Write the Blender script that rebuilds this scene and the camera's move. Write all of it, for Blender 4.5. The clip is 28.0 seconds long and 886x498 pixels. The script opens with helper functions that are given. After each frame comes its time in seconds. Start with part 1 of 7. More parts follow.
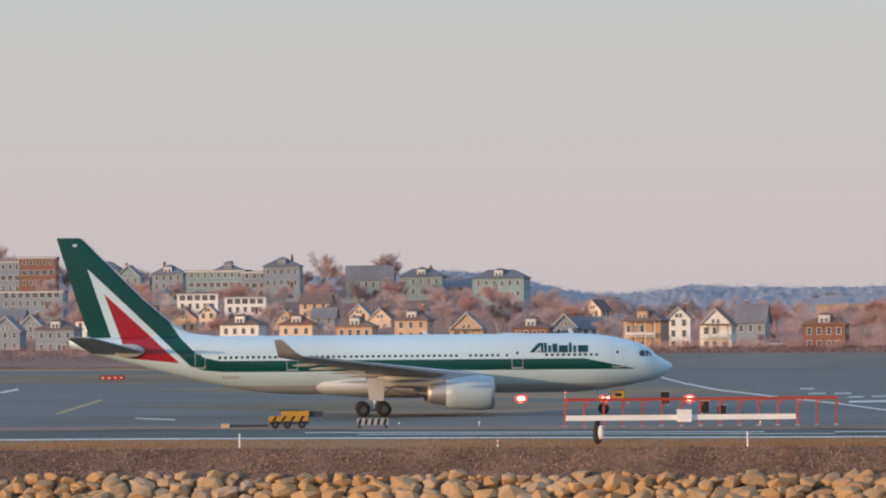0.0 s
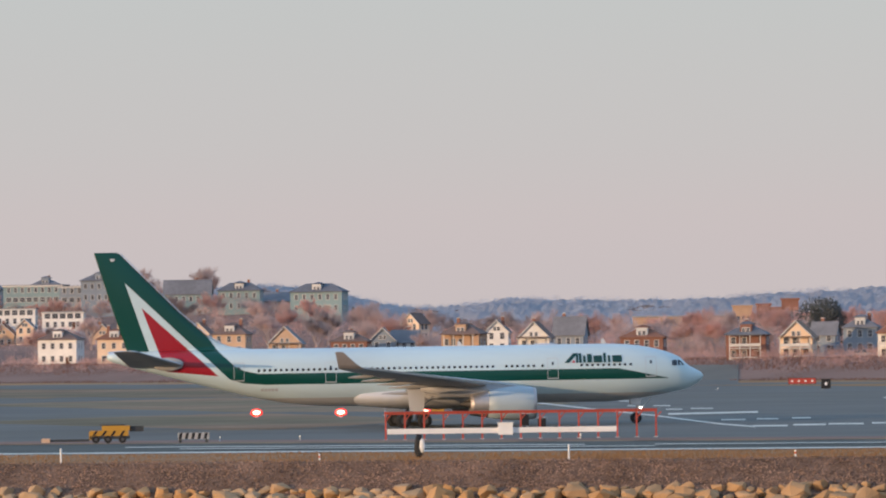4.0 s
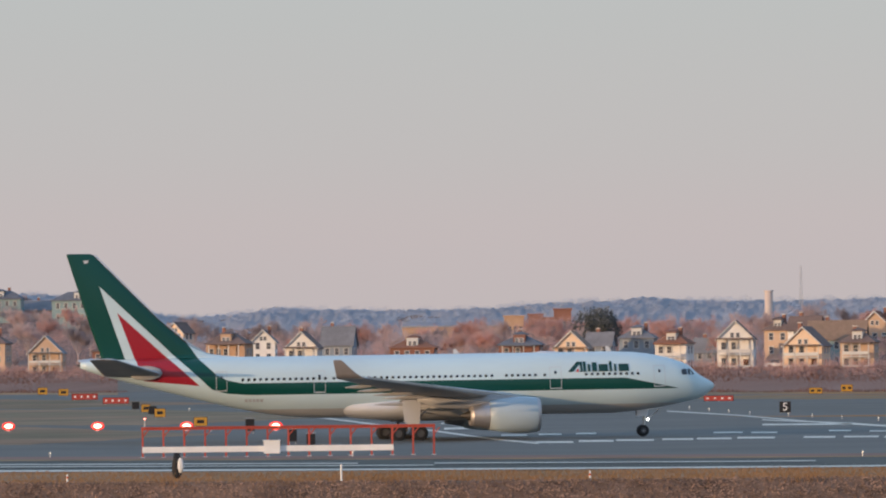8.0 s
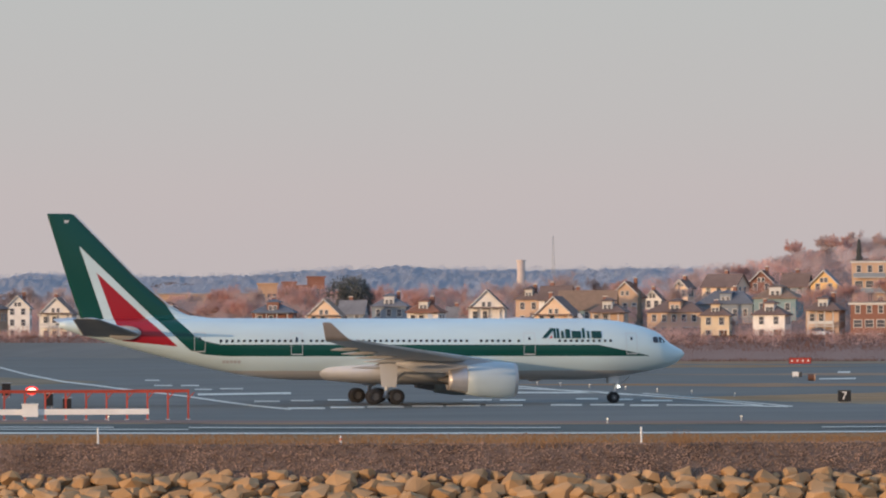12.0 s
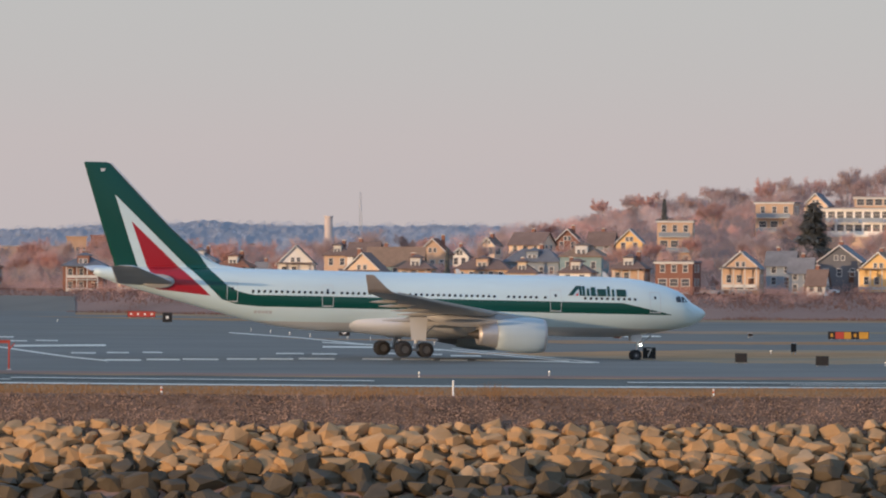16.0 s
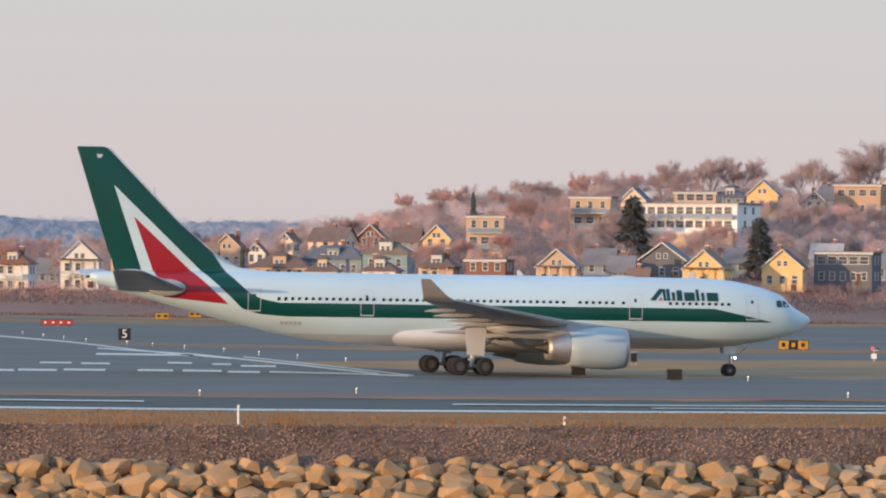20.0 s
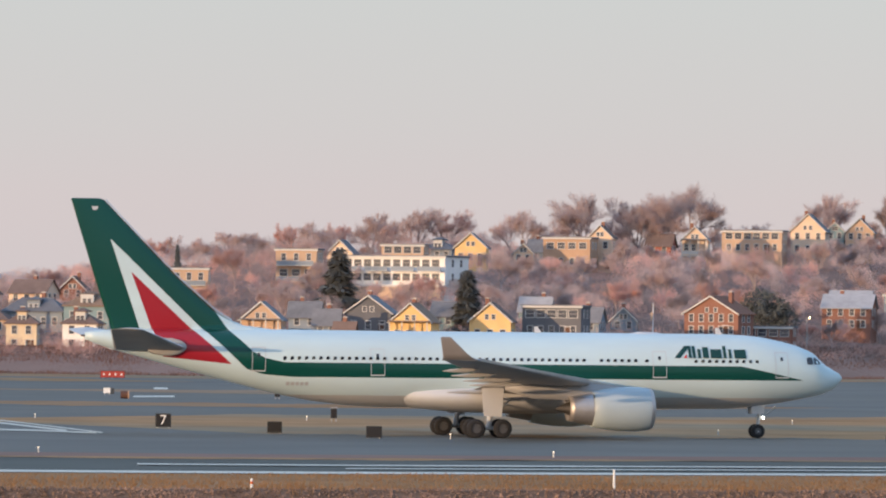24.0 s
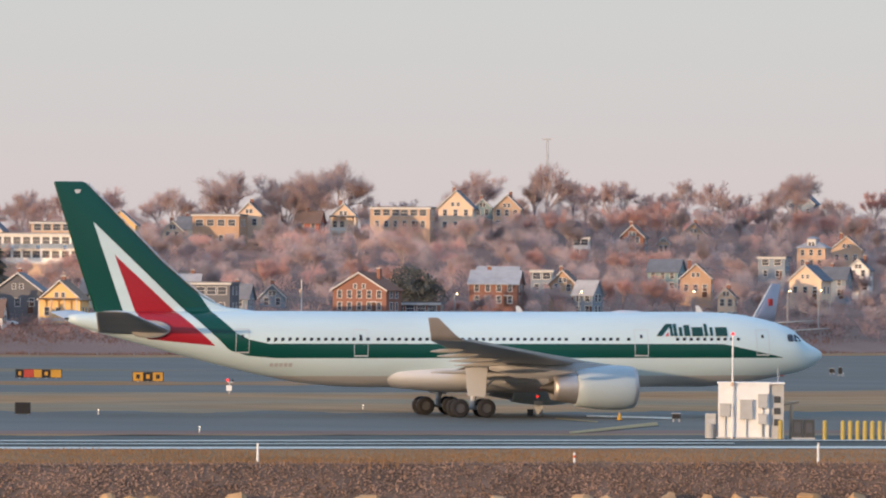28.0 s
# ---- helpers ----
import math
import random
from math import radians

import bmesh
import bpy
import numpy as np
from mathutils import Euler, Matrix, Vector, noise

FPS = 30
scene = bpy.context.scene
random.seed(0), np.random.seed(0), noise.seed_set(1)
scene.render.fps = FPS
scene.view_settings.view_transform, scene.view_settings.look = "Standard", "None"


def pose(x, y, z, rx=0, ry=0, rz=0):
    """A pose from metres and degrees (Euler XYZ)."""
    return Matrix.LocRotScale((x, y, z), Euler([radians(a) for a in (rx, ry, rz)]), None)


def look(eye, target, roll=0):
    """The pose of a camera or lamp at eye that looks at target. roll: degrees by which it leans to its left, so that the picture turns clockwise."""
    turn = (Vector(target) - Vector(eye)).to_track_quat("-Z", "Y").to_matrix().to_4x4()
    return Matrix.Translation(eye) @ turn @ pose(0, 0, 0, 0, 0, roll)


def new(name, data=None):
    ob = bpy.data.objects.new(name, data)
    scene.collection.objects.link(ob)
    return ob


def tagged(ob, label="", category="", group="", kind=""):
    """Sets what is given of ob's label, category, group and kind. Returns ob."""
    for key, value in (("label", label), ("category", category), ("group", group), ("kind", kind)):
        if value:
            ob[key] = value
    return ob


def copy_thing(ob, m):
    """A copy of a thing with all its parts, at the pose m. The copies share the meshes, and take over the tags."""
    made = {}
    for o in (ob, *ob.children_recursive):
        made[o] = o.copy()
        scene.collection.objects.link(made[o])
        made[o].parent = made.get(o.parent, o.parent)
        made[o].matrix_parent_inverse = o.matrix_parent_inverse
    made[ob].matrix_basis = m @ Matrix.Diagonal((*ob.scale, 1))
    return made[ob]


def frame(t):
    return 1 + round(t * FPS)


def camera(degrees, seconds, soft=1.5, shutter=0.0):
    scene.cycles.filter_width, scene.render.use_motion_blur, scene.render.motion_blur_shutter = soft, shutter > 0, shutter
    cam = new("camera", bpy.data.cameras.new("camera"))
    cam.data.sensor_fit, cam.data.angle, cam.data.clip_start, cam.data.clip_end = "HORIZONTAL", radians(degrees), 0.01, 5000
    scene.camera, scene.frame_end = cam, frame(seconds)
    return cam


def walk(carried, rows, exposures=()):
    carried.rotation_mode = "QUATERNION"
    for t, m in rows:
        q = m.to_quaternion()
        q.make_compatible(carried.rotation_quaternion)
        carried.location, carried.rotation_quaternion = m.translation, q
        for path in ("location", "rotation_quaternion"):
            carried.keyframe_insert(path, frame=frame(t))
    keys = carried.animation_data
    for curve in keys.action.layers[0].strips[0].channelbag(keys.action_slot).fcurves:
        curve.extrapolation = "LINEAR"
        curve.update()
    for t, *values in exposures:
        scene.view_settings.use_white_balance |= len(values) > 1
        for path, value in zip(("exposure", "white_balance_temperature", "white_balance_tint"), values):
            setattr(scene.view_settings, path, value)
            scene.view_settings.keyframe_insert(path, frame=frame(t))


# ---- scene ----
import itertools

EYE = 7.65


def shot(x, y, pan, tilt, roll):
    """A camera pose over the water: degrees to the right, upwards and of lean."""
    return pose(x, y, EYE, 90 + tilt, 0, -pan) @ pose(0, 0, 0, 0, 0, roll)


cam = camera(8.8556, 28.0, soft=2.05)
walk(cam, [(0, shot(-2.79, -51.79, 0.3433, 0.8512, -0.5557)), (0.5, shot(-2.77, -52.55, 0.5387, 0.8654, -0.6223)), (1, shot(-2.87, -52.87, 0.5337, 0.8726, -0.6095)), (1.5, shot(-2.86, -53.93, 1.0767, 0.9187, -0.6873)), (2, shot(-3.03, -54.78, 1.4245, 0.7324, -0.6584)), (2.5, shot(-2.97, -53.76, 1.6730, 0.8255, -0.7239)), (4.5, shot(-3.15, -52.11, 2.7026, 0.9662, -0.7537)), (5, shot(-3.21, -51.10, 3.3474, 0.8257, -0.7519)), (5.5, shot(-2.43, -38.78, 3.4468, 0.6816, -0.7779)), (6, shot(-2.00, -23.01, 3.7385, 0.9382, -0.6598)), (6.5, shot(-1.62, -18.32, 3.6821, 0.8736, -0.6353)), (7, shot(-1.51, -17.91, 3.9020, 0.8748, -0.6360)), (7.5, shot(-1.46, -18.73, 4.1306, 0.8726, -0.6214)), (8, shot(-1.44, -18.41, 4.5155, 1.0424, -0.6407)), (8.5, shot(-1.40, -19.26, 4.7394, 1.0212, -0.6148)), (9, shot(-1.45, -19.37, 4.9956, 1.0094, -0.6033)), (9.5, shot(-1.45, -20.79, 5.2227, 0.9742, -0.5172)), (10, shot(-1.68, -22.32, 5.6358, 0.9434, -0.5048)), (10.5, shot(-1.66, -23.26, 6.0272, 1.0415, -0.5144)), (11, shot(-1.92, -24.70, 6.3610, 0.9489, -0.4221)), (11.5, shot(-2.05, -26.29, 6.6614, 0.6658, -0.2569)), (12, shot(-2.27, -27.37, 6.9765, 0.7014, -0.2304)), (12.5, shot(-2.61, -29.76, 7.2418, 0.7501, -0.0762)), (14.5, shot(-3.59, -35.19, 7.7427, 1.1120, 0.1600)), (15, shot(-3.92, -36.50, 7.8342, 1.0643, 0.1887)), (15.5, shot(-3.97, -36.81, 8.0005, 1.0003, 0.1907)), (16, shot(-4.50, -38.14, 8.9269, 0.2609, 0.3496)), (16.5, shot(-4.05, -36.82, 9.1151, 0.3611, 0.2391)), (17, shot(-2.58, -24.95, 9.4179, 0.3603, 0.3578)), (17.5, shot(0.00, -6.96, 9.6064, 0.5574, 0.3049)), (18, shot(2.63, 10.05, 9.8814, 0.5572, 0.4895)), (18.5, shot(3.66, 15.78, 10.1427, 0.5402, 0.4481)), (19, shot(4.41, 17.57, 10.3788, 0.5507, 0.4513)), (19.5, shot(5.04, 20.02, 10.6189, 0.4933, 0.3962)), (20, shot(7.66, 34.20, 10.9399, 0.2582, 0.5563)), (20.5, shot(10.56, 48.95, 11.2881, 0.5828, 0.5262)), (21, shot(12.16, 55.05, 11.6175, 0.5799, 0.5961)), (21.5, shot(12.69, 55.41, 12.0131, 0.5785, 0.6023)), (23.5, shot(12.53, 52.41, 13.5063, 0.8393, 0.5666)), (24, shot(12.31, 50.44, 13.8270, 0.8229, 0.6704)), (24.5, shot(12.08, 49.16, 14.4733, 0.5074, 0.7090)), (25, shot(11.95, 48.23, 15.4501, 0.4458, 0.6605)), (25.5, shot(11.64, 47.13, 15.4099, 0.4450, 0.6121)), (26, shot(11.45, 46.13, 15.8562, 0.4915, 0.5460)), (26.5, shot(11.25, 45.24, 16.2026, 0.5783, 0.5684)), (27, shot(11.12, 44.89, 16.5613, 0.6516, 0.4883)), (27.5, shot(11.14, 44.78, 16.8872, 0.6380, 0.5024)), (28, shot(11.12, 44.72, 17.3258, 0.6224, 0.4730))],
     exposures=[(0, -0.02), (5, -0.05), (5.7, -0.2), (6.5, -0.2), (8, -0.15), (15.5, -0.17), (16.1, -0.13), (17, 0.14), (18, 0.07), (19, 0.12), (28, 0.13)])

# ---- light: a low sun far to the left, a hazy evening sky ----
SUN_FROM = (-0.85, -0.51, 0.105)
world = bpy.data.worlds.new("evening_sky")
scene.world = world
world.use_nodes = True
wn, wl = world.node_tree.nodes, world.node_tree.links
wn.clear()
sky = wn.new("ShaderNodeTexSky")
sky.sky_type = 'NISHITA'
sky.sun_disc = False
sky.sun_elevation = radians(6.0)
sky.sun_rotation = math.atan2(SUN_FROM[0], SUN_FROM[1])
sky.dust_density = 4.0
bg_sky = wn.new("ShaderNodeBackground")
bg_sky.inputs["Strength"].default_value = 0.05
wl.new(sky.outputs[0], bg_sky.inputs["Color"])
wt = wn.new("ShaderNodeTexCoord")
ws = wn.new("ShaderNodeSeparateXYZ")
wl.new(wt.outputs["Generated"], ws.inputs[0])
wr = wn.new("ShaderNodeValToRGB")
wr.color_ramp.elements[0].position = 0.0
wr.color_ramp.elements[0].color = (0.558, 0.495, 0.503, 1)
wr.color_ramp.elements[1].position = 1.0
wr.color_ramp.elements[1].color = (0.30, 0.50, 0.86, 1)
for pos, col in ((0.022, (0.563, 0.505, 0.51, 1)), (0.036, (0.53, 0.511, 0.518, 1)), (0.06, (0.49, 0.506, 0.522, 1)), (0.25, (0.38, 0.53, 0.74, 1))):
    el = wr.color_ramp.elements.new(pos)
    el.color = col
wl.new(ws.outputs["Z"], wr.inputs[0])
bg_haze = wn.new("ShaderNodeBackground")
bg_haze.inputs["Strength"].default_value = 1.05
wl.new(wr.outputs[0], bg_haze.inputs["Color"])
wa = wn.new("ShaderNodeAddShader")
wl.new(bg_sky.outputs[0], wa.inputs[0])
wl.new(bg_haze.outputs[0], wa.inputs[1])
wo = wn.new("ShaderNodeOutputWorld")
wl.new(wa.outputs[0], wo.inputs[0])

sun_data = bpy.data.lights.new("sun", 'SUN')
sun_data.energy = 3.3
sun_data.angle = radians(0.6)
sun_data.color = (1.0, 0.67, 0.41)
sun = new("sun", sun_data)
sun.matrix_world = look(Vector(SUN_FROM) * 900, (0, 0, 0))


# ---- materials ----
def material(name, color, rough=0.7, metal=0.0, var=0.25, scale=1.5, bump=0.0, bump_scale=20.0, spec=0.3, island=False, coarse=0.15, second=None, thin=False):
    """Procedural surface: base colour varied at two scales, plus fine relief."""
    m = bpy.data.materials.new(name)
    m.use_nodes = True
    n, l = m.node_tree.nodes, m.node_tree.links
    b = n["Principled BSDF"]
    b.inputs["Roughness"].default_value = rough
    b.inputs["Metallic"].default_value = metal
    b.inputs["Specular IOR Level"].default_value = spec
    tc = n.new("ShaderNodeTexCoord")
    fine = n.new("ShaderNodeTexNoise")
    fine.inputs["Scale"].default_value = scale
    fine.inputs["Detail"].default_value = 5
    big = n.new("ShaderNodeTexNoise")
    big.inputs["Scale"].default_value = scale * coarse
    big.inputs["Detail"].default_value = 2
    l.new(tc.outputs["Object"], fine.inputs["Vector"])
    l.new(tc.outputs["Object"], big.inputs["Vector"])
    add = n.new("ShaderNodeMath")
    add.operation = 'ADD'
    l.new(fine.outputs[0], add.inputs[0])
    l.new(big.outputs[0], add.inputs[1])
    src = add.outputs[0]
    info = n.new("ShaderNodeNewGeometry" if island else "ShaderNodeObjectInfo")
    mul = n.new("ShaderNodeMath")
    mul.operation = 'MULTIPLY_ADD'
    mul.inputs[1].default_value = 0.5 if island else 0.25
    l.new(info.outputs["Random Per Island" if island else "Random"], mul.inputs[0])
    l.new(src, mul.inputs[2])
    mr = n.new("ShaderNodeMapRange")
    mr.inputs["From Min"].default_value = 0.6
    mr.inputs["From Max"].default_value = 1.6
    mr.inputs["To Min"].default_value = 1 - var
    mr.inputs["To Max"].default_value = 1 + var
    l.new(mul.outputs[0], mr.inputs[0])
    vm = n.new("ShaderNodeVectorMath")
    vm.operation = 'SCALE'
    vm.inputs[0].default_value = color
    l.new(mr.outputs[0], vm.inputs["Scale"])
    if second:
        lean = n.new("ShaderNodeMapRange")
        lean.inputs["From Min"].default_value = 0.42
        lean.inputs["From Max"].default_value = 0.60
        l.new(big.outputs[0], lean.inputs[0])
        two = n.new("ShaderNodeMix")
        two.data_type = 'RGBA'
        two.inputs[6].default_value = (*color, 1)
        two.inputs[7].default_value = (*second, 1)
        l.new(lean.outputs[0], two.inputs[0])
        l.new(two.outputs[2], vm.inputs[0])
    l.new(vm.outputs[0], b.inputs["Base Color"])
    if thin:
        tr = n.new("ShaderNodeBsdfTranslucent")
        l.new(vm.outputs[0], tr.inputs["Color"])
        both = n.new("ShaderNodeMixShader")
        both.inputs[0].default_value = 0.5
        l.new(b.outputs[0], both.inputs[1])
        l.new(tr.outputs[0], both.inputs[2])
        l.new(both.outputs[0], n["Material Output"].inputs[0])
    if bump:
        bt = n.new("ShaderNodeTexNoise")
        bt.inputs["Scale"].default_value = bump_scale
        bt.inputs["Detail"].default_value = 4
        l.new(tc.outputs["Object"], bt.inputs["Vector"])
        bn = n.new("ShaderNodeBump")
        bn.inputs["Strength"].default_value = bump
        bn.inputs["Distance"].default_value = 0.05
        l.new(bt.outputs[0], bn.inputs["Height"])
        l.new(bn.outputs[0], b.inputs["Normal"])
    return m


def glow(name, color, strength):
    m = bpy.data.materials.new(name)
    m.use_nodes = True
    b = m.node_tree.nodes["Principled BSDF"]
    b.inputs["Base Color"].default_value = (*color, 1)
    b.inputs["Emission Color"].default_value = (*color, 1)
    b.inputs["Emission Strength"].default_value = strength
    return m


M = {}
M["asphalt"] = material("asphalt", (0.099, 0.104, 0.088), 0.85, var=0.35, scale=0.08, spec=0.2)
M["asphalt_old"] = material("asphalt_old", (0.148, 0.146, 0.128), 0.85, var=0.35, scale=0.05, spec=0.3, second=(0.125, 0.12, 0.10))
M["dry_grass"] = material("dry_grass", (0.42, 0.235, 0.11), 0.95, var=0.45, second=(0.25, 0.19, 0.12), scale=0.12, bump=0.4, bump_scale=2.0, spec=0.1)
M["turf"] = material("turf", (0.23, 0.185, 0.115), 0.95, var=0.45, second=(0.27, 0.18, 0.115), scale=0.1, bump=0.4, bump_scale=2.0, spec=0.1)
M["reeds"] = material("reeds", (0.22, 0.125, 0.10), 0.95, var=0.25, scale=0.3, spec=0.1, island=True, thin=True)
M["ground"] = material("ground", (0.25, 0.16, 0.125), 0.95, var=0.4, scale=0.03, spec=0.1)
M["gravel"] = material("gravel", (0.165, 0.105, 0.073), 0.95, var=0.75, scale=1.6, bump=0.5, bump_scale=3.0, spec=0.1)
M["gravel_bits"] = material("gravel_bits", (0.215, 0.135, 0.095), 0.95, var=0.8, scale=2.0, spec=0.1, island=True)
M["rock"] = material("rock", (0.45, 0.26, 0.118), 0.9, var=0.45, second=(0.36, 0.245, 0.145), scale=0.9, bump=0.9, bump_scale=2.5, spec=0.15)
M["rock_wet"] = material("rock_wet", (0.085, 0.062, 0.036), 0.7, var=0.5, scale=0.9, bump=0.6, bump_scale=4.0, spec=0.3)
M["marking"] = material("marking", (0.65, 0.62, 0.52), 0.7, var=0.2, scale=0.6)
M["marking_yellow"] = material("marking_yellow", (0.36, 0.26, 0.11), 0.7, var=0.2, scale=0.6)
M["water"] = material("water", (0.012, 0.016, 0.02), 0.12, var=0.2, scale=0.2, bump=0.6, bump_scale=0.8, spec=0.5)


# ---- building helpers ----
def mesh_of(name, bm, mat):
    me = bpy.data.meshes.new(name)
    bm.to_mesh(me)
    bm.free()
    for x in (mat if isinstance(mat, (list, tuple)) else [mat]):
        me.materials.append(x)
    return me


def part(name, bm, mat, parent, label="", smooth=False):
    me = bm if isinstance(bm, bpy.types.Mesh) else mesh_of(name, bm, mat)
    if smooth:
        me.polygons.foreach_set("use_smooth", [True] * len(me.polygons))
    ob = new(name, me)
    ob.parent = parent
    return tagged(ob, label)


def thing(name, m, label, category, group="", kind=""):
    ob = new(name)
    ob.empty_display_size = 0.3
    ob.matrix_world = m
    return tagged(ob, label, category, group, kind)


def box(bm, x0, x1, y0, y1, z0, z1):
    v = [bm.verts.new((x, y, z)) for z in (z0, z1) for y in (y0, y1) for x in (x0, x1)]
    for f in ((0, 2, 3, 1), (4, 5, 7, 6), (0, 1, 5, 4), (2, 6, 7, 3), (0, 4, 6, 2), (1, 3, 7, 5)):
        bm.faces.new([v[i] for i in f])
    return v


def boxed(*b):
    bm = bmesh.new()
    box(bm, *b)
    return bm


def tube(bm, p0, p1, r0, r1, n=8, caps=True):
    p0, p1 = Vector(p0), Vector(p1)
    q = (p1 - p0).to_track_quat('Z', 'X')
    ra = [bm.verts.new(p0 + q @ Vector((r0 * math.cos(2 * math.pi * i / n), r0 * math.sin(2 * math.pi * i / n), 0))) for i in range(n)]
    rb = [bm.verts.new(p1 + q @ Vector((r1 * math.cos(2 * math.pi * i / n), r1 * math.sin(2 * math.pi * i / n), 0))) for i in range(n)]
    for i in range(n):
        bm.faces.new((ra[i], ra[(i + 1) % n], rb[(i + 1) % n], rb[i]))
    if caps:
        bm.faces.new(ra[::-1])
        bm.faces.new(rb)


def tubed(p0, p1, r0, r1, n=8):
    bm = bmesh.new()
    tube(bm, p0, p1, r0, r1, n)
    return bm


def poly(bm, pts):
    return bm.faces.new([bm.verts.new(p) for p in pts])


def slab(pts, thick, axis):
    """A flat outline made solid: pts are 3D, thick along the axis vector."""
    bm = bmesh.new()
    a = Vector(axis) * thick
    lo = [bm.verts.new(Vector(p)) for p in pts]
    hi = [bm.verts.new(Vector(p) + a) for p in pts]
    bm.faces.new(lo[::-1])
    bm.faces.new(hi)
    for i in range(len(pts)):
        j = (i + 1) % len(pts)
        bm.faces.new((lo[i], lo[j], hi[j], hi[i]))
    bmesh.ops.recalc_face_normals(bm, faces=bm.faces)
    return bm


def loft(rings, close=True, caps=True):
    bm = bmesh.new()
    vs = [[bm.verts.new(p) for p in r] for r in rings]
    n = len(rings[0])
    for a, b in zip(vs, vs[1:]):
        for i in range(n if close else n - 1):
            j = (i + 1) % n
            bm.faces.new((a[i], a[j], b[j], b[i]))
    if caps:
        bm.faces.new(vs[0][::-1])
        bm.faces.new(vs[-1])
    bmesh.ops.recalc_face_normals(bm, faces=bm.faces)
    return bm


# ---- plan: azimuth a in degrees from the y axis, g the level distance; the field narrows towards the right ----
def stretch(a, g):
    u = max(-7.5, min(24.0, a)) / 10
    edge = (((-0.0112 * u + 0.0378) * u + 0.0032) * u - 0.0559) * u + 0.9398
    mid = (((-0.0110 * u + 0.0509) * u - 0.0111) * u - 0.1120) * u + 0.9542
    far = (((-0.0278 * u + 0.1320) * u - 0.0460) * u - 0.2534) * u + 0.8963
    k = 68544 / g
    if k <= 46:
        return far
    if k <= 119.5:
        return far + (mid - far) * (k - 46) / 73.5
    if k <= 186:
        return mid + (edge - mid) * (k - 119.5) / 66.5
    return edge


def spot(a, g):
    r = g * stretch(a, g)
    return r * math.sin(radians(a)), r * math.cos(radians(a))


def step(x, a, b):
    t = max(0.0, min(1.0, (x - a) / (b - a)))
    return t * t * (3 - 2 * t)


def hill(a, g):
    """Height of the land behind the airfield."""
    lw, rw = 1 - step(a, 0.2, 2.4), step(a, 6.8, 12.0)
    rise = 5.5 * step(g, 1480, 1620) + 8 * step(g, 1600, 1760) + (4 + 1.5 * step(a, 16.8, 18.6)) * step(g, 1740, 1880)
    near = 4.2 * step(g, 1400, 1480) + 1.2 * step(a, 12, 15) * step(g, 1440, 1490)
    far = 23.5 * (0.7 + 0.3 * step(a, 1.5, 3.0)) * step(g, 2300, 3200) * (1 + 0.25 * noise.noise((a * 0.35, 3.1, 0)))
    return near + rise * (lw + rw * 1.05 * (1 + 0.3 * step(a, 15, 20))) + far * (1 - rw)


def skyline(a):
    """Height of the tree tops along the crest of the town's hills."""
    return float(np.interp(a, (-6, -4, -2.8, -1.5, 0, 1.5, 3.0, 3.7, 7, 8.5, 10.5, 11.5, 13, 14.7, 15.4, 16, 17, 18, 19, 20.3, 21.3, 23), (40, 37, 31, 27, 24.5, 21, 20, 16, 17, 18, 22, 26.5, 32, 34, 38, 40, 37.5, 41.5, 40, 44, 41, 41)))


def tree_room(a, g):
    """How tall a tree may stand there without topping the skyline."""
    return 7.65 + (skyline(a) - 7.65) * g / 1850 - hill(a, g)


def level(g):
    """The paved field lies a little below the bank's top."""
    return -0.15 * step(g, 430, 455) * (1 - step(g, 1330, 1400))


CREST = 351.0


def strip(name, g0, g1, a0, a1, z, mat, label, category="ground", step_a=0.5, wave=0.0, parent=None, kind="structure"):
    """A level band of ground between two distances."""
    bm = bmesh.new()
    n = max(2, int((a1 - a0) / step_a))
    rows = []
    for i in range(n + 1):
        a = a0 + (a1 - a0) * i / n
        end = min(1.0, (a - a0) / 3.0 + (a0 < -20), (a1 - a) / 2.0 + (a1 > 30)) if wave else 1.0
        pinch = (1 - max(0.0, end)) * (g1 - g0) * 0.5
        row = []
        for g, sgn in ((g0, 1), (g1, -1)):
            w = wave * (noise.noise((a * 1.3, g * 0.01, 0)) + 0.35 * noise.noise((a * 6.0, g * 0.01, 5.0)) + 0.18 * noise.noise((a * 19.0, g * 0.01, 9.0)))
            row.append(bm.verts.new((*spot(a, g + sgn * (pinch + w * min(1.0, end))), z + level(g))))
        rows.append(row)
    for r, s in zip(rows, rows[1:]):
        bm.faces.new((r[0], s[0], s[1], r[1]))
    if parent:
        return part(name, bm, mat, parent, label)
    ob = new(name, mesh_of(name, bm, mat))
    return tagged(ob, label, category, kind=kind)


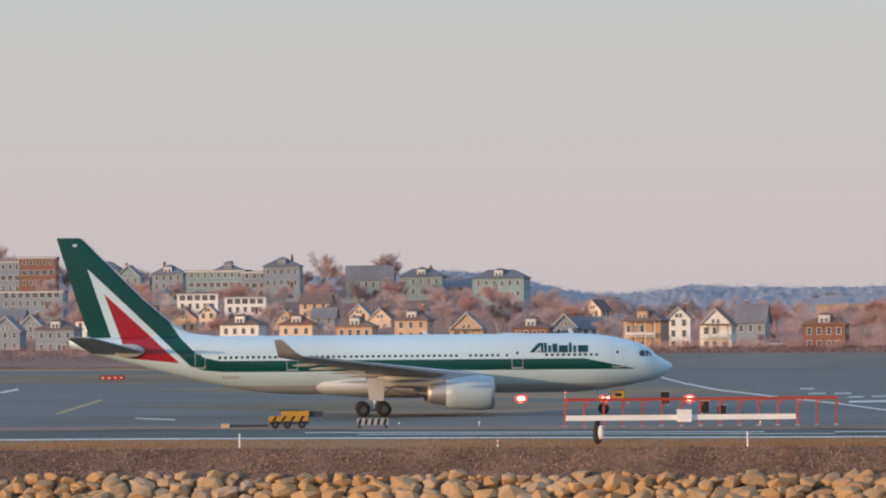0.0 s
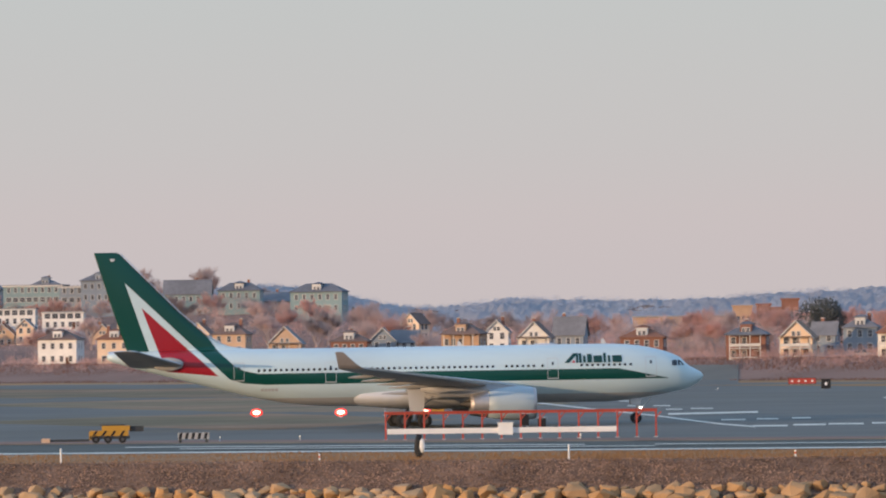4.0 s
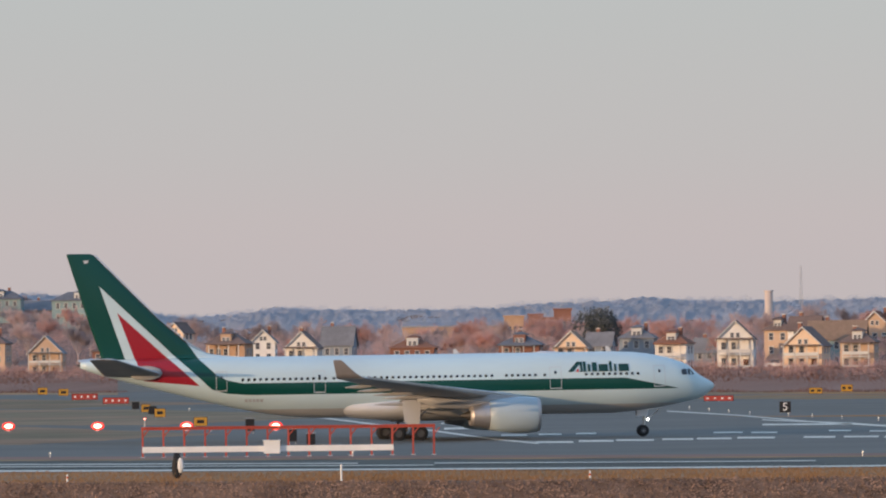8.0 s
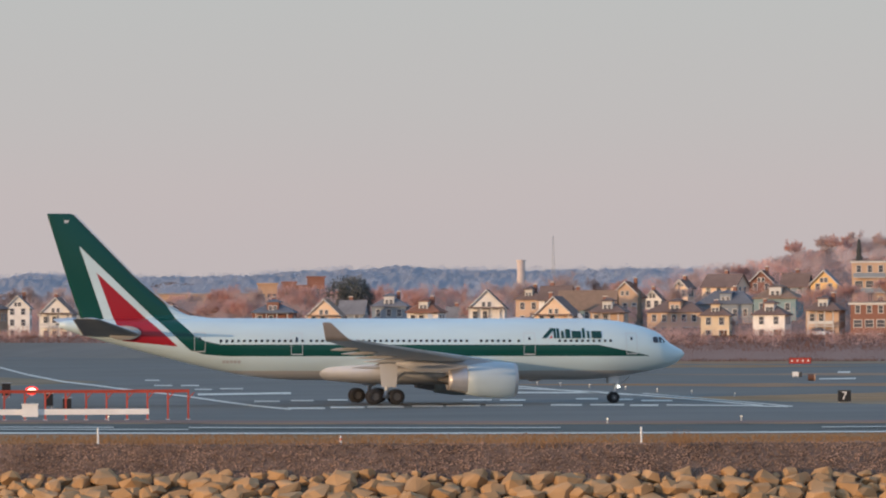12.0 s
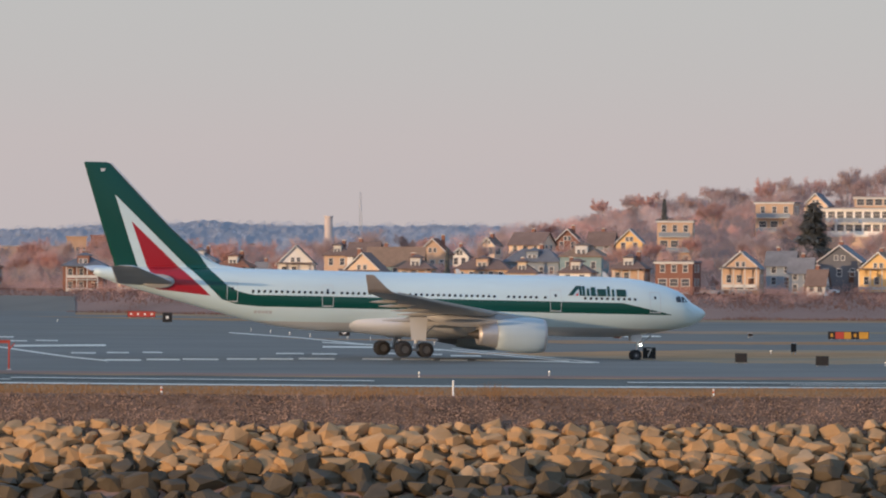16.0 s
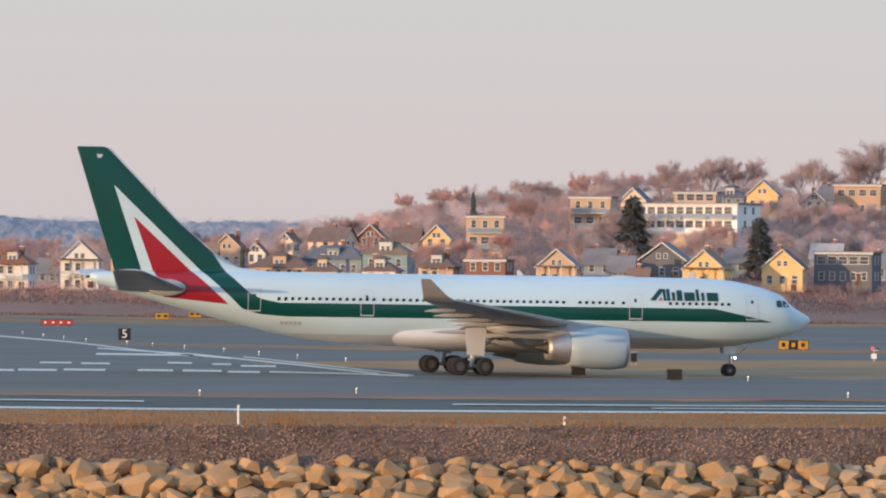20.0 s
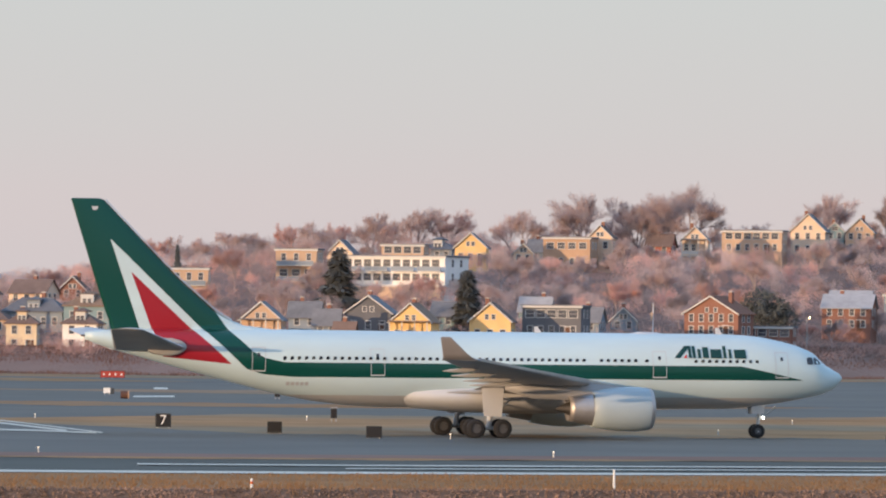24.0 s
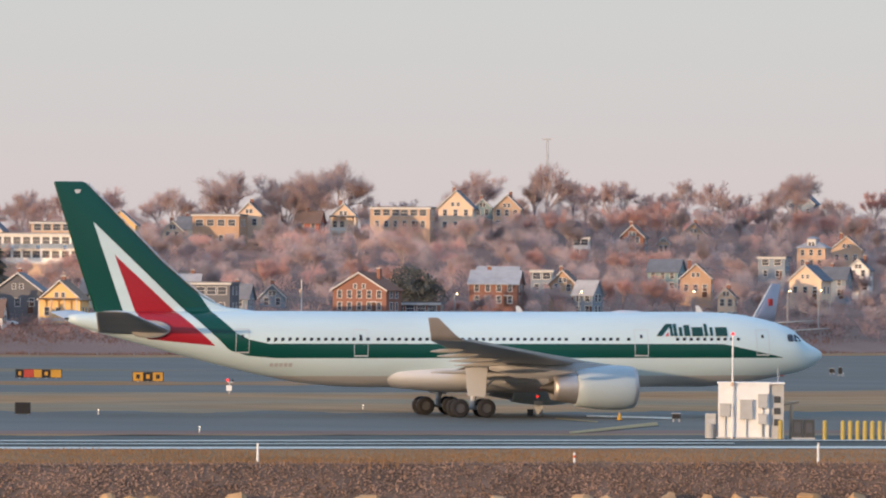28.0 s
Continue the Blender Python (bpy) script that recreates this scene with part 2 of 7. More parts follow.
# ---- the ground: one sheet to the horizon, with the bank to the water ----
def ground_sheet():
    bm = bmesh.new()
    gs = [CREST - 14.5, CREST - 4.0, CREST, 380, 430, 500, 600, 750, 950, 1200, 1340, 1400, 1440, 1480, 1520, 1560, 1620, 1680, 1740, 1800, 1860, 1920, 2100, 2300, 2450, 2600, 2750, 2900, 3050, 3200, 3600, 4400]
    an = [-70 + i * 4 for i in range(14)] + [-14 + i * 0.6 for i in range(78)] + [33 + i * 4 for i in range(14)]
    rows = []
    for a in an:
        row = []
        for g in gs:
            z = {CREST - 14.5: -7.2, CREST - 4.0: -2.0}.get(g, -0.06 + 1.5 * level(g) if g < 1345 else hill(a, g) - 0.06)
            x, y = spot(a, g)
            row.append(bm.verts.new((x, y, z)))
        rows.append(row)
    for r, s in zip(rows, rows[1:]):
        for i in range(len(gs) - 1):
            bm.faces.new((r[i], s[i], s[i + 1], r[i + 1]))
    ob = new("ground", mesh_of("ground", bm, M["ground"]))
    ob.data.polygons.foreach_set("use_smooth", [True] * len(ob.data.polygons))
    tagged(ob, "brown winter land rising to low hills", "ground", kind="structure")


ground_sheet()
bm = bmesh.new()
poly(bm, [(-3000, -2500, -6.1), (3000, -2500, -6.1), (3000, 900, -6.1), (-3000, 900, -6.1)])
tagged(new("water", mesh_of("water", bm, M["water"])), "dark harbour water below the sea wall", "water", kind="structure")

# ---- the airfield's paving, grass and markings ----
near_runway = strip("runway", 389, 434, -24, 40, -0.03, M["asphalt"], "dark grey asphalt runway along the sea wall", "runway")
apron = strip("taxiway", 448, 1330, -24, 40, -0.03, M["asphalt_old"], "worn grey asphalt taxiways and runway end", "taxiway", 0.5)
M["verge_grass"] = material("verge_grass", (0.38, 0.205, 0.092), 0.95, var=0.35, second=(0.33, 0.20, 0.11), scale=0.12, bump=0.4, bump_scale=2.0, spec=0.1)
strip("verge", CREST, 389, -24, 40, -0.02, M["verge_grass"], "strip of dry brown grass above the bank", "grass", 0.4)
strip("verge", 434, 448, -24, 40, -0.02, M["dry_grass"], "thin strip of dry grass between the runways", "grass", 0.06, 3)
strip("infield", 519, 668, -3.4, 2.2, 0.0, M["turf"], "dull grey-green winter grass beside the taxiway", "grass", 0.06, 9)
strip("infield", 690, 925, -3.2, 3.6, 0.0, M["turf"], "dull tan winter grass between the taxiways", "grass", 0.06, 14)
strip("infield", 940, 1180, -24, 2.4, 0.0, M["turf"], "dull winter grass of the far infield", "grass", 0.06, 40)
strip("infield", 545, 705, 9.2, 40, 0.0, M["dry_grass"], "dry tan infield grass beside the taxiway", "grass", 0.06, 10)
strip("infield", 985, 1050, 8.9, 15, 0.0, M["turf"], "far band of dull infield grass", "grass", 0.06, 18)
strip("infield", 785, 835, 7.2, 17.5, 0.0, M["verge_grass"], "thin band of dry orange grass", "grass", 0.06, 12)
strip("infield", 652, 692, 15.5, 40, 0.005, M["verge_grass"], "thin band of dry orange grass", "grass", 0.06, 9)
strip("infield", 1180, 1300, 4.6, 11.5, 0.0, M["dry_grass"], "far band of dry grass before the reeds", "grass", 0.06, 35)
strip("shore_grass", 1330, 1395, -24, 1.2, -0.01, M["dry_grass"], "dry grass at the foot of the town", "grass", 0.5)
strip("shore_grass", 1330, 1395, 5.2, 40, -0.01, M["dry_grass"], "dry grass at the foot of the town", "grass", 0.5)


bm = bmesh.new()
rows_ = [[bm.verts.new((*spot(1.2 + i * 0.1, g), (hill(1.2 + i * 0.1, g) + 0.08 if g > 1345 else -0.16))) for g in (1328, 1340, 1400, 1440, 1450)] for i in range(41)]
for r_, q_ in zip(rows_, rows_[1:]):
    for k_ in range(4):
        bm.faces.new((r_[k_], q_[k_], q_[k_ + 1], r_[k_ + 1]))
tagged(new("taxiway", mesh_of("taxiway", bm, M["asphalt_old"])), "worn asphalt running up to the shore road", "taxiway", kind="structure")


def ground_at(q, k):
    """Place on the level ground for a bearing q and a depth k, both in units of the plan."""
    g = 68544 / k
    return spot(q, g)


LAYER = itertools.count()


def stripe(q0, k0, q1, k1, thick, mat="marking", parent=None, z=0.012):
    """One painted line on the paving from bearing q0 to q1, thick across in depth units."""
    bm = bmesh.new()
    z += 0.004 * (next(LAYER) % 9)
    n = max(1, int(abs(q1 - q0) / 0.6))
    rows = []
    for i in range(n + 1):
        t = i / n
        q, k = q0 + (q1 - q0) * t, k0 + (k1 - k0) * t
        rows.append([bm.verts.new((*ground_at(q, k + s * thick / 2), z)) for s in (1, -1)])
        for v in rows[-1]:
            v.co.z += level(68544 / k)
    for r, s in zip(rows, rows[1:]):
        bm.faces.new((r[0], s[0], s[1], r[1]))
    return part("stripe", bm, M[mat], parent or apron)


stripe(-12.00, 175.0, 26.00, 175.0, 2.6, "marking", near_runway)
stripe(-1.00, 168.5, 4.40, 168.5, 1.3, "marking", near_runway)
stripe(-1.60, 165.0, 3.60, 165.0, 1.5, "marking", near_runway)
stripe(4.40, 165.5, 8.40, 165.5, 1.4, "marking", near_runway)
stripe(11.20, 166.0, 26.00, 166.0, 1.4, "marking", near_runway)
stripe(13.00, 170.0, 19.50, 170.0, 1.0, "marking", near_runway)
stripe(2.479, 63.1, 2.759, 74.3, 2.4)
stripe(2.759, 74.3, 3.101, 84.9, 2.4)
stripe(3.101, 84.9, 3.624, 94.9, 2.4)
stripe(3.624, 94.9, 4.092, 103.5, 2.4)
stripe(4.092, 103.5, 4.387, 109.5, 2.4)
stripe(4.387, 109.5, 4.801, 120.0, 2.4)
stripe(4.801, 120.0, 5.100, 126.1, 2.4)
stripe(5.100, 126.1, 5.489, 131.4, 2.4)
stripe(4.505, 106.2, 5.482, 102.7, 3.5)
stripe(5.099, 118.8, 5.367, 118.6, 2.6)
stripe(5.486, 117.4, 5.724, 117.2, 2.6)
stripe(5.872, 116.0, 6.081, 115.8, 2.6)
stripe(5.459, 129.6, 5.848, 129.4, 2.6)
stripe(5.907, 128.0, 6.266, 127.8, 2.6)
stripe(6.295, 126.9, 6.684, 126.8, 2.6)
stripe(6.773, 125.8, 7.096, 125.7, 2.6)
stripe(3.963, 81.6, 4.110, 81.4, 1.9)
stripe(4.054, 90.5, 4.242, 90.3, 1.9)
stripe(4.331, 90.2, 4.519, 90.0, 1.9)
stripe(4.477, 97.0, 4.654, 96.8, 1.9)
stripe(4.743, 95.7, 4.979, 95.5, 1.9)
stripe(7.131, 124.8, 7.490, 124.7, 2.6)
stripe(7.549, 123.8, 7.937, 123.7, 2.6)
stripe(8.236, 123.3, 8.565, 123.3, 2.6)
stripe(8.654, 123.1, 9.013, 123.1, 2.6)
stripe(9.074, 124.0, 9.373, 124.0, 2.6)
stripe(7.301, 114.6, 7.599, 114.4, 2.6)
stripe(7.689, 115.0, 7.957, 114.8, 2.6)
stripe(8.491, 112.1, 8.717, 112.1, 2.6)
stripe(8.909, 113.4, 9.088, 113.4, 2.6)
stripe(9.179, 114.9, 9.507, 114.9, 2.6)
stripe(7.785, 91.0, 8.711, 97.8, 1.9)
stripe(8.711, 97.8, 9.559, 109.9, 1.9)
stripe(9.559, 109.9, 10.477, 124.1, 1.9)
stripe(7.794, 99.8, 8.713, 99.4, 3.0)
stripe(9.461, 123.5, 10.180, 124.5, 1.9)
stripe(10.180, 124.5, 10.751, 126.6, 1.9)
stripe(9.179, 100.8, 10.109, 115.7, 1.4)
stripe(10.109, 115.7, 10.800, 126.4, 1.4)
stripe(10.968, 74.8, 11.346, 74.0, 1.9)
stripe(11.134, 64.1, 11.262, 64.2, 2.2)
stripe(6.795, 76.2, 7.495, 82.8, 1.6)
stripe(7.495, 82.8, 8.377, 95.9, 1.6)
stripe(8.377, 95.9, 9.070, 103.8, 1.6)
stripe(18.121, 153.8, 18.922, 142.1, 2.6, "marking_yellow")
stripe(18.089, 154.1, 18.922, 140.4, 2.6, "marking_yellow")
stripe(18.020, 134.5, 18.390, 139.0, 1.5, "marking_yellow")
stripe(18.312, 131.4, 19.073, 134.4, 2.3)
stripe(-4.577, 88.5, -4.354, 82.6, 2.5)
stripe(-4.175, 126.9, -3.562, 102.3, 3.0, "marking_yellow")
stripe(-3.357, 135.5, -2.933, 137.9, 2.0)

# ---- the airliner ----
def livery():
    """White hull, green band rising into the fin, red and white wedge on the tail, by the hull's own coordinates."""
    m = bpy.data.materials.new("airliner_paint")
    m.use_nodes = True
    n, l = m.node_tree.nodes, m.node_tree.links
    b = n["Principled BSDF"]
    b.inputs["Roughness"].default_value = 0.28
    b.inputs["Coat Weight"].default_value = 0.08
    b.inputs["Specular IOR Level"].default_value = 0.35
    tc = n.new("ShaderNodeTexCoord")
    sp = n.new("ShaderNodeSeparateXYZ")
    l.new(tc.outputs["Object"], sp.inputs[0])

    def mt(op, a, c, d=None):
        x = n.new("ShaderNodeMath")
        x.operation = op
        for i, v in enumerate((a, c, d)):
            if v is None:
                continue
            if isinstance(v, (int, float)):
                x.inputs[i].default_value = v
            else:
                l.new(v, x.inputs[i])
        return x.outputs[0]

    s = mt('MULTIPLY', sp.outputs["X"], -1.0)
    z = sp.outputs["Z"]

    def curve(pts):
        r = n.new("ShaderNodeValToRGB")
        e = r.color_ramp.elements
        e[0].position, e[0].color = pts[0][0] / 60, [pts[0][1] / 20] * 3 + [1]
        e[1].position, e[1].color = pts[-1][0] / 60, [pts[-1][1] / 20] * 3 + [1]
        for ps, pz in pts[1:-1]:
            k = e.new(ps / 60)
            k.color = [pz / 20] * 3 + [1]
        l.new(mt('DIVIDE', s, 60.0), r.inputs[0])
        return mt('MULTIPLY', r.outputs[0], 20.0)

    upper = curve(((3.7, 4.42), (8.6, 5.42), (43.4, 5.45), (44.8, 5.75), (45.7, 6.2), (47.2, 7.65), (48.35, 9.35), (48.6, 20.0), (59.5, 20.0)))
    lower = curve(((3.9, 4.38), (42.8, 4.38), (44.9, 4.55), (46.2, 4.95), (56.2, 14.5), (59.5, 14.5)))
    band = mt('MULTIPLY', mt('LESS_THAN', z, upper), mt('GREATER_THAN', z, lower))
    band = mt('MULTIPLY', band, mt('GREATER_THAN', s, 3.72))
    aft = mt('MULTIPLY_ADD', z, 0.34, 51.2)
    rudder = mt('MULTIPLY', mt('GREATER_THAN', s, aft), mt('GREATER_THAN', z, 7.75))
    green = mt('MAXIMUM', band, rudder)
    fore = mt('MULTIPLY_ADD', s, 0.926, -38.5)
    rear = mt('MULTIPLY_ADD', z, 0.37, 50.08)
    base = mt('MULTIPLY_ADD', s, 0.10, 0.55)
    red = mt('MULTIPLY', mt('MULTIPLY', mt('LESS_THAN', z, fore), mt('LESS_THAN', s, rear)), mt('GREATER_THAN', z, base))
    red = mt('MULTIPLY', red, mt('GREATER_THAN', s, 47.0))
    # below 3.05 m one flat tone: the belly's grey with its shade mixed in
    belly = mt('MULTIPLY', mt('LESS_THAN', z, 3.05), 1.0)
    soot = n.new("ShaderNodeTexNoise")
    soot.inputs["Scale"].default_value = 0.35
    soot.inputs["Detail"].default_value = 6
    stretchv = n.new("ShaderNodeMapping")
    stretchv.inputs["Scale"].default_value = (0.35, 1, 1.6)
    l.new(tc.outputs["Object"], stretchv.inputs[0])
    l.new(stretchv.outputs[0], soot.inputs["Vector"])

    def mix(f, c0, c1):
        x = n.new("ShaderNodeMix")
        x.data_type = 'RGBA'
        l.new(f, x.inputs[0])
        for v, i in ((c0, 6), (c1, 7)):
            if isinstance(v, tuple):
                x.inputs[i].default_value = (*v, 1)
            else:
                l.new(v, x.inputs[i])
        return x.outputs[2]

    grime = n.new("ShaderNodeMapRange")
    grime.inputs["From Min"].default_value = 0.35
    grime.inputs["From Max"].default_value = 0.8
    l.new(soot.outputs[0], grime.inputs[0])
    white = mix(grime.outputs[0], (0.555, 0.685, 0.70), (0.50, 0.595, 0.605))
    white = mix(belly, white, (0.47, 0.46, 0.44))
    c = mix(green, white, (0.003, 0.058, 0.044))
    c = mix(red, c, (0.33, 0.016, 0.026))
    l.new(c, b.inputs["Base Color"])
    return m


M["paint"] = livery()
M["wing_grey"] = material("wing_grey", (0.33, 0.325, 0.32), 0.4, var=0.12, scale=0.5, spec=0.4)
# tailplane underside, with its shade put into the colour
M["tail_shaded"] = material("tail_shaded", (0.28, 0.265, 0.245), 0.45, var=0.2, scale=0.5, spec=0.3)
# upper skins, with the sky's light put into the colour
M["skin_lit"] = material("skin_lit", (0.50, 0.52, 0.53), 0.4, var=0.12, scale=0.5, spec=0.4)
M["plate_grey"] = material("plate_grey", (0.40, 0.38, 0.35), 0.5, var=0.12, scale=0.8, spec=0.3)
# wing tip darkened in its colour for the shade it stands in
M["winglet_shaded"] = material("winglet_shaded", (0.27, 0.235, 0.21), 0.5, var=0.12, scale=0.8, spec=0.3)
M["fin_edge"] = material("fin_edge", (0.66, 0.68, 0.68), 0.4, var=0.08, scale=0.5)
M["hull_white"] = material("hull_white", (0.58, 0.58, 0.58), 0.35, var=0.06, scale=0.5, spec=0.4)
M["nacelle"] = material("nacelle", (0.38, 0.45, 0.475), 0.35, var=0.08, scale=0.6, spec=0.4)
M["bare_metal"] = material("bare_metal", (0.50, 0.47, 0.45), 0.5, 0.8, var=0.15, scale=1.5)
M["hot_metal"] = material("hot_metal", (0.12, 0.11, 0.10), 0.5, 0.7, var=0.3, scale=1.5)
M["tyre"] = material("tyre", (0.025, 0.025, 0.027), 0.85, var=0.3, scale=3)
M["hub"] = material("hub", (0.09, 0.09, 0.095), 0.5, 0.2, var=0.15, scale=3)
M["strut"] = material("strut", (0.45, 0.46, 0.47), 0.45, 0.2, var=0.2, scale=2)
M["cabin_glass"] = material("cabin_glass", (0.03, 0.035, 0.045), 0.12, var=0.2, scale=2, spec=0.6)
M["dark_green"] = material("dark_green", (0.010, 0.050, 0.045), 0.4, var=0.1, scale=1)
M["door_line"] = material("door_line", (0.50, 0.52, 0.53), 0.5, var=0.1, scale=1)
M["dark_gap"] = material("dark_gap", (0.02, 0.02, 0.022), 0.8, var=0.3, scale=2)
M["sign_red"] = material("sign_red", (0.62, 0.04, 0.03), 0.5, var=0.15, scale=1.5)
M["lamp_core"] = glow("lamp_core", (1.0, 0.42, 0.30), 5)
M["lamp_white"] = glow("lamp_white", (1.0, 0.93, 0.8), 14)
M["lamp_red"] = glow("lamp_red", (1.0, 0.035, 0.022), 1.5)

# (station, crown, keel) of the nose, then (station, centre, radius) further aft
NOSE = ((0.0, 4.59, 4.53), (0.12, 4.80, 4.33), (0.3, 4.96, 4.12), (0.75, 5.20, 3.75), (1.4, 5.57, 3.43), (1.75, 5.86, 3.31), (2.3, 6.40, 3.19), (2.75, 6.66, 3.10), (3.85, 7.06, 2.87), (5.0, 7.34, 2.66), (6.2, 7.58, 2.48), (7.6, 7.74, 2.32), (9.5, 7.82, 2.18))
HULL = tuple((s_, (hi_ + lo_) / 2, (hi_ - lo_) / 2) for s_, hi_, lo_ in NOSE) + (
    (36.0, 5.0, 2.82), (38.5, 5.07, 2.76), (41.0, 5.22, 2.62), (44.0, 5.52, 2.33), (47.0, 5.90, 1.97), (50.0, 6.28, 1.58),
    (53.0, 6.66, 1.16), (55.5, 6.97, 0.78), (57.2, 7.18, 0.46), (57.9, 7.27, 0.24))


def hull_at(s):
    for (a, za, ra), (b, zb, rb) in zip(HULL, HULL[1:]):
        if s <= b:
            t = (s - a) / (b - a)
            return za + (zb - za) * t, ra + (rb - ra) * t
    return HULL[-1][1:]


def skin(s, z, side, out=0.02):
    """A place on the hull's flank; side -1 is starboard."""
    zc, r = hull_at(s)
    r += out
    d = max(-0.98, min(0.98, (z - zc) / r))
    return (-s, side * r * math.sqrt(1 - d * d), z)


def patch(name, outline, side, mat, parent, label="", out=0.02):
    bm = bmesh.new()
    vs = [bm.verts.new(skin(s, z, side, out)) for s, z in outline]
    bm.faces.new(vs)
    return part(name, bm, mat, parent, label)


def foil(chord, thick, n=9):
    """Aerofoil outline as (along, up) with the leading edge at 0."""
    up, lo = [], []
    for i in range(n):
        x = (1 - math.cos(math.pi * i / (n - 1))) / 2
        t = 5 * thick * (0.2969 * math.sqrt(x) - 0.126 * x - 0.3516 * x * x + 0.2843 * x ** 3 - 0.1036 * x ** 4)
        up.append((x * chord, t * chord + 0.02 * chord * math.sin(math.pi * x)))
        lo.append((x * chord, -t * chord * 0.8 + 0.02 * chord * math.sin(math.pi * x)))
    return up + lo[-2:0:-1]


def wing_loft(secs, n=9):
    """secs: (lateral y, leading s, chord, z, thickness)"""
    return loft([[(-(s + x), y, z + u) for x, u in foil(c, th, n)] for y, s, c, z, th in secs])


def revolve(profile, cx, cy, cz, n=28, caps=False):
    """profile: (s, radius) along the aircraft's axis."""
    return loft([[(-(cx + s), cy + r * math.cos(2 * math.pi * i / n), cz + r * math.sin(2 * math.pi * i / n)) for i in range(n)] for s, r in profile], caps=caps)


def wheel(name, x, y, z, r, w, parent):
    bm = bmesh.new()
    n = 24
    prof = [(-w / 2, r * 0.5), (-w / 2, r * 0.86), (-w * 0.36, r * 0.97), (-w * 0.15, r), (w * 0.15, r), (w * 0.36, r * 0.97), (w / 2, r * 0.86), (w / 2, r * 0.5)]
    rings = [[(rr * math.cos(2 * math.pi * i / n), yy, rr * math.sin(2 * math.pi * i / n)) for i in range(n)] for yy, rr in prof]
    bm.free()
    ob = part(name, loft(rings, caps=False), M["tyre"], parent, smooth=True)
    ob.location = (x, y, z)
    hubm = loft([[(rr * math.cos(2 * math.pi * i / 12), yy, rr * math.sin(2 * math.pi * i / 12)) for i in range(12)] for yy, rr in ((-w * 0.38, r * 0.5), (-w * 0.30, r * 0.2), (w * 0.30, r * 0.2), (w * 0.38, r * 0.5))])
    part("hub", hubm, M["hub"], ob, "pale metal wheel hub")
    part("valve", boxed(r * 0.3, r * 0.4, -w * 0.4, -w * 0.3, -0.03, 0.03), M["dark_gap"], ob)
    return ob


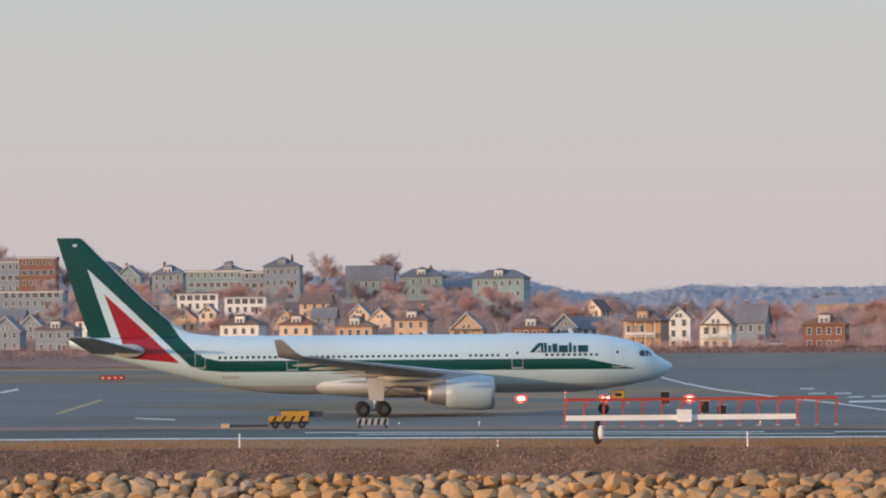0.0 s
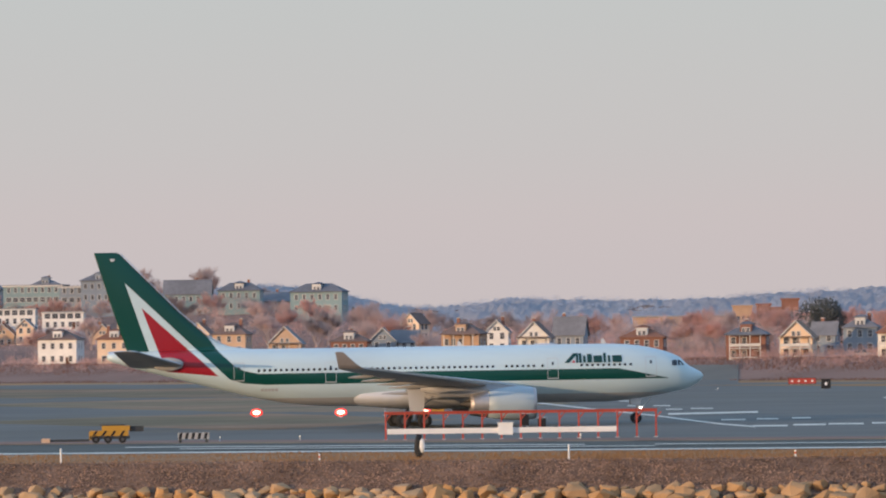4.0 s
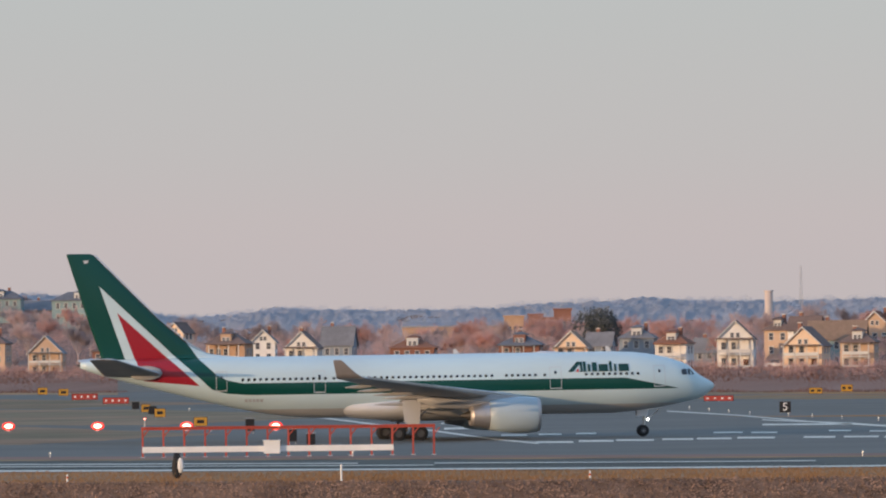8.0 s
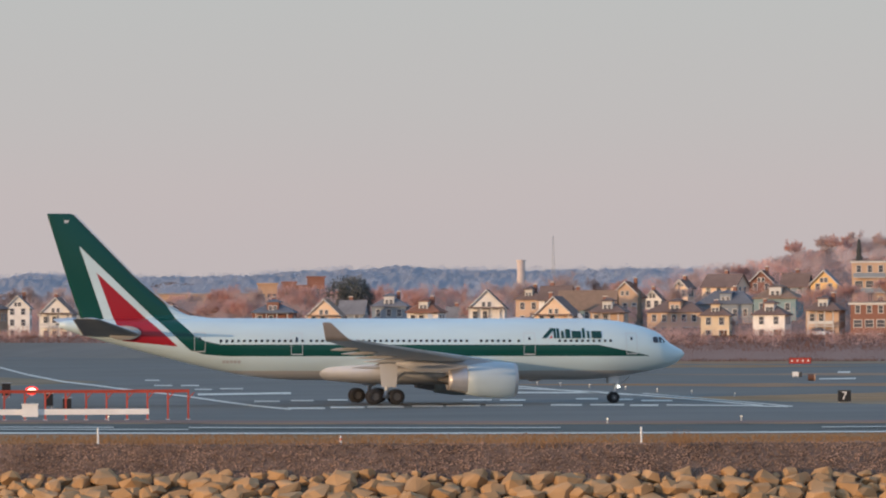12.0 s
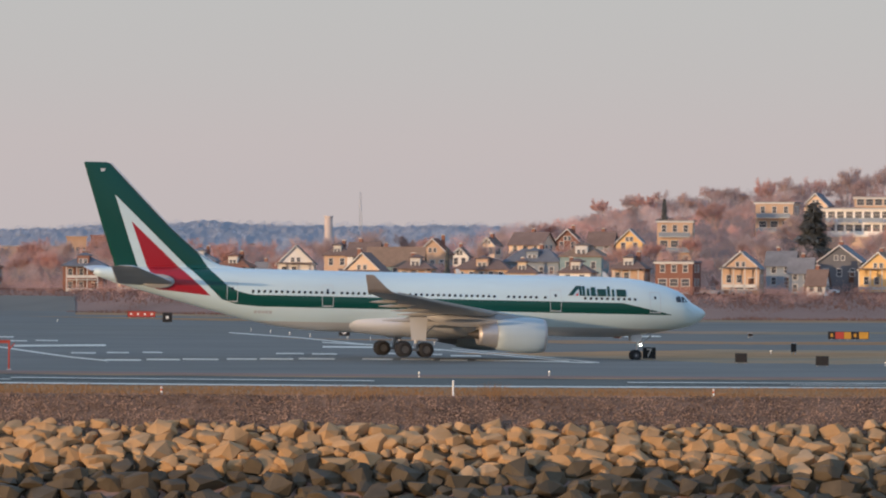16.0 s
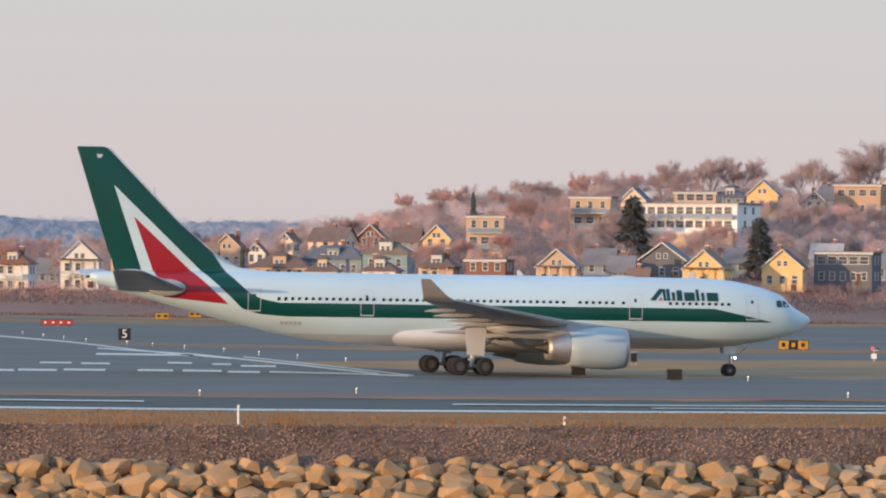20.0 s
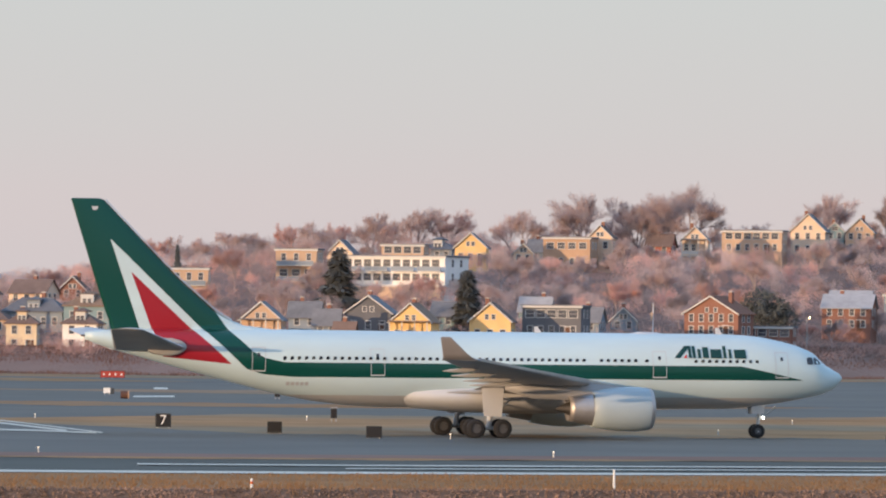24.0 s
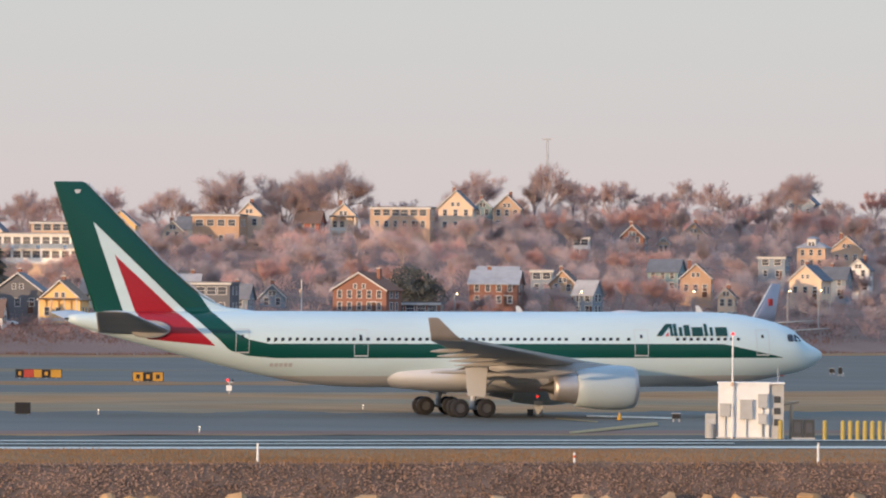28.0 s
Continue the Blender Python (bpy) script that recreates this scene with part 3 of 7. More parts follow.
def airliner():

    root = thing("airliner", pose(0, 0, 0), "white airliner with a green band and green, red tail, taxiing", "airplane")
    wheels = []
    n = 40
    fus = part("fuselage", loft([[(-s, r * math.cos(2 * math.pi * i / n), zc + r * math.sin(2 * math.pi * i / n)) for i in range(n)] for s, zc, r in
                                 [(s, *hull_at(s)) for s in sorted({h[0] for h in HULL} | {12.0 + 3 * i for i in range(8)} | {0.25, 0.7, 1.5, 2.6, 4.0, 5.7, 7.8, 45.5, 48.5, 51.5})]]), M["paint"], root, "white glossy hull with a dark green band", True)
    # belly fairing
    fair = loft([[(-s, 3.0 * w * math.cos(2 * math.pi * i / 28), zc + hh * math.sin(2 * math.pi * i / 28)) for i in range(28)] for s, w, zc, hh in
                 ((15.5, 0.25, 3.1, 0.3), (17.5, 0.75, 3.0, 0.9), (20, 0.98, 2.95, 1.15), (26, 1.02, 2.95, 1.2), (30, 1.0, 2.98, 1.15), (33.5, 0.8, 3.1, 0.95), (36, 0.35, 3.3, 0.45), (37.2, 0.06, 3.45, 0.08))])
    part("belly_fairing", fair, M["hull_white"], root, "pale belly fairing", True)
    # fin with dorsal fillet, rudder gap
    def fin_ring(le, te, z, t):
        c = te - le
        return [(-(le + x), u * (1 if i else 1), z) for i, (x, u) in enumerate([(p[0], p[1] - 0.02 * c * math.sin(math.pi * p[0] / c)) for p in foil(c, t)])]
    secs = [fin_ring(42.6, 55.9, 7.35, 0.05), fin_ring(44.4, 55.95, 7.72, 0.06), fin_ring(45.9, 56.05, 8.05, 0.07), fin_ring(47.0, 56.15, 8.5, 0.08), fin_ring(48.1, 56.4, 9.1, 0.09), fin_ring(50.9, 57.2, 11.5, 0.095), fin_ring(56.55, 59.0, 17.22, 0.09), fin_ring(56.9, 58.95, 17.34, 0.04)]
    part("fin", loft(secs), M["paint"], root, "dark green tail fin with a red and white wedge", True)
    # thin white strip that paints the highlight on the fin's leading edge
    edge = loft([[(-(s - 0.04), dy, z + dz) for dy, dz in ((-0.09, 0.0), (0.0, 0.09), (0.09, 0.0))] for s, z in ((47.0, 8.5), (48.1, 9.12), (50.9, 11.52), (56.5, 17.2))], close=False, caps=False)
    part("fin_edge", edge, M["fin_edge"], root, "white highlight painted along the fin edge")
    fillet = loft([[(-s, w * math.cos(math.pi * i / 8), z0 + hh * math.sin(math.pi * i / 8)) for i in range(9)] for s, w, z0, hh in ((41.5, 0.15, 7.55, 0.05), (43.5, 0.5, 7.35, 0.45), (45.5, 0.6, 7.2, 0.85), (47.5, 0.55, 7.2, 1.1), (50, 0.4, 7.2, 1.2))], close=False, caps=False)
    part("dorsal_fillet", fillet, M["paint"], root, "", True)
    for side in (-1, 1):
        mark = bmesh.new()
        poly(mark, [(-57.0, side * 0.14, 16.75), (-57.5, side * 0.14, 16.75), (-57.4, side * 0.14, 16.45), (-57.1, side * 0.14, 16.5)])
        part("fin_mark", mark, M["hull_white"], root, "small pale mark near the fin's tip")
    for side in (-1, 1):
        st = wing_loft([(side * 0.9, 50.2, 5.6, 6.25, 0.14), (side * 1.6, 50.7, 5.3, 6.4, 0.13), (side * 9.45, 55.2, 2.4, 7.72, 0.10), (side * 9.7, 55.8, 1.6, 7.78, 0.03)])
        # faces turned up get the sky-lit tone, the others the shaded one
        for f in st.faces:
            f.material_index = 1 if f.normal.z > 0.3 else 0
        stab = part("stabilizer", st, [M["tail_shaded"], M["skin_lit"]], root, "grey tailplane, shade painted below and sky light above", True)
        plate = loft([[(-(52.1 + 1.5 * w * math.cos(2 * math.pi * i / 20)), side * y, 6.5 + 0.66 * w * math.sin(2 * math.pi * i / 20)) for i in range(20)] for y, w in ((0.9, 1.0), (1.62, 1.0), (1.72, 0.92), (1.74, 0.6))])
        part("root_plate", plate, M["plate_grey"], stab, "pale rounded plate at the tailplane's root", True)
        # wing with winglet
        wg = wing_loft([(side * 2.0, 17.4, 12.2, 3.35, 0.13), (side * 2.9, 17.9, 11.7, 3.45, 0.13), (side * 9.5, 22.0, 7.4, 4.15, 0.115), (side * 16, 26.5, 5.5, 4.75, 0.11), (side * 23, 31.2, 3.9, 5.35, 0.105), (side * 28.6, 34.95, 2.6, 5.85, 0.10), (side * 29.0, 35.2, 2.45, 5.9, 0.09)], 11)
        # the wing's top is likewise painted paler for the light it catches
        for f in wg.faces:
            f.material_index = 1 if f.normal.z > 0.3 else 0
        wing = part("wing", wg, [M["wing_grey"], M["skin_lit"]], root, "grey swept wing, sky light painted on top", True)
        wl_ = loft([[(-(s + x), side * (y + 0.0) + u * 0.6, z) for x, u in foil(c, 0.08)] for y, s, c, z in ((29.0, 35.35, 2.3, 5.88), (29.3, 36.0, 1.75, 6.3), (29.55, 37.2, 0.78, 7.4), (29.56, 37.35, 0.55, 7.46))])
        part("winglet", wl_, M["winglet_shaded"], wing, "upturned wing tip, its shade painted brownish grey", True)
        le = loft([[(-(s - 0.03), side * y, z + dz) for dz in (-0.09, 0.09)] for y, s, z in ((3.0, 17.9, 3.66), (9.5, 22.0, 4.28), (16, 26.5, 4.84), (23, 31.2, 5.42), (28.6, 34.95, 5.9))], close=False, caps=False)
        part("slat_edge", le, M["bare_metal"], wing, "bare metal leading edge")
        for y, s0, ln, z0 in ((5.6, 27.3, 4.6, 3.35), (12.2, 27.6, 4.2, 3.95), (15.8, 29.3, 3.8, 4.3), (19.6, 31.6, 3.3, 4.68), (23.6, 33.8, 2.6, 5.05)):
            fr = [(-(s0 + ln * t), r0) for t, r0 in ((0, 0.03), (0.15, 0.09), (0.4, 0.14), (0.7, 0.12), (0.92, 0.05), (1, 0.02))]
            part("flap_fairing", loft([[(x, side * y + 0.75 * r * math.cos(2 * math.pi * i / 12), z0 + 0.1 * (1 - i2 / 5) + 1.2 * r * math.sin(2 * math.pi * i / 12)) for i in range(12)] for i2, (x, r) in enumerate(fr)]), M["plate_grey"], wing, "", True)
        # engine
        ey, ez, es = side * 9.37, 2.28, 17.45
        eng = part("engine", revolve(((0.55, 1.22), (0.2, 1.28), (0.0, 1.38), (0.06, 1.47), (0.35, 1.56), (1.2, 1.64), (2.4, 1.62), (3.6, 1.50), (4.5, 1.34), (4.55, 1.26), (4.0, 1.2)), es, ey, ez), M["nacelle"], root, "pale grey engine cowling", True)
        part("inlet_lip", revolve(((0.35, 1.24), (0.08, 1.32), (-0.02, 1.40), (0.03, 1.475), (0.3, 1.56)), es, ey, ez), M["bare_metal"], eng, "bare metal inlet lip", True)
        part("fan", revolve(((0.9, 1.22), (1.0, 0.42), (0.55, 0.05)), es, ey, ez), M["dark_gap"], eng, "dark fan", True)
        part("core_cowl", revolve(((3.9, 1.24), (4.6, 1.20), (5.9, 0.98), (6.3, 0.90), (6.1, 0.6)), es, ey, ez), M["bare_metal"], eng, "bare metal core cowling", True)
        part("exhaust_cone", revolve(((5.6, 0.62), (6.3, 0.45), (7.2, 0.05)), es, ey, ez), M["hot_metal"], eng, "dark exhaust cone", True)
        py = loft([[(-(es + s), ey + w * (1 if i in (1, 2) else -1), z0 if i < 2 else z1) for i in range(4)] for s, w, z0, z1 in ((1.0, 0.08, 3.5, 3.75), (3.0, 0.25, 3.4, 4.05), (6.0, 0.28, 2.9, 4.2), (9.0, 0.2, 3.0, 4.05), (11.0, 0.05, 3.6, 4.0))])
        part("pylon", py, M["wing_grey"], eng, "", True)
        st2 = slab([(-(es + 1.9), ey + side * -1.45, ez + 0.75), (-(es + 3.2), ey + side * -1.42, ez + 0.75), (-(es + 3.2), ey + side * -1.95, ez + 1.25), (-(es + 2.5), ey + side * -1.95, ez + 1.25)], 0.05, (0, 0, 1))
        part("strake", st2, M["nacelle"], eng)
        # main gear
        gy = side * 5.34
        gear = part("main_gear", tubed((-28.7, gy, 0.75), (-28.4, gy - side * 0.15, 3.3), 0.19, 0.26, 12), M["strut"], root, "grey steel landing gear leg")
        part("bogie_beam", tubed((-27.75, gy, 0.72), (-29.85, gy, 0.70), 0.15, 0.15, 8), M["strut"], gear)
        part("side_stay", tubed((-28.6, gy, 2.0), (-28.3, gy - side * 2.2, 3.0), 0.09, 0.09, 8), M["strut"], gear)
        part("drag_stay", tubed((-28.7, gy, 1.3), (-26.9, gy, 3.0), 0.07, 0.07, 8), M["strut"], gear)
        part("gear_door", slab([(-27.85, gy + side * 0.55, 1.55), (-29.2, gy + side * 0.55, 1.65), (-29.45, gy + side * 0.85, 3.7), (-27.75, gy + side * 0.85, 3.8)], 0.06, (0, side, 0)), M["hull_white"], gear, "pale gear door")
        for ax in (-27.8, -29.8):
            part("axle", tubed((ax, gy - 0.85, 0.70), (ax, gy + 0.85, 0.70), 0.09, 0.09, 8), M["strut"], gear)
            for dy in (-0.7, 0.7):
                wheels.append(wheel("wheel", ax, gy + dy, 0.70, 0.70, 0.46, root))
        # windows, doors, cockpit panes
        wm = None
        zw = 5.72
        row = [43.4 - 0.53 * i for i in range(15)] + [30.9 - 0.53 * i for i in range(20)] + [19.5 - 0.53 * i for i in range(6)] + [16.0] + [12.2 - 0.53 * i for i in range(10)] + [35.2 - 0.53 * i for i in range(8)]
        bmw = bmesh.new()
        ring = [(0.13 * math.copysign(abs(math.cos(2 * math.pi * i / 12)) ** 0.6, math.cos(2 * math.pi * i / 12)), 0.19 * math.copysign(abs(math.sin(2 * math.pi * i / 12)) ** 0.6, math.sin(2 * math.pi * i / 12))) for i in range(12)]
        bmw.faces.new([bmw.verts.new((x, 0, zz)) for x, zz in ring])
        wm = mesh_of("cabin_window", bmw, M["cabin_glass"])
        for s in row:
            x, y, z = skin(s, zw, side, 0.015)
            w_ = part("cabin_window", wm, None, fus)
            w_.location = (x, y, z)
            w_.rotation_euler = (-side * math.asin((zw - hull_at(s)[0]) / hull_at(s)[1]), 0, 0)
        for s, wd, z0, z1 in ((5.4, 1.07, 4.55, 6.5), (15.0, 1.07, 4.5, 6.5), (36.5, 1.07, 4.5, 6.5), (45.3, 1.0, 4.75, 6.55)):
            fr = bmesh.new()
            e = 0.045
            for (s0, s1, q0, q1) in ((s - wd / 2, s + wd / 2, z0, z0 + 2 * e), (s - wd / 2, s + wd / 2, z1 - e, z1), (s - wd / 2, s - wd / 2 + e, z0, z1), (s + wd / 2 - e, s + wd / 2, z0, z1)):
                for t0, t1 in [(i / 6, (i + 1) / 6) for i in range(6)]:
                    poly(fr, [skin(sa, q0 + (q1 - q0) * tt, side, 0.02) for sa, tt in ((s0, t0), (s1, t0), (s1, t1), (s0, t1))])
            d = part("cabin_door", fr, M["door_line"], fus, "outlined cabin door")
            patch("door_window", [(s + 0.1, 5.85), (s - 0.1, 5.85), (s - 0.1, 6.12), (s + 0.1, 6.12)], side, M["cabin_glass"], d)
        for pane in (((2.74, 5.66), (2.80, 5.60), (3.18, 5.60), (3.26, 5.68), (3.27, 6.02), (3.20, 6.12), (2.86, 6.15), (2.76, 6.08)),
                     ((2.02, 5.64), (2.10, 5.60), (2.60, 5.60), (2.66, 5.66), (2.67, 6.06), (2.60, 6.14), (2.48, 6.13), (2.22, 5.92))):
            patch("cockpit_window", pane, side, M["cabin_glass"], fus, "dark cockpit window", 0.035)
        # the title as plain shapes: one slanted wedge and a row of plain upright blocks
        zb, zt, zx = 6.02, 6.93, 6.68
        patch("title_wedge", [(13.85, zb), (13.42, zb), (12.72, 6.74), (12.72, zt), (12.98, zt)], side, M["dark_green"], fus, "dark green wedge of the title", 0.075)
        patch("title_wedge", [(12.72, zb), (12.50, zb), (12.50, zt), (12.72, zt)], side, M["dark_green"], fus, "", 0.075)
        patch("title_wedge", [(13.15, zb), (12.88, zb), (12.88, zb + 0.3)], side, M["sign_red"], fus, "small red wedge", 0.075)
        for s0, s1, z1 in ((12.42, 12.18, zt), (12.02, 11.78, zx), (11.62, 11.18, zx + 0.16), (11.02, 10.18, zx), (10.04, 9.80, zt), (9.62, 9.40, zx), (9.18, 8.26, zx)):
            patch("title_block", [(s0, zb), (s1, zb), (s1, z1), (s0, z1)], side, M["dark_green"], fus, "", 0.075)
        for i in range(5):
            patch("registration_bar", [(43.2 - i * 0.34, 3.75), (42.95 - i * 0.34, 3.75), (42.95 - i * 0.34, 4.0), (43.2 - i * 0.34, 4.0)], side, M["strut"], fus)
    # nose gear
    ng = part("nose_gear", tubed((-6.67, 0, 0.5), (-6.35, 0, 2.6), 0.12, 0.16, 10), M["strut"], root, "grey nose gear leg")
    part("drag_stay", tubed((-6.6, 0, 1.3), (-5.2, 0, 2.4), 0.06, 0.06, 8), M["strut"], ng)
    part("axle", tubed((-6.67, -0.5, 0.5), (-6.67, 0.5, 0.5), 0.07, 0.07, 8), M["strut"], ng)
    for dy in (-0.42, 0.42):
        part("gear_door", slab([(-6.3, dy * 1.3, 1.85), (-7.2, dy * 1.3, 1.85), (-7.3, dy * 1.1, 2.6), (-6.2, dy * 1.1, 2.5)], 0.04, (0, math.copysign(1, dy), 0)), M["hull_white"], ng, "pale gear door")
        wheels.append(wheel("wheel", -6.67, dy * 0.85, 0.525, 0.525, 0.36, root))
    lamp = bmesh.new()
    bmesh.ops.create_icosphere(lamp, subdivisions=2, radius=0.085, matrix=Matrix.Translation((-6.2, -0.22, 1.55)))
    part("taxi_lamp", lamp, M["lamp_white"], ng, "lit white taxi lamp")
    # small things on the crown
    for s, z0, hh in ((23.4, 7.8, 0.45), (9.4, 7.8, 0.5)):
        part("aerial", slab([(-s, -0.03, z0), (-s - 0.55, -0.03, z0), (-s - 0.6, -0.03, z0 + hh), (-s - 0.35, -0.03, z0 + hh)], 0.06, (0, 1, 0)), M["hull_white"], root, "white blade aerial")
    part("dome", loft([[(-(14 + s), w * math.cos(math.pi * i / 8), 7.74 + hh * math.sin(math.pi * i / 8)) for i in range(9)] for s, w, hh in ((0, 0.05, 0.02), (0.5, 0.4, 0.16), (2, 0.45, 0.2), (3, 0.05, 0.02))], close=False, caps=False), M["hull_white"], root, "low antenna dome", True)
    part("tail_light", tubed((-57.9, 0, 7.27), (-58.2, 0, 7.28), 0.1, 0.06, 8), M["hot_metal"], root, "dark exhaust of the tail cone")
    # the gear stands a little deeper in the hull
    for o in root.children_recursive:
        if o.name.split(".")[0] in ("wheel", "axle", "bogie_beam"):
            o.location.z += 0.03
    return root, wheels


DROP = 0.16
plane, plane_wheels = airliner()


# ---- the sea wall: gravel bank, armour stones, marker posts ----
def stone_mesh(seed, n=15, flat=0.72):
    rnd = random.Random(seed)
    bm = bmesh.new()
    for i in range(n):
        v = Vector((rnd.gauss(0, 1), rnd.gauss(0, 1), rnd.gauss(0, 1))).normalized()
        v = Vector([math.copysign(abs(c) ** 0.75, c) for c in v]) * rnd.uniform(0.86, 1.0)
        bm.verts.new((v.x * 0.5, v.y * 0.42, v.z * 0.5 * flat))
    bmesh.ops.convex_hull(bm, input=bm.verts)
    bmesh.ops.delete(bm, geom=[v for v in bm.verts if not v.link_faces], context='VERTS')
    return bm


def sea_wall():
    wall = thing("sea_wall", pose(0, 0, 0), "sloping sea wall of tan armour stones over dark water", "sea wall", kind="structure")
    rnd = random.Random(5)
    dry = [mesh_of("stone", stone_mesh(i, 20 + i % 6), M["rock"]) for i in range(14)]
    wet = [mesh_of("stone", stone_mesh(40 + i, 18), M["rock_wet"]) for i in range(6)]
    rest = bmesh.new()
    count = 0
    for ri, run in enumerate((4.1, 4.9, 5.7, 6.5, 7.3, 8.2, 9.1, 10.1, 11.2, 12.4)):
        a = -6.6
        while a < 22.6:
            is_wet = run + rnd.uniform(-0.7, 0.7) > 8.9
            w = rnd.uniform(1.0, 2.5) * (0.7 if ri == 0 else 1.25 if is_wet else 1.0)
            a += math.degrees(w * (0.31 if is_wet else 0.37) / 325)
            rr = run + rnd.uniform(-0.45, 0.45)
            x, y = spot(a, CREST - rr)
            sc = (w, w * rnd.uniform(0.7, 1.0), w * rnd.uniform(0.62, 0.95))
            m = Matrix.LocRotScale((x, y, -rr * 0.5 + 0.12), Euler((rnd.uniform(-0.5, 0.5), rnd.uniform(-0.35, 0.35), rnd.uniform(0, 6.28))), sc)
            if not is_wet and count < 300 and 3.0 < a < 14.5:
                ob = part("stone", rnd.choice(dry), None, wall)
                ob.matrix_basis = m
                count += 1
            else:
                me = rnd.choice(wet if is_wet else dry)
                n0 = len(rest.verts)
                vs = [rest.verts.new(m @ v.co) for v in me.vertices]
                for p in me.polygons:
                    f = rest.faces.new([vs[i] for i in p.vertices])
                    f.material_index = 1 if is_wet else 0
            a += math.degrees(w * 0.40 / 325)
    tagged(part("stones", rest, [M["rock"], M["rock_wet"]], wall), "tan armour stones, dark and wet at the foot", kind="stuff")
    # dark bed under all the stones, in the colour of the wet ones
    bed = bmesh.new()
    rows = [[bed.verts.new((*spot(-7 + i * 0.5, CREST - rr), -rr * 0.5 + 0.03)) for rr in (4.4, 8.0, 12.9)] for i in range(61)]
    for r, s in zip(rows, rows[1:]):
        for j in range(2):
            bed.faces.new((r[j], s[j], s[j + 1], r[j + 1]))
    part("bed", bed, M["rock_wet"], wall, "dark bed between the stones, wet at the foot")
    # gravel bank
    bm = bmesh.new()
    rows = []
    for i in range(300):
        a = -7 + i * 0.1
        row = []
        for j in range(7):
            rr = -0.8 + j * 0.9
            x, y = spot(a, CREST - rr)
            zz = -max(0, rr) * 0.5 + 0.03 + 0.07 * noise.noise((a * 40, rr * 1.4, 0))
            row.append(bm.verts.new((x, y, zz)))
        rows.append(row)
    for r, s in zip(rows, rows[1:]):
        for j in range(6):
            bm.faces.new((r[j], s[j], s[j + 1], r[j + 1]))
    tagged(new("gravel_bank", mesh_of("gravel_bank", bm, M["gravel"])), "brown gravel bank above the armour stones", "bank", kind="structure")
    verts, faces = [], []
    for i in range(62000):
        a = rnd.uniform(-6.6, 22.6)
        rr = rnd.uniform(-0.3, 4.6)
        s = 0.035 + 0.085 * rnd.random() ** 2
        x, y = spot(a, CREST - rr)
        zc = -max(0, rr) * 0.5 + 0.06
        k = len(verts)
        an = rnd.uniform(0, 6.28)
        for dx, dy, dz in ((1, 0, 0), (-0.5, 0.8, 0), (-0.5, -0.8, 0), (rnd.uniform(-0.3, 0.3), rnd.uniform(-0.3, 0.3), rnd.uniform(0.6, 1.2))):
            verts.append((x + s * (dx * math.cos(an) - dy * math.sin(an)), y + s * (dx * math.sin(an) + dy * math.cos(an)), zc + s * dz))
        faces += [(k, k + 1, k + 3), (k + 1, k + 2, k + 3), (k + 2, k, k + 3)]
    me = bpy.data.meshes.new("gravel")
    me.from_pydata(verts, [], faces)
    me.materials.append(M["gravel_bits"])
    tagged(new("gravel", me), "loose brown and grey stones of the bank", "gravel", kind="stuff")


sea_wall()
M["white_paint"] = material("white_paint", (0.78, 0.78, 0.76), 0.6, var=0.12, scale=2)
M["orange_paint"] = material("orange_paint", (0.62, 0.14, 0.05), 0.6, var=0.15, scale=2)


def marker_post(a, tall):
    x, y = spot(a, 353.5)
    h = 1.02 if tall else 0.52
    p = thing("marker_post", pose(x, y, -0.03), "tall white marker post in the dry grass" if tall else "short white marker post with an orange band", "post", "marker posts along the bank")
    part("shaft", tubed((0, 0, 0), (0, 0, h), 0.065, 0.06, 10), M["white_paint"], p)
    part("cap", tubed((0, 0, h), (0, 0, h + 0.03), 0.07, 0.05, 10), M["white_paint"], p)
    part("foot", tubed((0, 0, 0), (0, 0, 0.06), 0.11, 0.09, 10), M["strut"], p)
    if not tall:
        part("band", tubed((0, 0, h * 0.55), (0, 0, h * 0.8), 0.07, 0.07, 10), M["orange_paint"], p, "faded orange band")


marker_post(-2.447, 1)
marker_post(0.528, 0)
marker_post(3.417, 1)
marker_post(6.047, 0)
marker_post(9.312, 1)
marker_post(12.223, 0)
marker_post(15.276, 1)
marker_post(18.016, 0)
marker_post(20.133, 1)
marker_post(-5.446, 0)


def blades(name, places, label, mat, category="grass", lean=0.25):
    """Many thin upright slivers: (x, y, z, height, width) each; one object."""
    rnd = random.Random(len(name))
    verts, faces = [], []
    for x, y, z, h, w in places:
        k = len(verts)
        an = rnd.uniform(-0.9, 0.9)
        lx, ly = rnd.gauss(0, lean) * h, rnd.gauss(0, lean) * h
        verts += [(x - w * math.cos(an), y - w * math.sin(an), z), (x + w * math.cos(an), y + w * math.sin(an), z), (x + lx, y + ly, z + h)]
        faces.append((k, k + 1, k + 2))
    me = bpy.data.meshes.new(name)
    me.from_pydata(verts, [], faces)
    me.materials.append(mat)
    return tagged(new(name, me), label, category, kind="stuff")


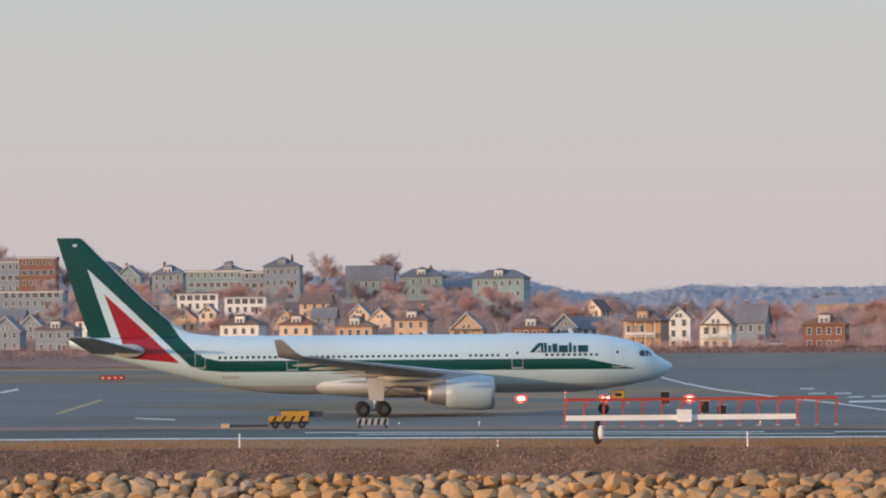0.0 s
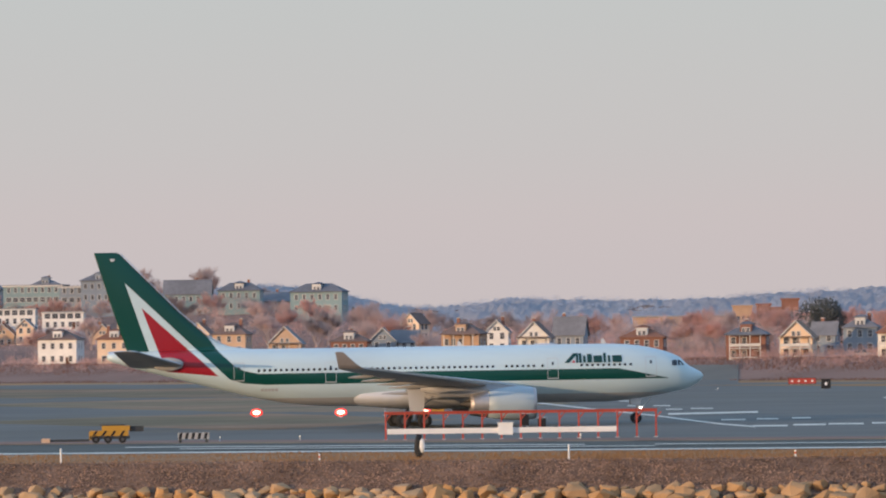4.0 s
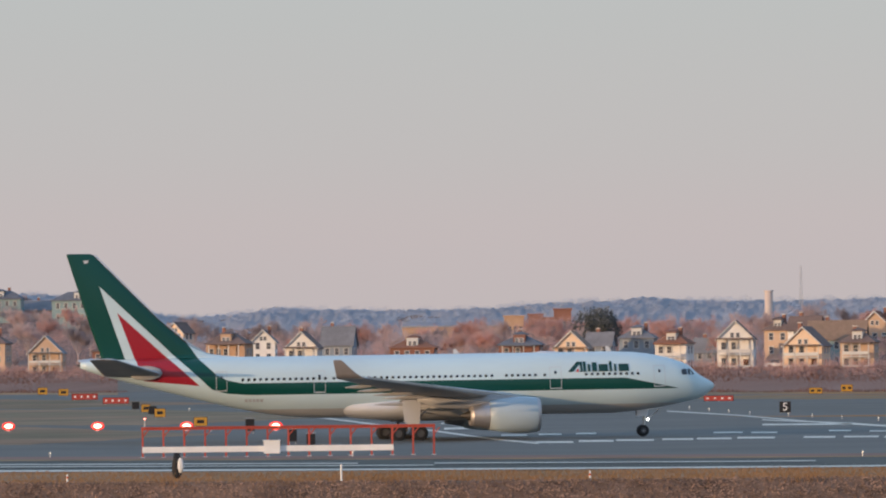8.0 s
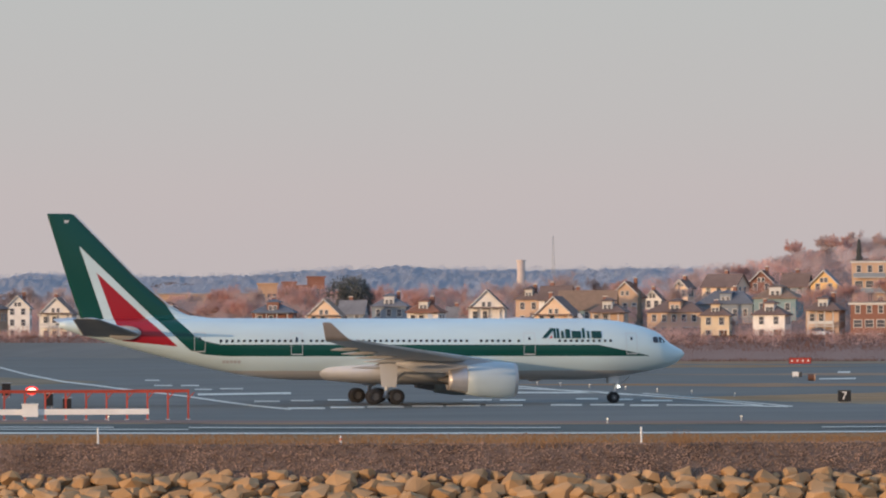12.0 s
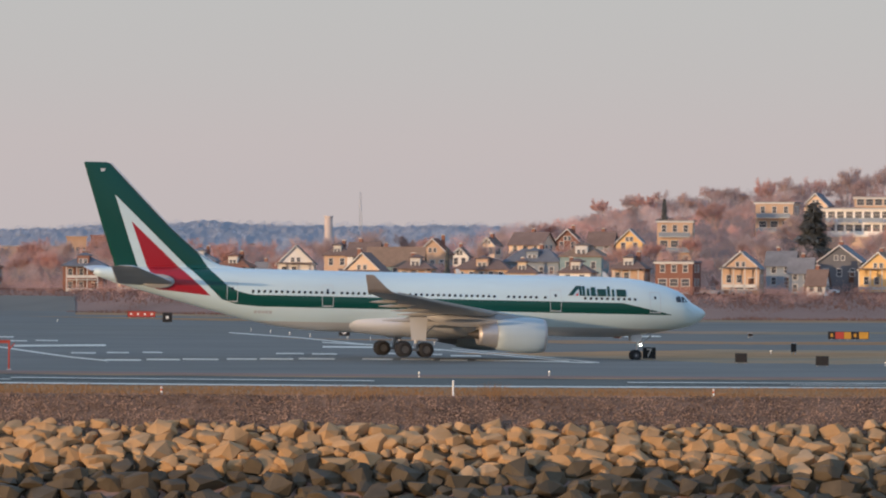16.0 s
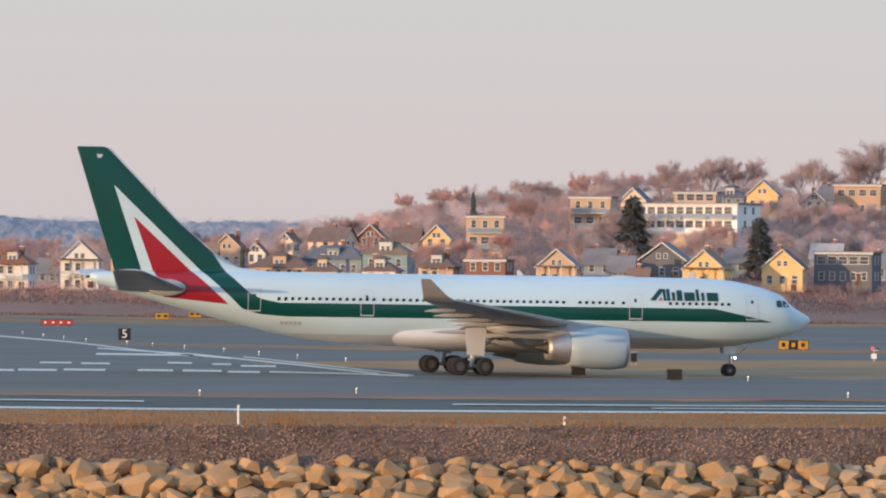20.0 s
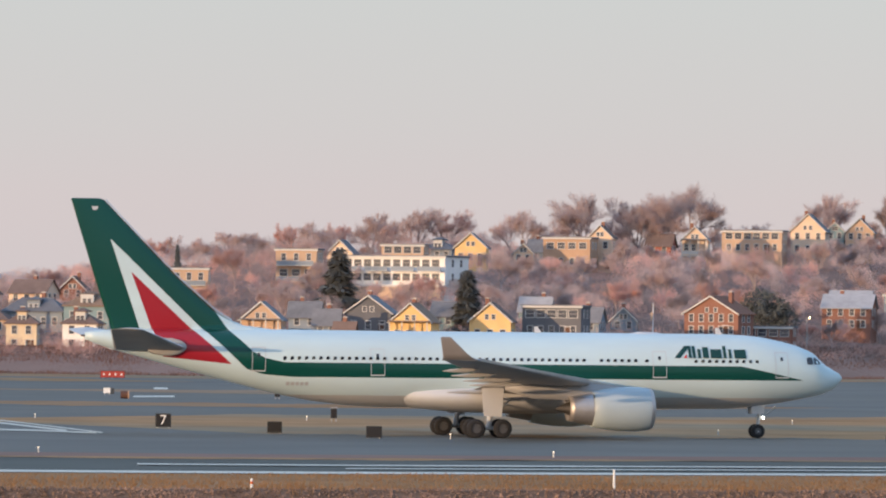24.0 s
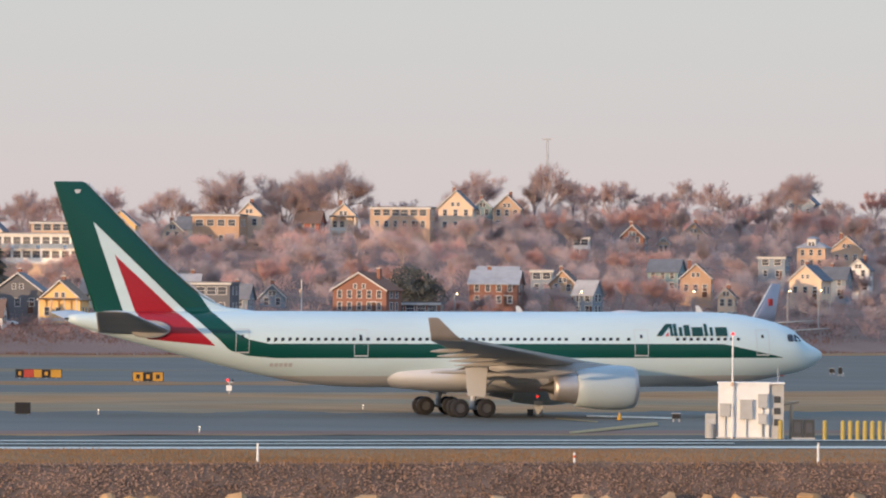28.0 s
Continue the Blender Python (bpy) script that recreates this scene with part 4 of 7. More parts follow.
def grasses():
    rnd = random.Random(11)
    M["straw"] = material("straw", (0.36, 0.195, 0.092), 0.95, var=0.22, scale=0.5, spec=0.1, island=True, thin=True)
    pl = []
    for i in range(34000):
        a, g = rnd.uniform(-6.6, 22.6), CREST + rnd.random() ** 1.5 * 36
        x, y = spot(a, g)
        d = 0.6 + 0.6 * noise.noise((x * 0.06, y * 0.06, 0))
        pl.append((x, y, -0.03, rnd.uniform(0.1, 0.32) * max(0.3, d), 0.035))
    for q, n, hh in ((9.75, 90, 1.3), (8.35, 60, 1.1), (8.05, 40, 0.9), (1.6, 50, 0.9), (3.9, 50, 0.9), (12.6, 60, 1.0), (16.4, 50, 0.9), (19.1, 40, 0.8)):
        for i in range(n):
            x, y = spot(q + rnd.gauss(0, 0.09), CREST + rnd.uniform(-1.0, 4))
            pl.append((x, y, -0.2, rnd.uniform(0.4, 1) * hh, 0.03))
    blades("dry_tufts", pl, "dry straw-coloured grass on the bank's top", M["straw"])
    pl = []
    for i in range(60000):
        a, g = rnd.uniform(-6.6, 23), rnd.uniform(1385, 1490)
        if 1.3 < a < 5.1 and g < 1449:
            continue
        x, y = spot(a, g)
        pl.append((x, y, hill(a, g) - 0.1, rnd.uniform(0.3, 0.7) * (0.9 + 0.8 * noise.noise((a * 2, 0, 0))), rnd.uniform(0.05, 0.14)))
    blades("reed_belt", pl, "reddish brown reeds below the houses", M["reeds"], "reeds", 0.12)


grasses()

# ---- the town ----
WALLS = {"white": (0.80, 0.77, 0.72), "cream": (0.78, 0.59, 0.43), "tan": (0.58, 0.41, 0.29), "slate": (0.26, 0.30, 0.34), "teal": (0.24, 0.33, 0.34), "brick": (0.27, 0.135, 0.10),
         "brick_tan": (0.50, 0.33, 0.22), "yellow": (0.82, 0.55, 0.25), "charcoal": (0.16, 0.16, 0.17), "timber": (0.70, 0.57, 0.40), "rust_wall": (0.38, 0.14, 0.10)}
ROOFS = {"brown": (0.19, 0.135, 0.115), "rust": (0.25, 0.125, 0.085), "tan_roof": (0.26, 0.18, 0.13), "grey_roof": (0.20, 0.20, 0.21), "slate_roof": (0.15, 0.16, 0.18), "pale_roof": (0.36, 0.36, 0.37)}
for k, c in WALLS.items():
    M[k] = material(k, c, 0.85, var=0.18, scale=0.5, spec=0.15)
for k, c in ROOFS.items():
    M[k] = material(k, c, 0.9, var=0.28, scale=0.9, spec=0.15)
M["trim"] = material("trim", (0.62, 0.60, 0.56), 0.7, var=0.1, scale=1)
M["pane"] = material("pane", (0.09, 0.095, 0.11), 0.1, var=0.3, scale=0.5, spec=0.6)
M["door_wood"] = material("door_wood", (0.12, 0.06, 0.04), 0.6, var=0.25, scale=2)


def window_mesh(w, h):
    bm = bmesh.new()
    e = 0.11
    for b in ((-w / 2 - e, w / 2 + e, -0.05, 0.03, -e, 0), (-w / 2 - e, w / 2 + e, -0.05, 0.03, h, h + e), (-w / 2 - e, -w / 2, -0.05, 0.03, 0, h), (w / 2, w / 2 + e, -0.05, 0.03, 0, h), (-w / 2, w / 2, -0.035, 0.02, h / 2 - 0.03, h / 2 + 0.03)):
        box(bm, *b)
    n = len(bm.faces)
    poly(bm, [(-w / 2, 0.0, 0), (w / 2, 0.0, 0), (w / 2, 0.0, h), (-w / 2, 0.0, h)])
    bm.faces.ensure_lookup_table()
    bm.faces[-1].material_index = 1
    return mesh_of("window", bm, [M["trim"], M["pane"]])


WIN = {"tall": window_mesh(0.85, 1.35), "wide": window_mesh(1.5, 1.3), "small": window_mesh(0.6, 0.8)}
TOWN = random.Random(21)
LOTS = []


def windows(parent, x0, x1, y, z, n, kind="tall", turn=0):
    for i in range(n):
        t = (i + 0.5) / n
        ob = part("window", WIN[kind], None, parent)
        if turn:
            ob.matrix_basis = pose(y, x0 + (x1 - x0) * t, z, 0, 0, turn)
        else:
            ob.location = (x0 + (x1 - x0) * t, y, z)


def hip_roof(w, d, z, h, over=0.4, ridge=0.35):
    W, D, r = w / 2 + over, d / 2 + over, max(0.15, (w - d) / 2 if w > d else w * ridge * 0.3)
    bm = bmesh.new()
    b = [bm.verts.new(p) for p in ((-W, -D, z), (W, -D, z), (W, D, z), (-W, D, z))]
    u = [bm.verts.new(p) for p in ((-W, -D, z + 0.18), (W, -D, z + 0.18), (W, D, z + 0.18), (-W, D, z + 0.18))]
    t = [bm.verts.new((-r, 0, z + h)), bm.verts.new((r, 0, z + h))]
    bm.faces.new(b[::-1])
    for i in range(4):
        bm.faces.new((b[i], b[(i + 1) % 4], u[(i + 1) % 4], u[i]))
    bm.faces.new((u[0], u[1], t[1], t[0]))
    bm.faces.new((u[2], u[3], t[0], t[1]))
    bm.faces.new((u[1], u[2], t[1]))
    bm.faces.new((u[3], u[0], t[0]))
    return bm


def gable_roof(w, d, z, h, over=0.4, side=False):
    """Two sloping slabs; the ridge runs along y, or along x when side."""
    bm = bmesh.new()
    W, D, t = w / 2 + over, d / 2 + over, 0.16
    if side:
        W, D = D, W
    k = h / (W - over)
    prof = [(-W, z - over * k), (0, z + h), (W, z - over * k), (W, z - over * k + t), (0, z + h + t), (-W, z - over * k + t)]
    ends = []
    for yy in (-D, D):
        ends.append([bm.verts.new((p[0], yy, p[1]) if not side else (yy, p[0], p[1])) for p in prof])
    for i in range(6):
        j = (i + 1) % 6
        bm.faces.new((ends[0][i], ends[0][j], ends[1][j], ends[1][i]))
    bm.faces.new((ends[0][0], ends[0][5], ends[0][4], ends[0][1]))
    bm.faces.new((ends[0][1], ends[0][4], ends[0][3], ends[0][2]))
    bm.faces.new((ends[1][0], ends[1][1], ends[1][4], ends[1][5]))
    bm.faces.new((ends[1][1], ends[1][2], ends[1][3], ends[1][4]))
    bmesh.ops.recalc_face_normals(bm, faces=bm.faces)
    return bm


NAMES = {"white": "white", "cream": "cream", "tan": "tan", "slate": "blue-grey", "teal": "grey-green", "brick": "red brick", "brick_tan": "tan brick", "yellow": "yellow", "charcoal": "dark grey",
         "timber": "half-timbered cream", "rust_wall": "rust-red"}
KINDS = {"hip": "hipped roof and dormer", "gable": "gabled front", "gside": "long pitched roof", "flat": "flat roof"}


def house(a, g, w, H, top, kind, wall, roof, porch=False, yaw=None, tiers=False, terrace=False):
    """One house: w wide, H high in all, its ridge at the height top."""
    x, y = spot(a, g)
    rnd = TOWN
    shown = max(3.8, min(7.0, 0.65 * H))
    if a > 17.9 or (g > 1700 and a < 2):
        shown *= 0.68
    LOTS.append((a, g, math.degrees(w * 0.55 / (g * stretch(a, g))), top - shown))
    turn = -a + (rnd.uniform(-16, -4) if yaw is None else yaw)
    if terrace:
        turn = -a - 26
    H = max(H, 7.0 if kind != "flat" else 5.0)
    base = top - H
    land = hill(a, g) - 0.4
    d = w * 0.8 if w < 12 else w * 0.45
    k = math.cos(radians(turn + a))
    w = w * (0.96 if kind == "flat" else 0.9)
    ob = thing("house" if w < 16 else "apartment_building", pose(x, y, base, 0, 0, turn), "%s wooden house with %s on the hillside" % (NAMES[wall], KINDS[kind]) if "brick" not in wall else "%s house with %s" % (NAMES[wall], KINDS[kind]), "house", "houses of the town")
    low = min(-0.3, land - base)
    rh = {"hip": 0.24 * H, "gable": min(0.42 * H, w * 0.48), "gside": 0.36 * H, "flat": 0.25}[kind]
    wh = H - rh - (0.5 if kind == "hip" else 0)
    wh = max(wh, 2.6)
    bm = bmesh.new()
    if kind in ("gable", "gside"):
        W, D = (w / 2, d / 2) if kind == "gable" else (d / 2, w / 2)
        pr = [(-W, low), (W, low), (W, wh), (0, wh + rh), (-W, wh)]
        e = [[bm.verts.new((p[0], yy, p[1]) if kind == "gable" else (yy, p[0], p[1])) for p in pr] for yy in (-D, D)]
        bm.faces.new(e[0])
        bm.faces.new(e[1][::-1])
        for i in range(5):
            j = (i + 1) % 5
            bm.faces.new((e[0][j], e[0][i], e[1][i], e[1][j]))
        bmesh.ops.recalc_face_normals(bm, faces=bm.faces)
    else:
        box(bm, -w / 2, w / 2, -d / 2, d / 2, low, wh)
    body = part("wall", bm, M[wall], ob)
    if kind == "hip":
        part("roof", hip_roof(w, d, wh, rh + 0.45), M[roof], ob, "shingled hipped roof")
        dw = min(2.4, w * 0.3)
        dz = wh + 0.45
        dm = part("dormer", boxed(-dw / 2, dw / 2, -d / 2 + 0.5, 0.2, dz - 0.3, dz + 1.75), M["trim" if rnd.random() < 0.7 else wall], ob, "white dormer")
        part("dormer_roof", hip_roof(dw, 1.2 + d / 2, dz + 1.7, 0.7, 0.25), M[roof], dm)
        dm.children[0].location = (0, -d * 0.05, 0)
        windows(dm, -dw * 0.4, dw * 0.4, -d / 2 + 0.46, dz + 0.2, 2, "small")
    elif kind == "gable":
        part("roof", gable_roof(w, d, wh, rh), M[roof], ob, "steep gabled roof")
        windows(body, -w * 0.16, w * 0.16, -d / 2 - 0.03, wh + 0.25, 2, "small")
        for s in (-1, 1):
            rake = slab([(0, -d / 2 - 0.44, wh + rh - 0.12), (s * (w / 2 + 0.4), -d / 2 - 0.44, wh - 0.4 * rh / (w / 2) - 0.12), (s * (w / 2 + 0.4), -d / 2 - 0.44, wh - 0.4 * rh / (w / 2) + 0.16), (0, -d / 2 - 0.44, wh + rh + 0.17)], 0.06, (0, -1, 0))
            part("rake_board", rake, M["trim"], ob, "pale board along the gable")
    elif kind == "gside":
        part("roof", gable_roof(w, d, wh, rh, side=True), M[roof], ob, "long pitched roof")
    else:
        part("roof", boxed(-w / 2 - 0.25, w / 2 + 0.25, -d / 2 - 0.25, d / 2 + 0.25, wh, wh + 0.3), M[roof], ob, "flat roof slab")
        part("cornice", boxed(-w / 2 - 0.32, w / 2 + 0.32, -d / 2 - 0.32, -d / 2 - 0.26, wh - 0.25, wh + 0.12), M["trim"], ob)
    nst = max(1, min(3, int(round(wh / 2.9))))
    for s in range(nst):
        z = wh * (s + 0.32) / nst
        n = max(2, int(w / 2.1))
        if porch and s < 2 and kind != "flat":
            windows(body, -w * 0.45, w * 0.1, -d / 2 - 0.03, z, max(2, n - 1), "tall")
        else:
            windows(body, -w * 0.46, w * 0.46, -d / 2 - 0.03, z, n, "wide" if terrace or (kind == "flat" and s % 2) else "tall")
        windows(body, -d * 0.35, d * 0.35, w / 2 + 0.03, z, 2, "tall", 90)
    if porch:
        pd, pw = 1.7, w * (0.95 if kind == "gable" else 0.8)
        for s in range(min(2, nst)):
            z0 = wh * s / nst
            hh = wh / nst
            part("porch_floor", boxed(-pw / 2, pw / 2, -d / 2 - pd, -d / 2 - 0.01, z0 - 0.12, z0 + 0.05), M["trim"], ob)
            part("porch_rail", boxed(-pw / 2, pw / 2, -d / 2 - pd, -d / 2 - pd + 0.08, z0 + 0.35, z0 + 0.95), M["trim"], ob, "pale porch railing")
            for i in range(4):
                px = -pw / 2 + 0.1 + (pw - 0.2) * i / 3
                part("porch_post", boxed(px - 0.09, px + 0.09, -d / 2 - pd, -d / 2 - pd + 0.18, z0 + 0.05, z0 + hh - 0.12), M["trim"], ob)
        part("porch_roof", boxed(-pw / 2 - 0.2, pw / 2 + 0.2, -d / 2 - pd - 0.25, -d / 2 - 0.01, wh * min(2, nst) / nst - 0.1, wh * min(2, nst) / nst + 0.12), M[roof], ob)
    if kind in ("hip", "gside", "gable") and rnd.random() < 0.75:
        cx, cy = rnd.uniform(-w * 0.25, w * 0.25), d * 0.1
        ch = part("chimney", boxed(cx - 0.35, cx + 0.35, cy - 0.35, cy + 0.35, wh, H + 0.8), M["brick"], ob, "brick chimney")
        part("chimney_cap", boxed(cx - 0.42, cx + 0.42, cy - 0.42, cy + 0.42, H + 0.8, H + 0.95), M["trim"], ch)
    dr = part("door", boxed(w * 0.22, w * 0.22 + 1.0, -d / 2 - 0.06, -d / 2, 0.05, 2.1), M["door_wood"], ob)
    part("door_frame", boxed(w * 0.22 - 0.12, w * 0.22 + 1.12, -d / 2 - 0.04, -d / 2, 2.1, 2.25), M["trim"], dr)
    if tiers or terrace:
        for s in range(1, nst):
            z0 = wh * s / nst
            for i in range(max(1, int(w / 5))):
                bw = w / max(1, int(w / 5))
                x0 = -w / 2 + bw * i + 0.4
                bal = part("balcony", boxed(x0, x0 + bw - 0.8, -d / 2 - 1.3, -d / 2, z0 - 0.15, z0), M["trim"], ob)
                part("balcony_rail", boxed(x0, x0 + bw - 0.8, -d / 2 - 1.3, -d / 2 - 1.24, z0, z0 + 0.85), M["slate"], bal)
    if terrace:
        part("car_deck", boxed(-w / 2 - 0.5, w / 2 + 1.0, -d / 2 - 4, -d / 2 - 0.02, -0.4, -0.05), M["trim"], ob, "deck in front of the flats")
        part("retaining_wall", boxed(-w / 2 - 0.5, w / 2 + 1.0, -d / 2 - 4.02, -d / 2 - 3.7, min(-3.0, low), -0.42), M["tan"], ob, "stone retaining wall")
    return ob


# several houses left of -1.6 carry their shade in slate or teal walls
house(-3.74, 1490, 11.5, 8.8, 12.3, "hip", "slate", "brown")
house(-1.84, 1490, 11.1, 9.2, 13.1, "hip", "white", "brown")
house(-1.27, 1490, 9.3, 9.1, 12.9, "hip", "cream", "rust")
house(-0.66, 1490, 10.0, 8.6, 12.1, "hip", "tan", "tan_roof")
house(-0.07, 1490, 9.0, 10.6, 14.0, "hip", "tan", "brown")
house(0.49, 1490, 8.9, 9.3, 12.6, "gable", "tan", "grey_roof", porch=True)
house(1.16, 1490, 9.5, 8.0, 11.2, "hip", "brick", "brown")
house(2.34, 1490, 9.7, 9.9, 13.0, "hip", "brick_tan", "brown", porch=True)
house(2.69, 1535, 6.0, 10.0, 13.3, "gable", "white", "grey_roof")
house(3.09, 1490, 7.8, 9.5, 12.6, "gable", "white", "brown", porch=True)
house(3.45, 1535, 7.6, 10.6, 13.7, "gside", "slate", "grey_roof")
house(4.21, 1490, 10.2, 7.9, 11.1, "hip", "brick", "rust")
house(-4.26, 1490, 8.9, 12.0, 13.4, "gable", "slate", "grey_roof")
house(1.50, 1520, 6.7, 8.3, 12.0, "gable", "slate", "grey_roof")
house(1.73, 1535, 7.0, 7.5, 11.4, "gside", "white", "grey_roof")
house(-0.39, 1609, 6.5, 4.5, 14.6, "gable", "cream", "brown")
house(-0.61, 1609, 6.0, 5.5, 15.7, "gable", "cream", "grey_roof")
house(1.84, 1609, 5.6, 4.2, 15.7, "gable", "cream", "brown", yaw=-35)
house(-2.41, 1609, 7.5, 5.3, 15.3, "gable", "tan", "rust")
house(-2.18, 1609, 5.3, 6.5, 16.5, "gable", "cream", "grey_roof")
house(-1.38, 1609, 6.7, 5.7, 14.6, "gable", "tan", "brown")
house(-2.28, 1641, 12.0, 4.1, 19.7, "flat", "white", "grey_roof")
house(-1.79, 1641, 11.9, 4.0, 18.5, "flat", "white", "grey_roof")
house(-3.97, 1641, 19.2, 4.9, 21.2, "flat", "slate", "grey_roof")
house(-0.98, 1609, 6.9, 6.8, 14.9, "gside", "slate", "grey_roof")
house(-4.21, 1609, 9.6, 6.8, 15.8, "gside", "slate", "grey_roof")
house(-2.87, 1609, 9.4, 6.3, 16.5, "gside", "slate", "brown")
house(-1.06, 1657, 9.3, 6.2, 19.0, "gside", "tan", "brown")
house(-2.56, 1743, 10.5, 10.5, 29.3, "hip", "slate", "grey_roof")
house(-2.06, 1743, 18.7, 8.7, 27.2, "flat", "teal", "grey_roof")
house(-1.95, 1796, 9.3, 4.1, 29.8, "hip", "slate", "grey_roof")
house(-1.68, 1743, 7.6, 8.3, 26.6, "flat", "slate", "grey_roof")
house(-1.40, 1743, 11.9, 9.1, 30.5, "hip", "slate", "grey_roof")
house(-0.50, 1743, 14.8, 10.5, 27.3, "gside", "teal", "grey_roof")
house(0.04, 1743, 13.3, 8.1, 26.2, "hip", "teal", "slate_roof")
house(0.85, 1743, 16.2, 8.4, 25.3, "hip", "teal", "slate_roof")
house(-3.90, 1743, 11.7, 9.5, 32.4, "flat", "brick", "grey_roof")
house(-4.18, 1778, 12.3, 10.3, 31.8, "flat", "slate", "grey_roof")
house(0.46, 1778, 11.2, 4.5, 23.4, "gside", "tan", "grey_roof")
house(-2.97, 1743, 8.5, 8.5, 29.2, "gable", "teal", "grey_roof")
house(-3.27, 1743, 14.0, 10.0, 30.8, "hip", "teal", "slate_roof")
house(-3.09, 1500, 8.5, 9.5, 13.0, "gable", "white", "brown")
house(-3.40, 1560, 8.0, 7.5, 14.3, "hip", "white", "rust")
house(-3.99, 1560, 7.0, 8.0, 14.0, "gable", "slate", "grey_roof")
house(5.30, 1490, 9.2, 7.9, 11.4, "hip", "brick", "slate_roof", porch=True)
house(5.83, 1490, 7.5, 7.9, 11.7, "gable", "cream", "tan_roof", porch=True)
house(6.11, 1550, 5.8, 7.0, 11.5, "gside", "slate", "grey_roof")
house(6.49, 1535, 7.8, 7.8, 12.5, "hip", "slate", "grey_roof")
house(6.86, 1490, 7.0, 7.8, 11.3, "hip", "white", "rust", porch=True)
house(7.18, 1535, 4.6, 6.3, 10.0, "gside", "slate", "grey_roof")
house(7.49, 1490, 7.8, 9.5, 13.2, "gable", "white", "brown", porch=True)
house(8.21, 1490, 8.2, 8.1, 11.8, "gable", "cream", "brown", porch=True)
house(8.20, 1564, 6.8, 5.9, 14.1, "gside", "white", "brown")
house(8.52, 1550, 12.3, 9.4, 13.1, "gside", "teal", "tan_roof")
house(8.74, 1490, 7.1, 7.4, 11.0, "hip", "tan", "brown", porch=True)
house(9.19, 1669, 4.1, 4.0, 13.5, "gable", "white", "brown")
house(9.50, 1639, 3.5, 5.6, 15.5, "gable", "cream", "brown", yaw=-30)
house(9.44, 1550, 12.2, 7.2, 10.9, "hip", "tan", "brown")
house(9.84, 1490, 5.9, 6.8, 10.2, "hip", "timber", "brown")
house(9.96, 1564, 12.4, 9.4, 13.0, "hip", "slate", "slate_roof")
house(10.41, 1490, 6.7, 7.0, 10.3, "hip", "white", "brown")
house(10.47, 1564, 9.3, 9.4, 14.1, "hip", "teal", "tan_roof")
house(10.96, 1490, 6.9, 8.2, 11.4, "hip", "tan", "brown", porch=True)
house(11.45, 1490, 7.5, 8.1, 10.5, "flat", "brick", "grey_roof")
house(9.92, 1684, 8.6, 5.1, 16.8, "gside", "cream", "brown", yaw=-25)
house(10.94, 1669, 6.1, 4.7, 17.4, "gable", "yellow", "grey_roof")
house(10.65, 1669, 5.9, 5.3, 16.8, "gside", "slate", "brown")
house(10.30, 1713, 6.0, 4.8, 17.7, "gable", "brick", "brown")
house(11.41, 1639, 7.6, 9.6, 19.2, "flat", "tan", "grey_roof", tiers=True)
house(8.92, 1639, 7.1, 7.1, 15.2, "gable", "tan", "rust")
house(7.93, 1579, 5.8, 7.8, 13.8, "hip", "tan", "brown")
house(12.73, 1490, 4.9, 4.3, 11.2, "gside", "slate", "grey_roof")
house(12.90, 1475, 3.9, 4.0, 9.0, "gside", "white", "brown")
house(13.15, 1505, 9.1, 7.1, 13.7, "gable", "charcoal", "grey_roof")
house(13.56, 1490, 8.1, 7.4, 12.4, "gable", "yellow", "tan_roof", porch=True)
house(13.91, 1550, 7.2, 5.7, 13.0, "gside", "teal", "grey_roof")
house(14.30, 1490, 8.1, 7.4, 12.7, "gable", "yellow", "brown")
house(14.91, 1490, 11.0, 6.0, 12.5, "flat", "charcoal", "grey_roof")
house(14.72, 1579, 6.4, 4.0, 14.2, "gside", "teal", "pale_roof")
house(15.21, 1535, 6.2, 4.7, 12.3, "gside", "slate", "grey_roof")
house(16.46, 1490, 12.6, 7.5, 14.6, "gable", "brick", "rust", yaw=-30)
house(16.95, 1490, 9.4, 4.0, 9.3, "flat", "brick", "grey_roof")
house(17.73, 1535, 8.8, 6.5, 16.4, "gside", "brick_tan", "pale_roof")
house(12.12, 1490, 7.8, 6.3, 12.3, "gable", "tan", "grey_roof", porch=True)
house(12.52, 1520, 6.0, 5.5, 12.5, "gside", "slate", "grey_roof")
house(12.86, 1788, 5.9, 5.2, 26.4, "gable", "cream", "slate_roof", yaw=-15)
house(13.45, 1669, 23.9, 5.7, 22.3, "flat", "white", "grey_roof", terrace=True)
house(13.46, 1773, 9.2, 4.0, 25.7, "flat", "tan", "grey_roof")
house(14.10, 1788, 7.4, 5.6, 28.5, "gable", "yellow", "slate_roof")
house(14.60, 1788, 4.6, 4.6, 26.5, "gable", "cream", "brown")
house(15.05, 1788, 10.7, 7.0, 28.2, "flat", "brick_tan", "grey_roof")
house(15.35, 1788, 5.9, 9.5, 30.9, "gable", "cream", "brown")
house(13.80, 1818, 7.3, 4.0, 27.2, "hip", "slate", "slate_roof")
house(14.78, 1818, 6.2, 5.5, 27.8, "gside", "slate", "grey_roof")
house(16.25, 1788, 6.5, 10.0, 31.3, "gable", "cream", "grey_roof", porch=True)
house(16.82, 1788, 14.2, 5.3, 31.0, "flat", "tan", "grey_roof")
house(17.35, 1788, 8.7, 12.2, 35.1, "gable", "cream", "slate_roof")
house(17.60, 1818, 4.7, 5.9, 33.9, "gable", "teal", "grey_roof")
house(17.84, 1803, 7.1, 8.1, 34.8, "gable", "tan", "slate_roof")
